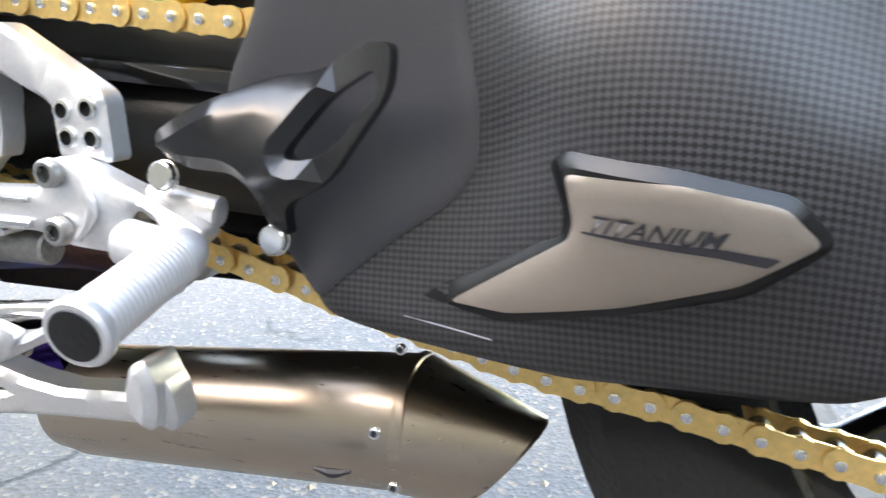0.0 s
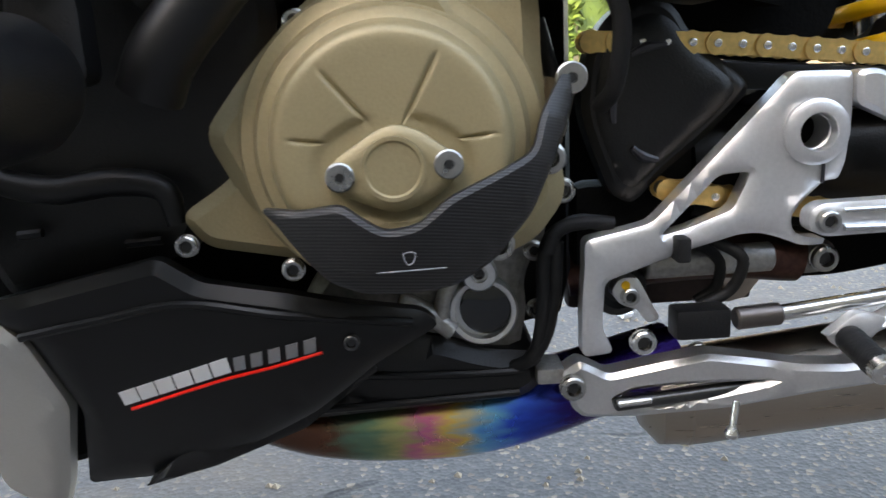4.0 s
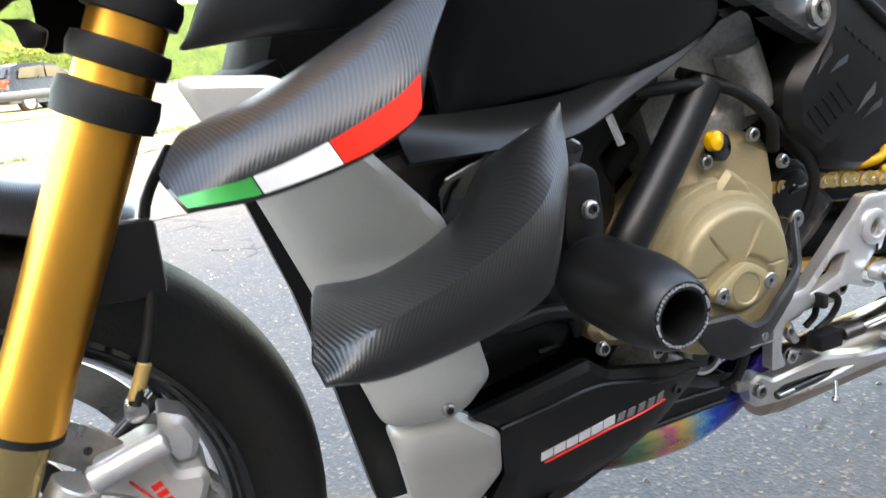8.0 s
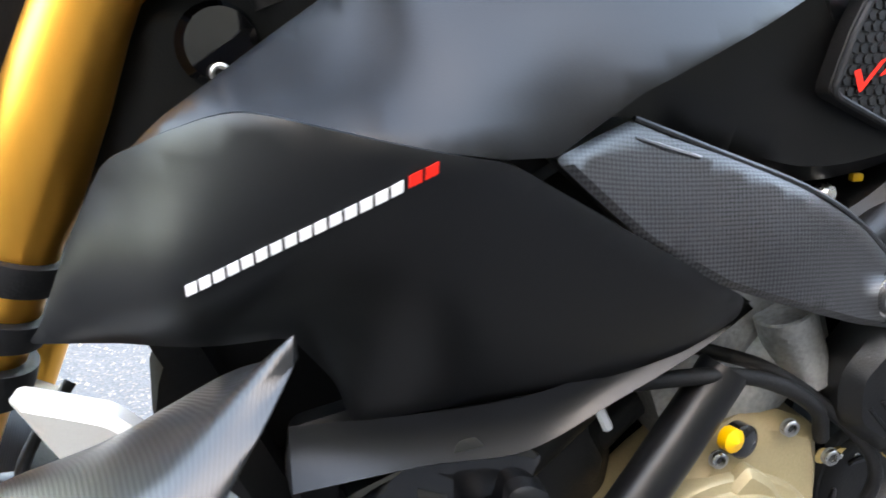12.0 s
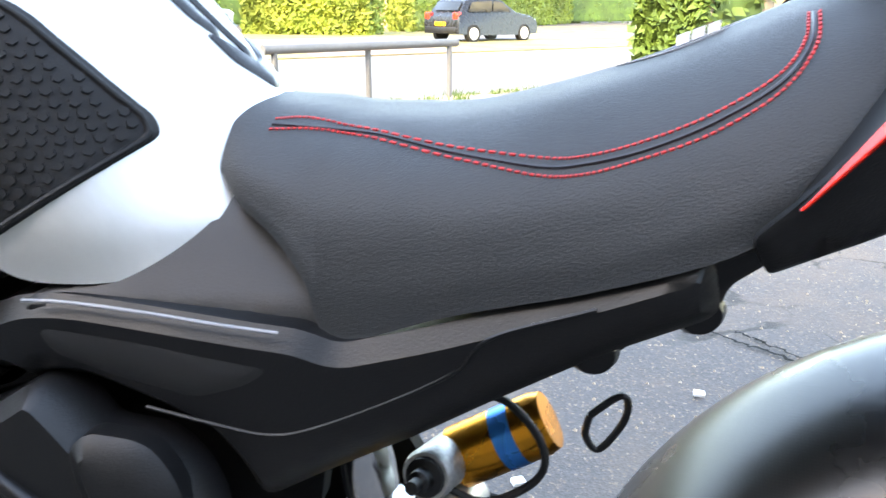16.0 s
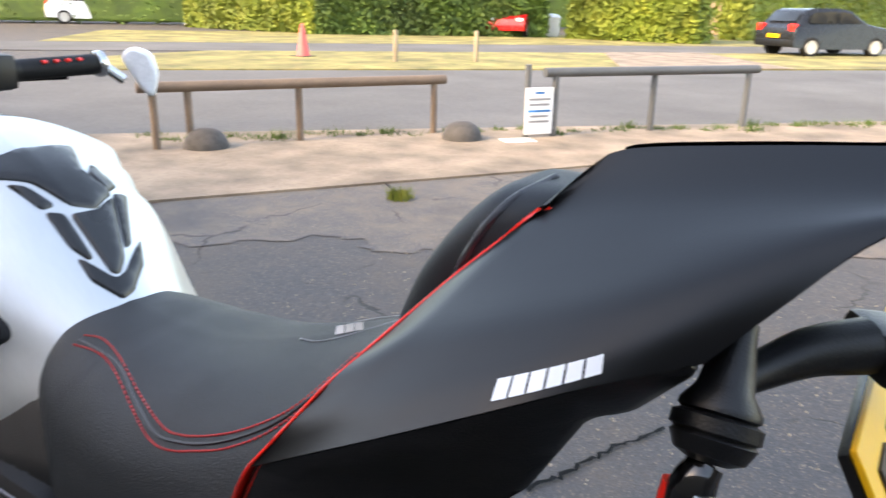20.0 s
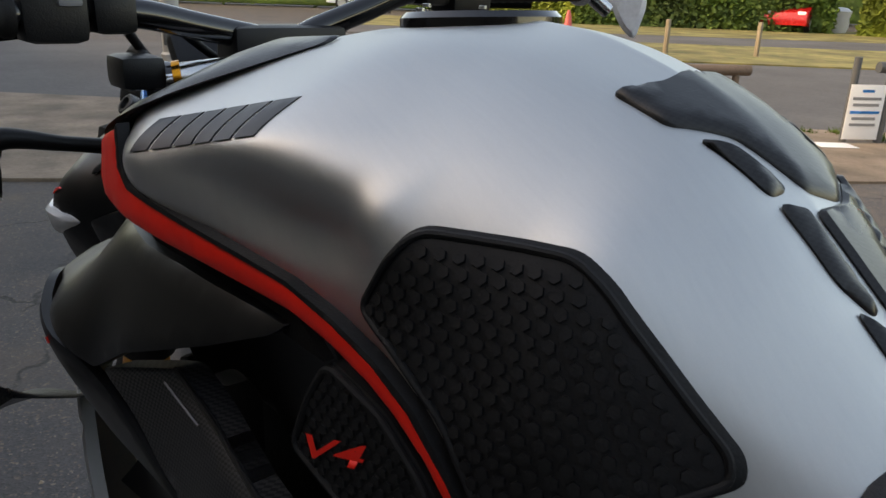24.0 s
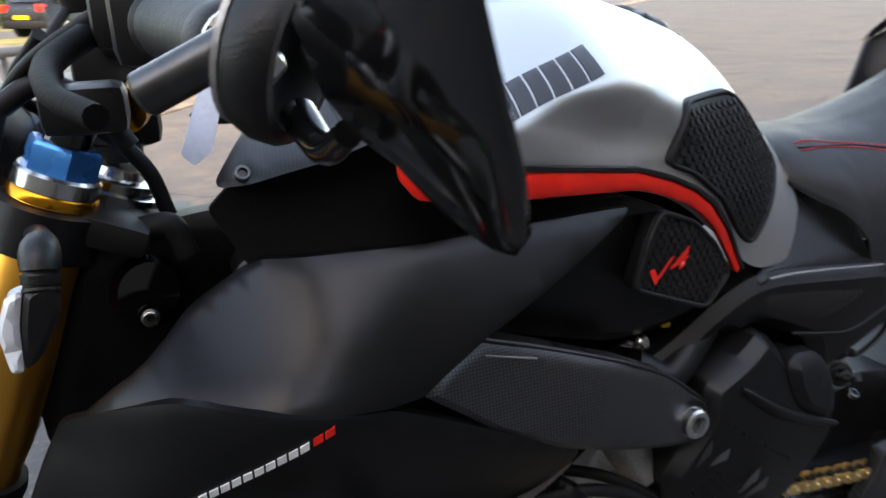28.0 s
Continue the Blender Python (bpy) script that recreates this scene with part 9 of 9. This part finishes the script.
# hedges: many small leaves on a rough block
def hedge(a, b, depth, height, material, seed, n=9000, low=0.0):
    rng = random.Random(seed)
    A, B = Vector((*a, 0)), Vector((*b, 0))
    d = (B - A)
    L = d.length
    d.normalize()
    nrm = Vector((-d.y, d.x, 0))
    V, Fs = [], []
    core = box(A.lerp(B, 0.5) + nrm * depth / 2 + Vector((0, 0, (height + low) / 2)), (L * 0.98, depth * 0.85, (height - low) * 0.96), 0.15, Matrix((d, nrm, Vector((0, 0, 1)))).transposed())
    for k in range(n):
        s, z = rng.uniform(0, L), rng.uniform(low, height)
        wob = 0.22 * noise.noise(Vector((s * 0.7, z * 0.7, seed))) + rng.uniform(-0.12, 0.08)
        face = rng.random()
        if face < 0.62:
            p = A + d * s + nrm * wob + Vector((0, 0, z))
        elif face < 0.88:
            p = A + d * s + nrm * rng.uniform(0, depth) + Vector((0, 0, height + wob))
        else:
            p = A + d * (rng.choice((0, L)) + wob) + nrm * rng.uniform(0, depth) + Vector((0, 0, z))
        r = rng.uniform(0.06, 0.17)
        u = Vector((rng.uniform(-1, 1), rng.uniform(-1, 1), rng.uniform(-1, 1))).normalized()
        v = u.orthogonal().normalized()
        i = len(V)
        V += [tuple(p + u * r), tuple(p + v * r * 0.5), tuple(p - u * r), tuple(p - v * r * 0.5)]
        Fs.append((i, i + 1, i + 2, i + 3))
    me = mesh_of("hedge", *join(core, (V, Fs)), smooth=False)
    me.materials.append(material)
    return tagged(new("hedge", me), "clipped green garden hedge", "hedge", kind="stuff")


HG = [(-29.653, 23.939), (-20.267, 22.582), (-17.360, 23.495), (-14.871, 27.415), (-12.079, 28.122), (-7.066, 27.968), (-6.431, 33.071), (-2.921, 54.863)]
hedge(HG[0], HG[1], 1.6, 2.4, LEAF, 1, 7000)
hedge(HG[1], (HG[3][0] + 1.7, HG[3][1] + 0.9), 1.6, 2.3, DARKLEAF, 2, 9000)
hedge(HG[4], HG[5], 1.6, 2.3, LEAF, 3, 9000)
hedge(HG[6], (HG[7][0] + 4, HG[7][1] + 6), 1.6, 2.6, LEAF, 4, 8000)
RW = [(1.552, 12.528), (1.744, 11.102)]
hedge((RW[0][0] - 0.2, RW[0][1]), (RW[1][0] + 0.5, RW[1][1] + 0.1), 1.2, 2.4, DARKLEAF, 5, 5000)
fence = thing("board_fence", "weathered upright board fence", "fence")
FA, FB = Vector((RW[1][0] + 0.5, RW[1][1] + 0.2, 0)), Vector((9.0, 15.5, 0))
fd = (FB - FA)
nb2 = int(fd.length / 0.18)
fd.normalize()
bm_ = mesh_of("board", *box((0, 0, 0.9), (0.172, 0.025, 1.8), 0.004), smooth=False)
bm_.materials.append(WOOD)
for k in range(nb2):
    o = new("board", bm_)
    o.parent = fence
    o.matrix_basis = Matrix.Translation(FA + fd * 0.18 * k) @ Euler((0, 0, math.atan2(fd.y, fd.x))).to_matrix().to_4x4()
# far trees and houses as plain distance
hedge(street(-70, 34), street(60, 34), 3, 6.0, DARKLEAF, 6, 9000)
gate = thing("brick_pillar", "brown brick gate pillar in the hedge", "pillar")
GP = [(-9.627, 40.426)]
for x, y in GP:
    part("pillar", box((x, y, 0.8), (0.9, 0.5, 1.6), 0.02), BRICK, gate)


# parked cars
def car(at, turn, paint, label, length=3.9):
    c = thing("parked_car", label, "car")
    k = length / 3.9
    W = 0.82
    prof = [(-1.93, 0.30), (-1.95, 0.62), (-1.90, 0.86), (-1.72, 0.98), (-1.45, 1.36), (-1.15, 1.45), (-0.2, 1.46), (0.25, 1.38), (0.85, 1.00), (1.55, 0.88), (1.85, 0.72), (1.93, 0.50), (1.90, 0.28), (1.0, 0.24), (-1.0, 0.24)]
    V, Fs = [], []
    ws = [(-1, 0.0), (-0.96, 1.0), (0.96, 1.0), (1, 0.0)]
    n = len(prof)
    for y, q in ws:
        for x, z in prof:
            tuck = 0.80 if z > 1.2 else 0.94 if z > 0.95 else 1.0
            V.append((x * k * (1 if q else 0.985), y * W * tuck, (z if q else 0.25 + (z - 0.25) * 0.97) * k))
    for i in range(3):
        for j in range(n):
            Fs.append((i * n + j, i * n + (j + 1) % n, (i + 1) * n + (j + 1) % n, (i + 1) * n + j))
    Fs += [tuple(range(n))[::-1], tuple(3 * n + j for j in range(n))]
    M = Matrix.Translation((at[0], at[1], 0)) @ Euler((0, 0, turn)).to_matrix().to_4x4()

    def T(geo):
        return [tuple(M @ Vector(v)) for v in geo[0]], geo[1]
    part("body", T((V, Fs)), paint, c)
    for s in (-1, 1):
        part("side_window", T(shell([(-1.40 * k, 1.02 * k), (-1.28 * k, 1.32 * k), (-0.35 * k, 1.37 * k), (-0.35 * k, 1.00 * k)], s * 0.765, 0.01, corner=0.05, step=0.2, soft=0)), GLASS, c)
        part("side_window", T(shell([(-0.28 * k, 1.00 * k), (-0.28 * k, 1.37 * k), (0.15 * k, 1.32 * k), (0.62 * k, 1.02 * k)], s * 0.765, 0.01, corner=0.05, step=0.2, soft=0)), GLASS, c)
        for x in (-1.22, 1.22):
            w = part("wheel", T(lathe((x * k, s * 0.66, 0.30 * k), (0, s, 0), [(0.30 * k, 0), (0.30 * k, 0.17), (0.27 * k, 0.185), (0.21 * k, 0.17)], 24)), TYRE, c)
            part("rim", T(lathe((x * k, s * 0.66, 0.30 * k), (0, s, 0), [(0.21 * k, 0.165), (0.20 * k, 0.18), (0.05, 0.172), (0, 0.172)], 20)), GREY, w)
        part("tail_lamp", T(box((-1.84 * k, s * 0.66, 0.88 * k), (0.16, 0.22, 0.20), 0.03)), RED, c)
        part("head_lamp", T(box((1.78 * k, s * 0.60, 0.70 * k), (0.2, 0.28, 0.13), 0.03)), LENS, c)
    part("rear_window", T(box((-1.60 * k, 0, 1.19 * k), (0.03, 1.10, 0.30), 0.01, Euler((0, radians(36), 0)).to_matrix())), GLASS, c)
    part("windscreen", T(box((0.57 * k, 0, 1.21 * k), (0.03, 1.16, 0.52), 0.01, Euler((0, radians(-56), 0)).to_matrix())), GLASS, c)
    part("number_plate", T(box((-1.955 * k, 0, 0.62 * k), (0.02, 0.50, 0.11), 0.004)), YELLOW, c)
    part("bumper", T(box((-1.92 * k, 0, 0.42 * k), (0.10, 1.50, 0.18), 0.04)), PLASTIC, c)
    return c


CARP = [(-2.925, 21.936), (-1.569, 22.515)]
ang = math.atan2(CARP[1][1] - CARP[0][1], CARP[1][0] - CARP[0][0])
mid = ((CARP[0][0] + CARP[1][0]) / 2 - 0.25, (CARP[0][1] + CARP[1][1]) / 2 + 2.4)
car(mid, ang + radians(26), mat("grey_car_paint", (0.018, 0.019, 0.022), 0.25, 0.4, 0.1), "dark grey parked hatchback on the verge", 3.5)
car(HG[3][:1] + (HG[3][1] + 1.5,), radians(-75), mat("red_car_paint", (0.42, 0.012, 0.015), 0.25, 0.1, 0.1), "red parked car between hedges", 3.9)
WC = [(-35.523, 22.980)]
car(WC[0], radians(62), mat("white_car_paint", (0.75, 0.75, 0.75), 0.25, 0.0, 0.05), "white parked car seen from behind", 4.2)
CN = [(-11.801, 12.829)][0]
cone = thing("traffic_cone", "faded red traffic cone on the verge", "traffic cone")
part("cone_body", lathe((CN[0], CN[1], 0.0), (0, 0, 1), [(0.17, 0.03), (0.15, 0.06), (0.05, 0.70), (0.03, 0.76), (0, 0.765)], 20), mat("cone_red", (0.60, 0.10, 0.09), 0.6), cone)
part("cone_base", box((CN[0], CN[1], 0.02), (0.42, 0.42, 0.05), 0.015), RUBBER, cone)
SG = [(-31.529, 25.974)][0]
sign = thing("street_sign", "low white street name board on two posts", "street sign")
for d in (-0.45, 0.45):
    part("sign_post", box((SG[0] + d * 0.75, SG[1] + d * 0.66, 0.35), (0.09, 0.09, 0.7), 0.01), WHITE, sign)
part("sign_board", box((SG[0], SG[1] - 0.05, 0.80), (1.25, 0.04, 0.30), 0.01, Euler((0, 0, radians(38))).to_matrix()), WHITE, sign)
BN = [(-13.503, 29.570)][0]
bin_ = thing("refuse_sack", "white sack standing by the hedge", "sack")
part("sack", lathe((BN[0], BN[1], 0), (0, 0, 1), [(0.28, 0), (0.36, 0.25), (0.34, 0.55), (0.40, 0.80), (0.22, 0.92), (0.0, 0.95)], 14, 0.8), WHITE, bin_)
for k, px in enumerate([(-9.296, 13.013), (-8.073, 14.335)]):
    vp = thing("verge_post", "short weathered wooden verge post", "post", "verge posts")
    part("post", box((px[0], px[1], 0.33), (0.08, 0.08, 0.72), 0.015), WOOD, vp)
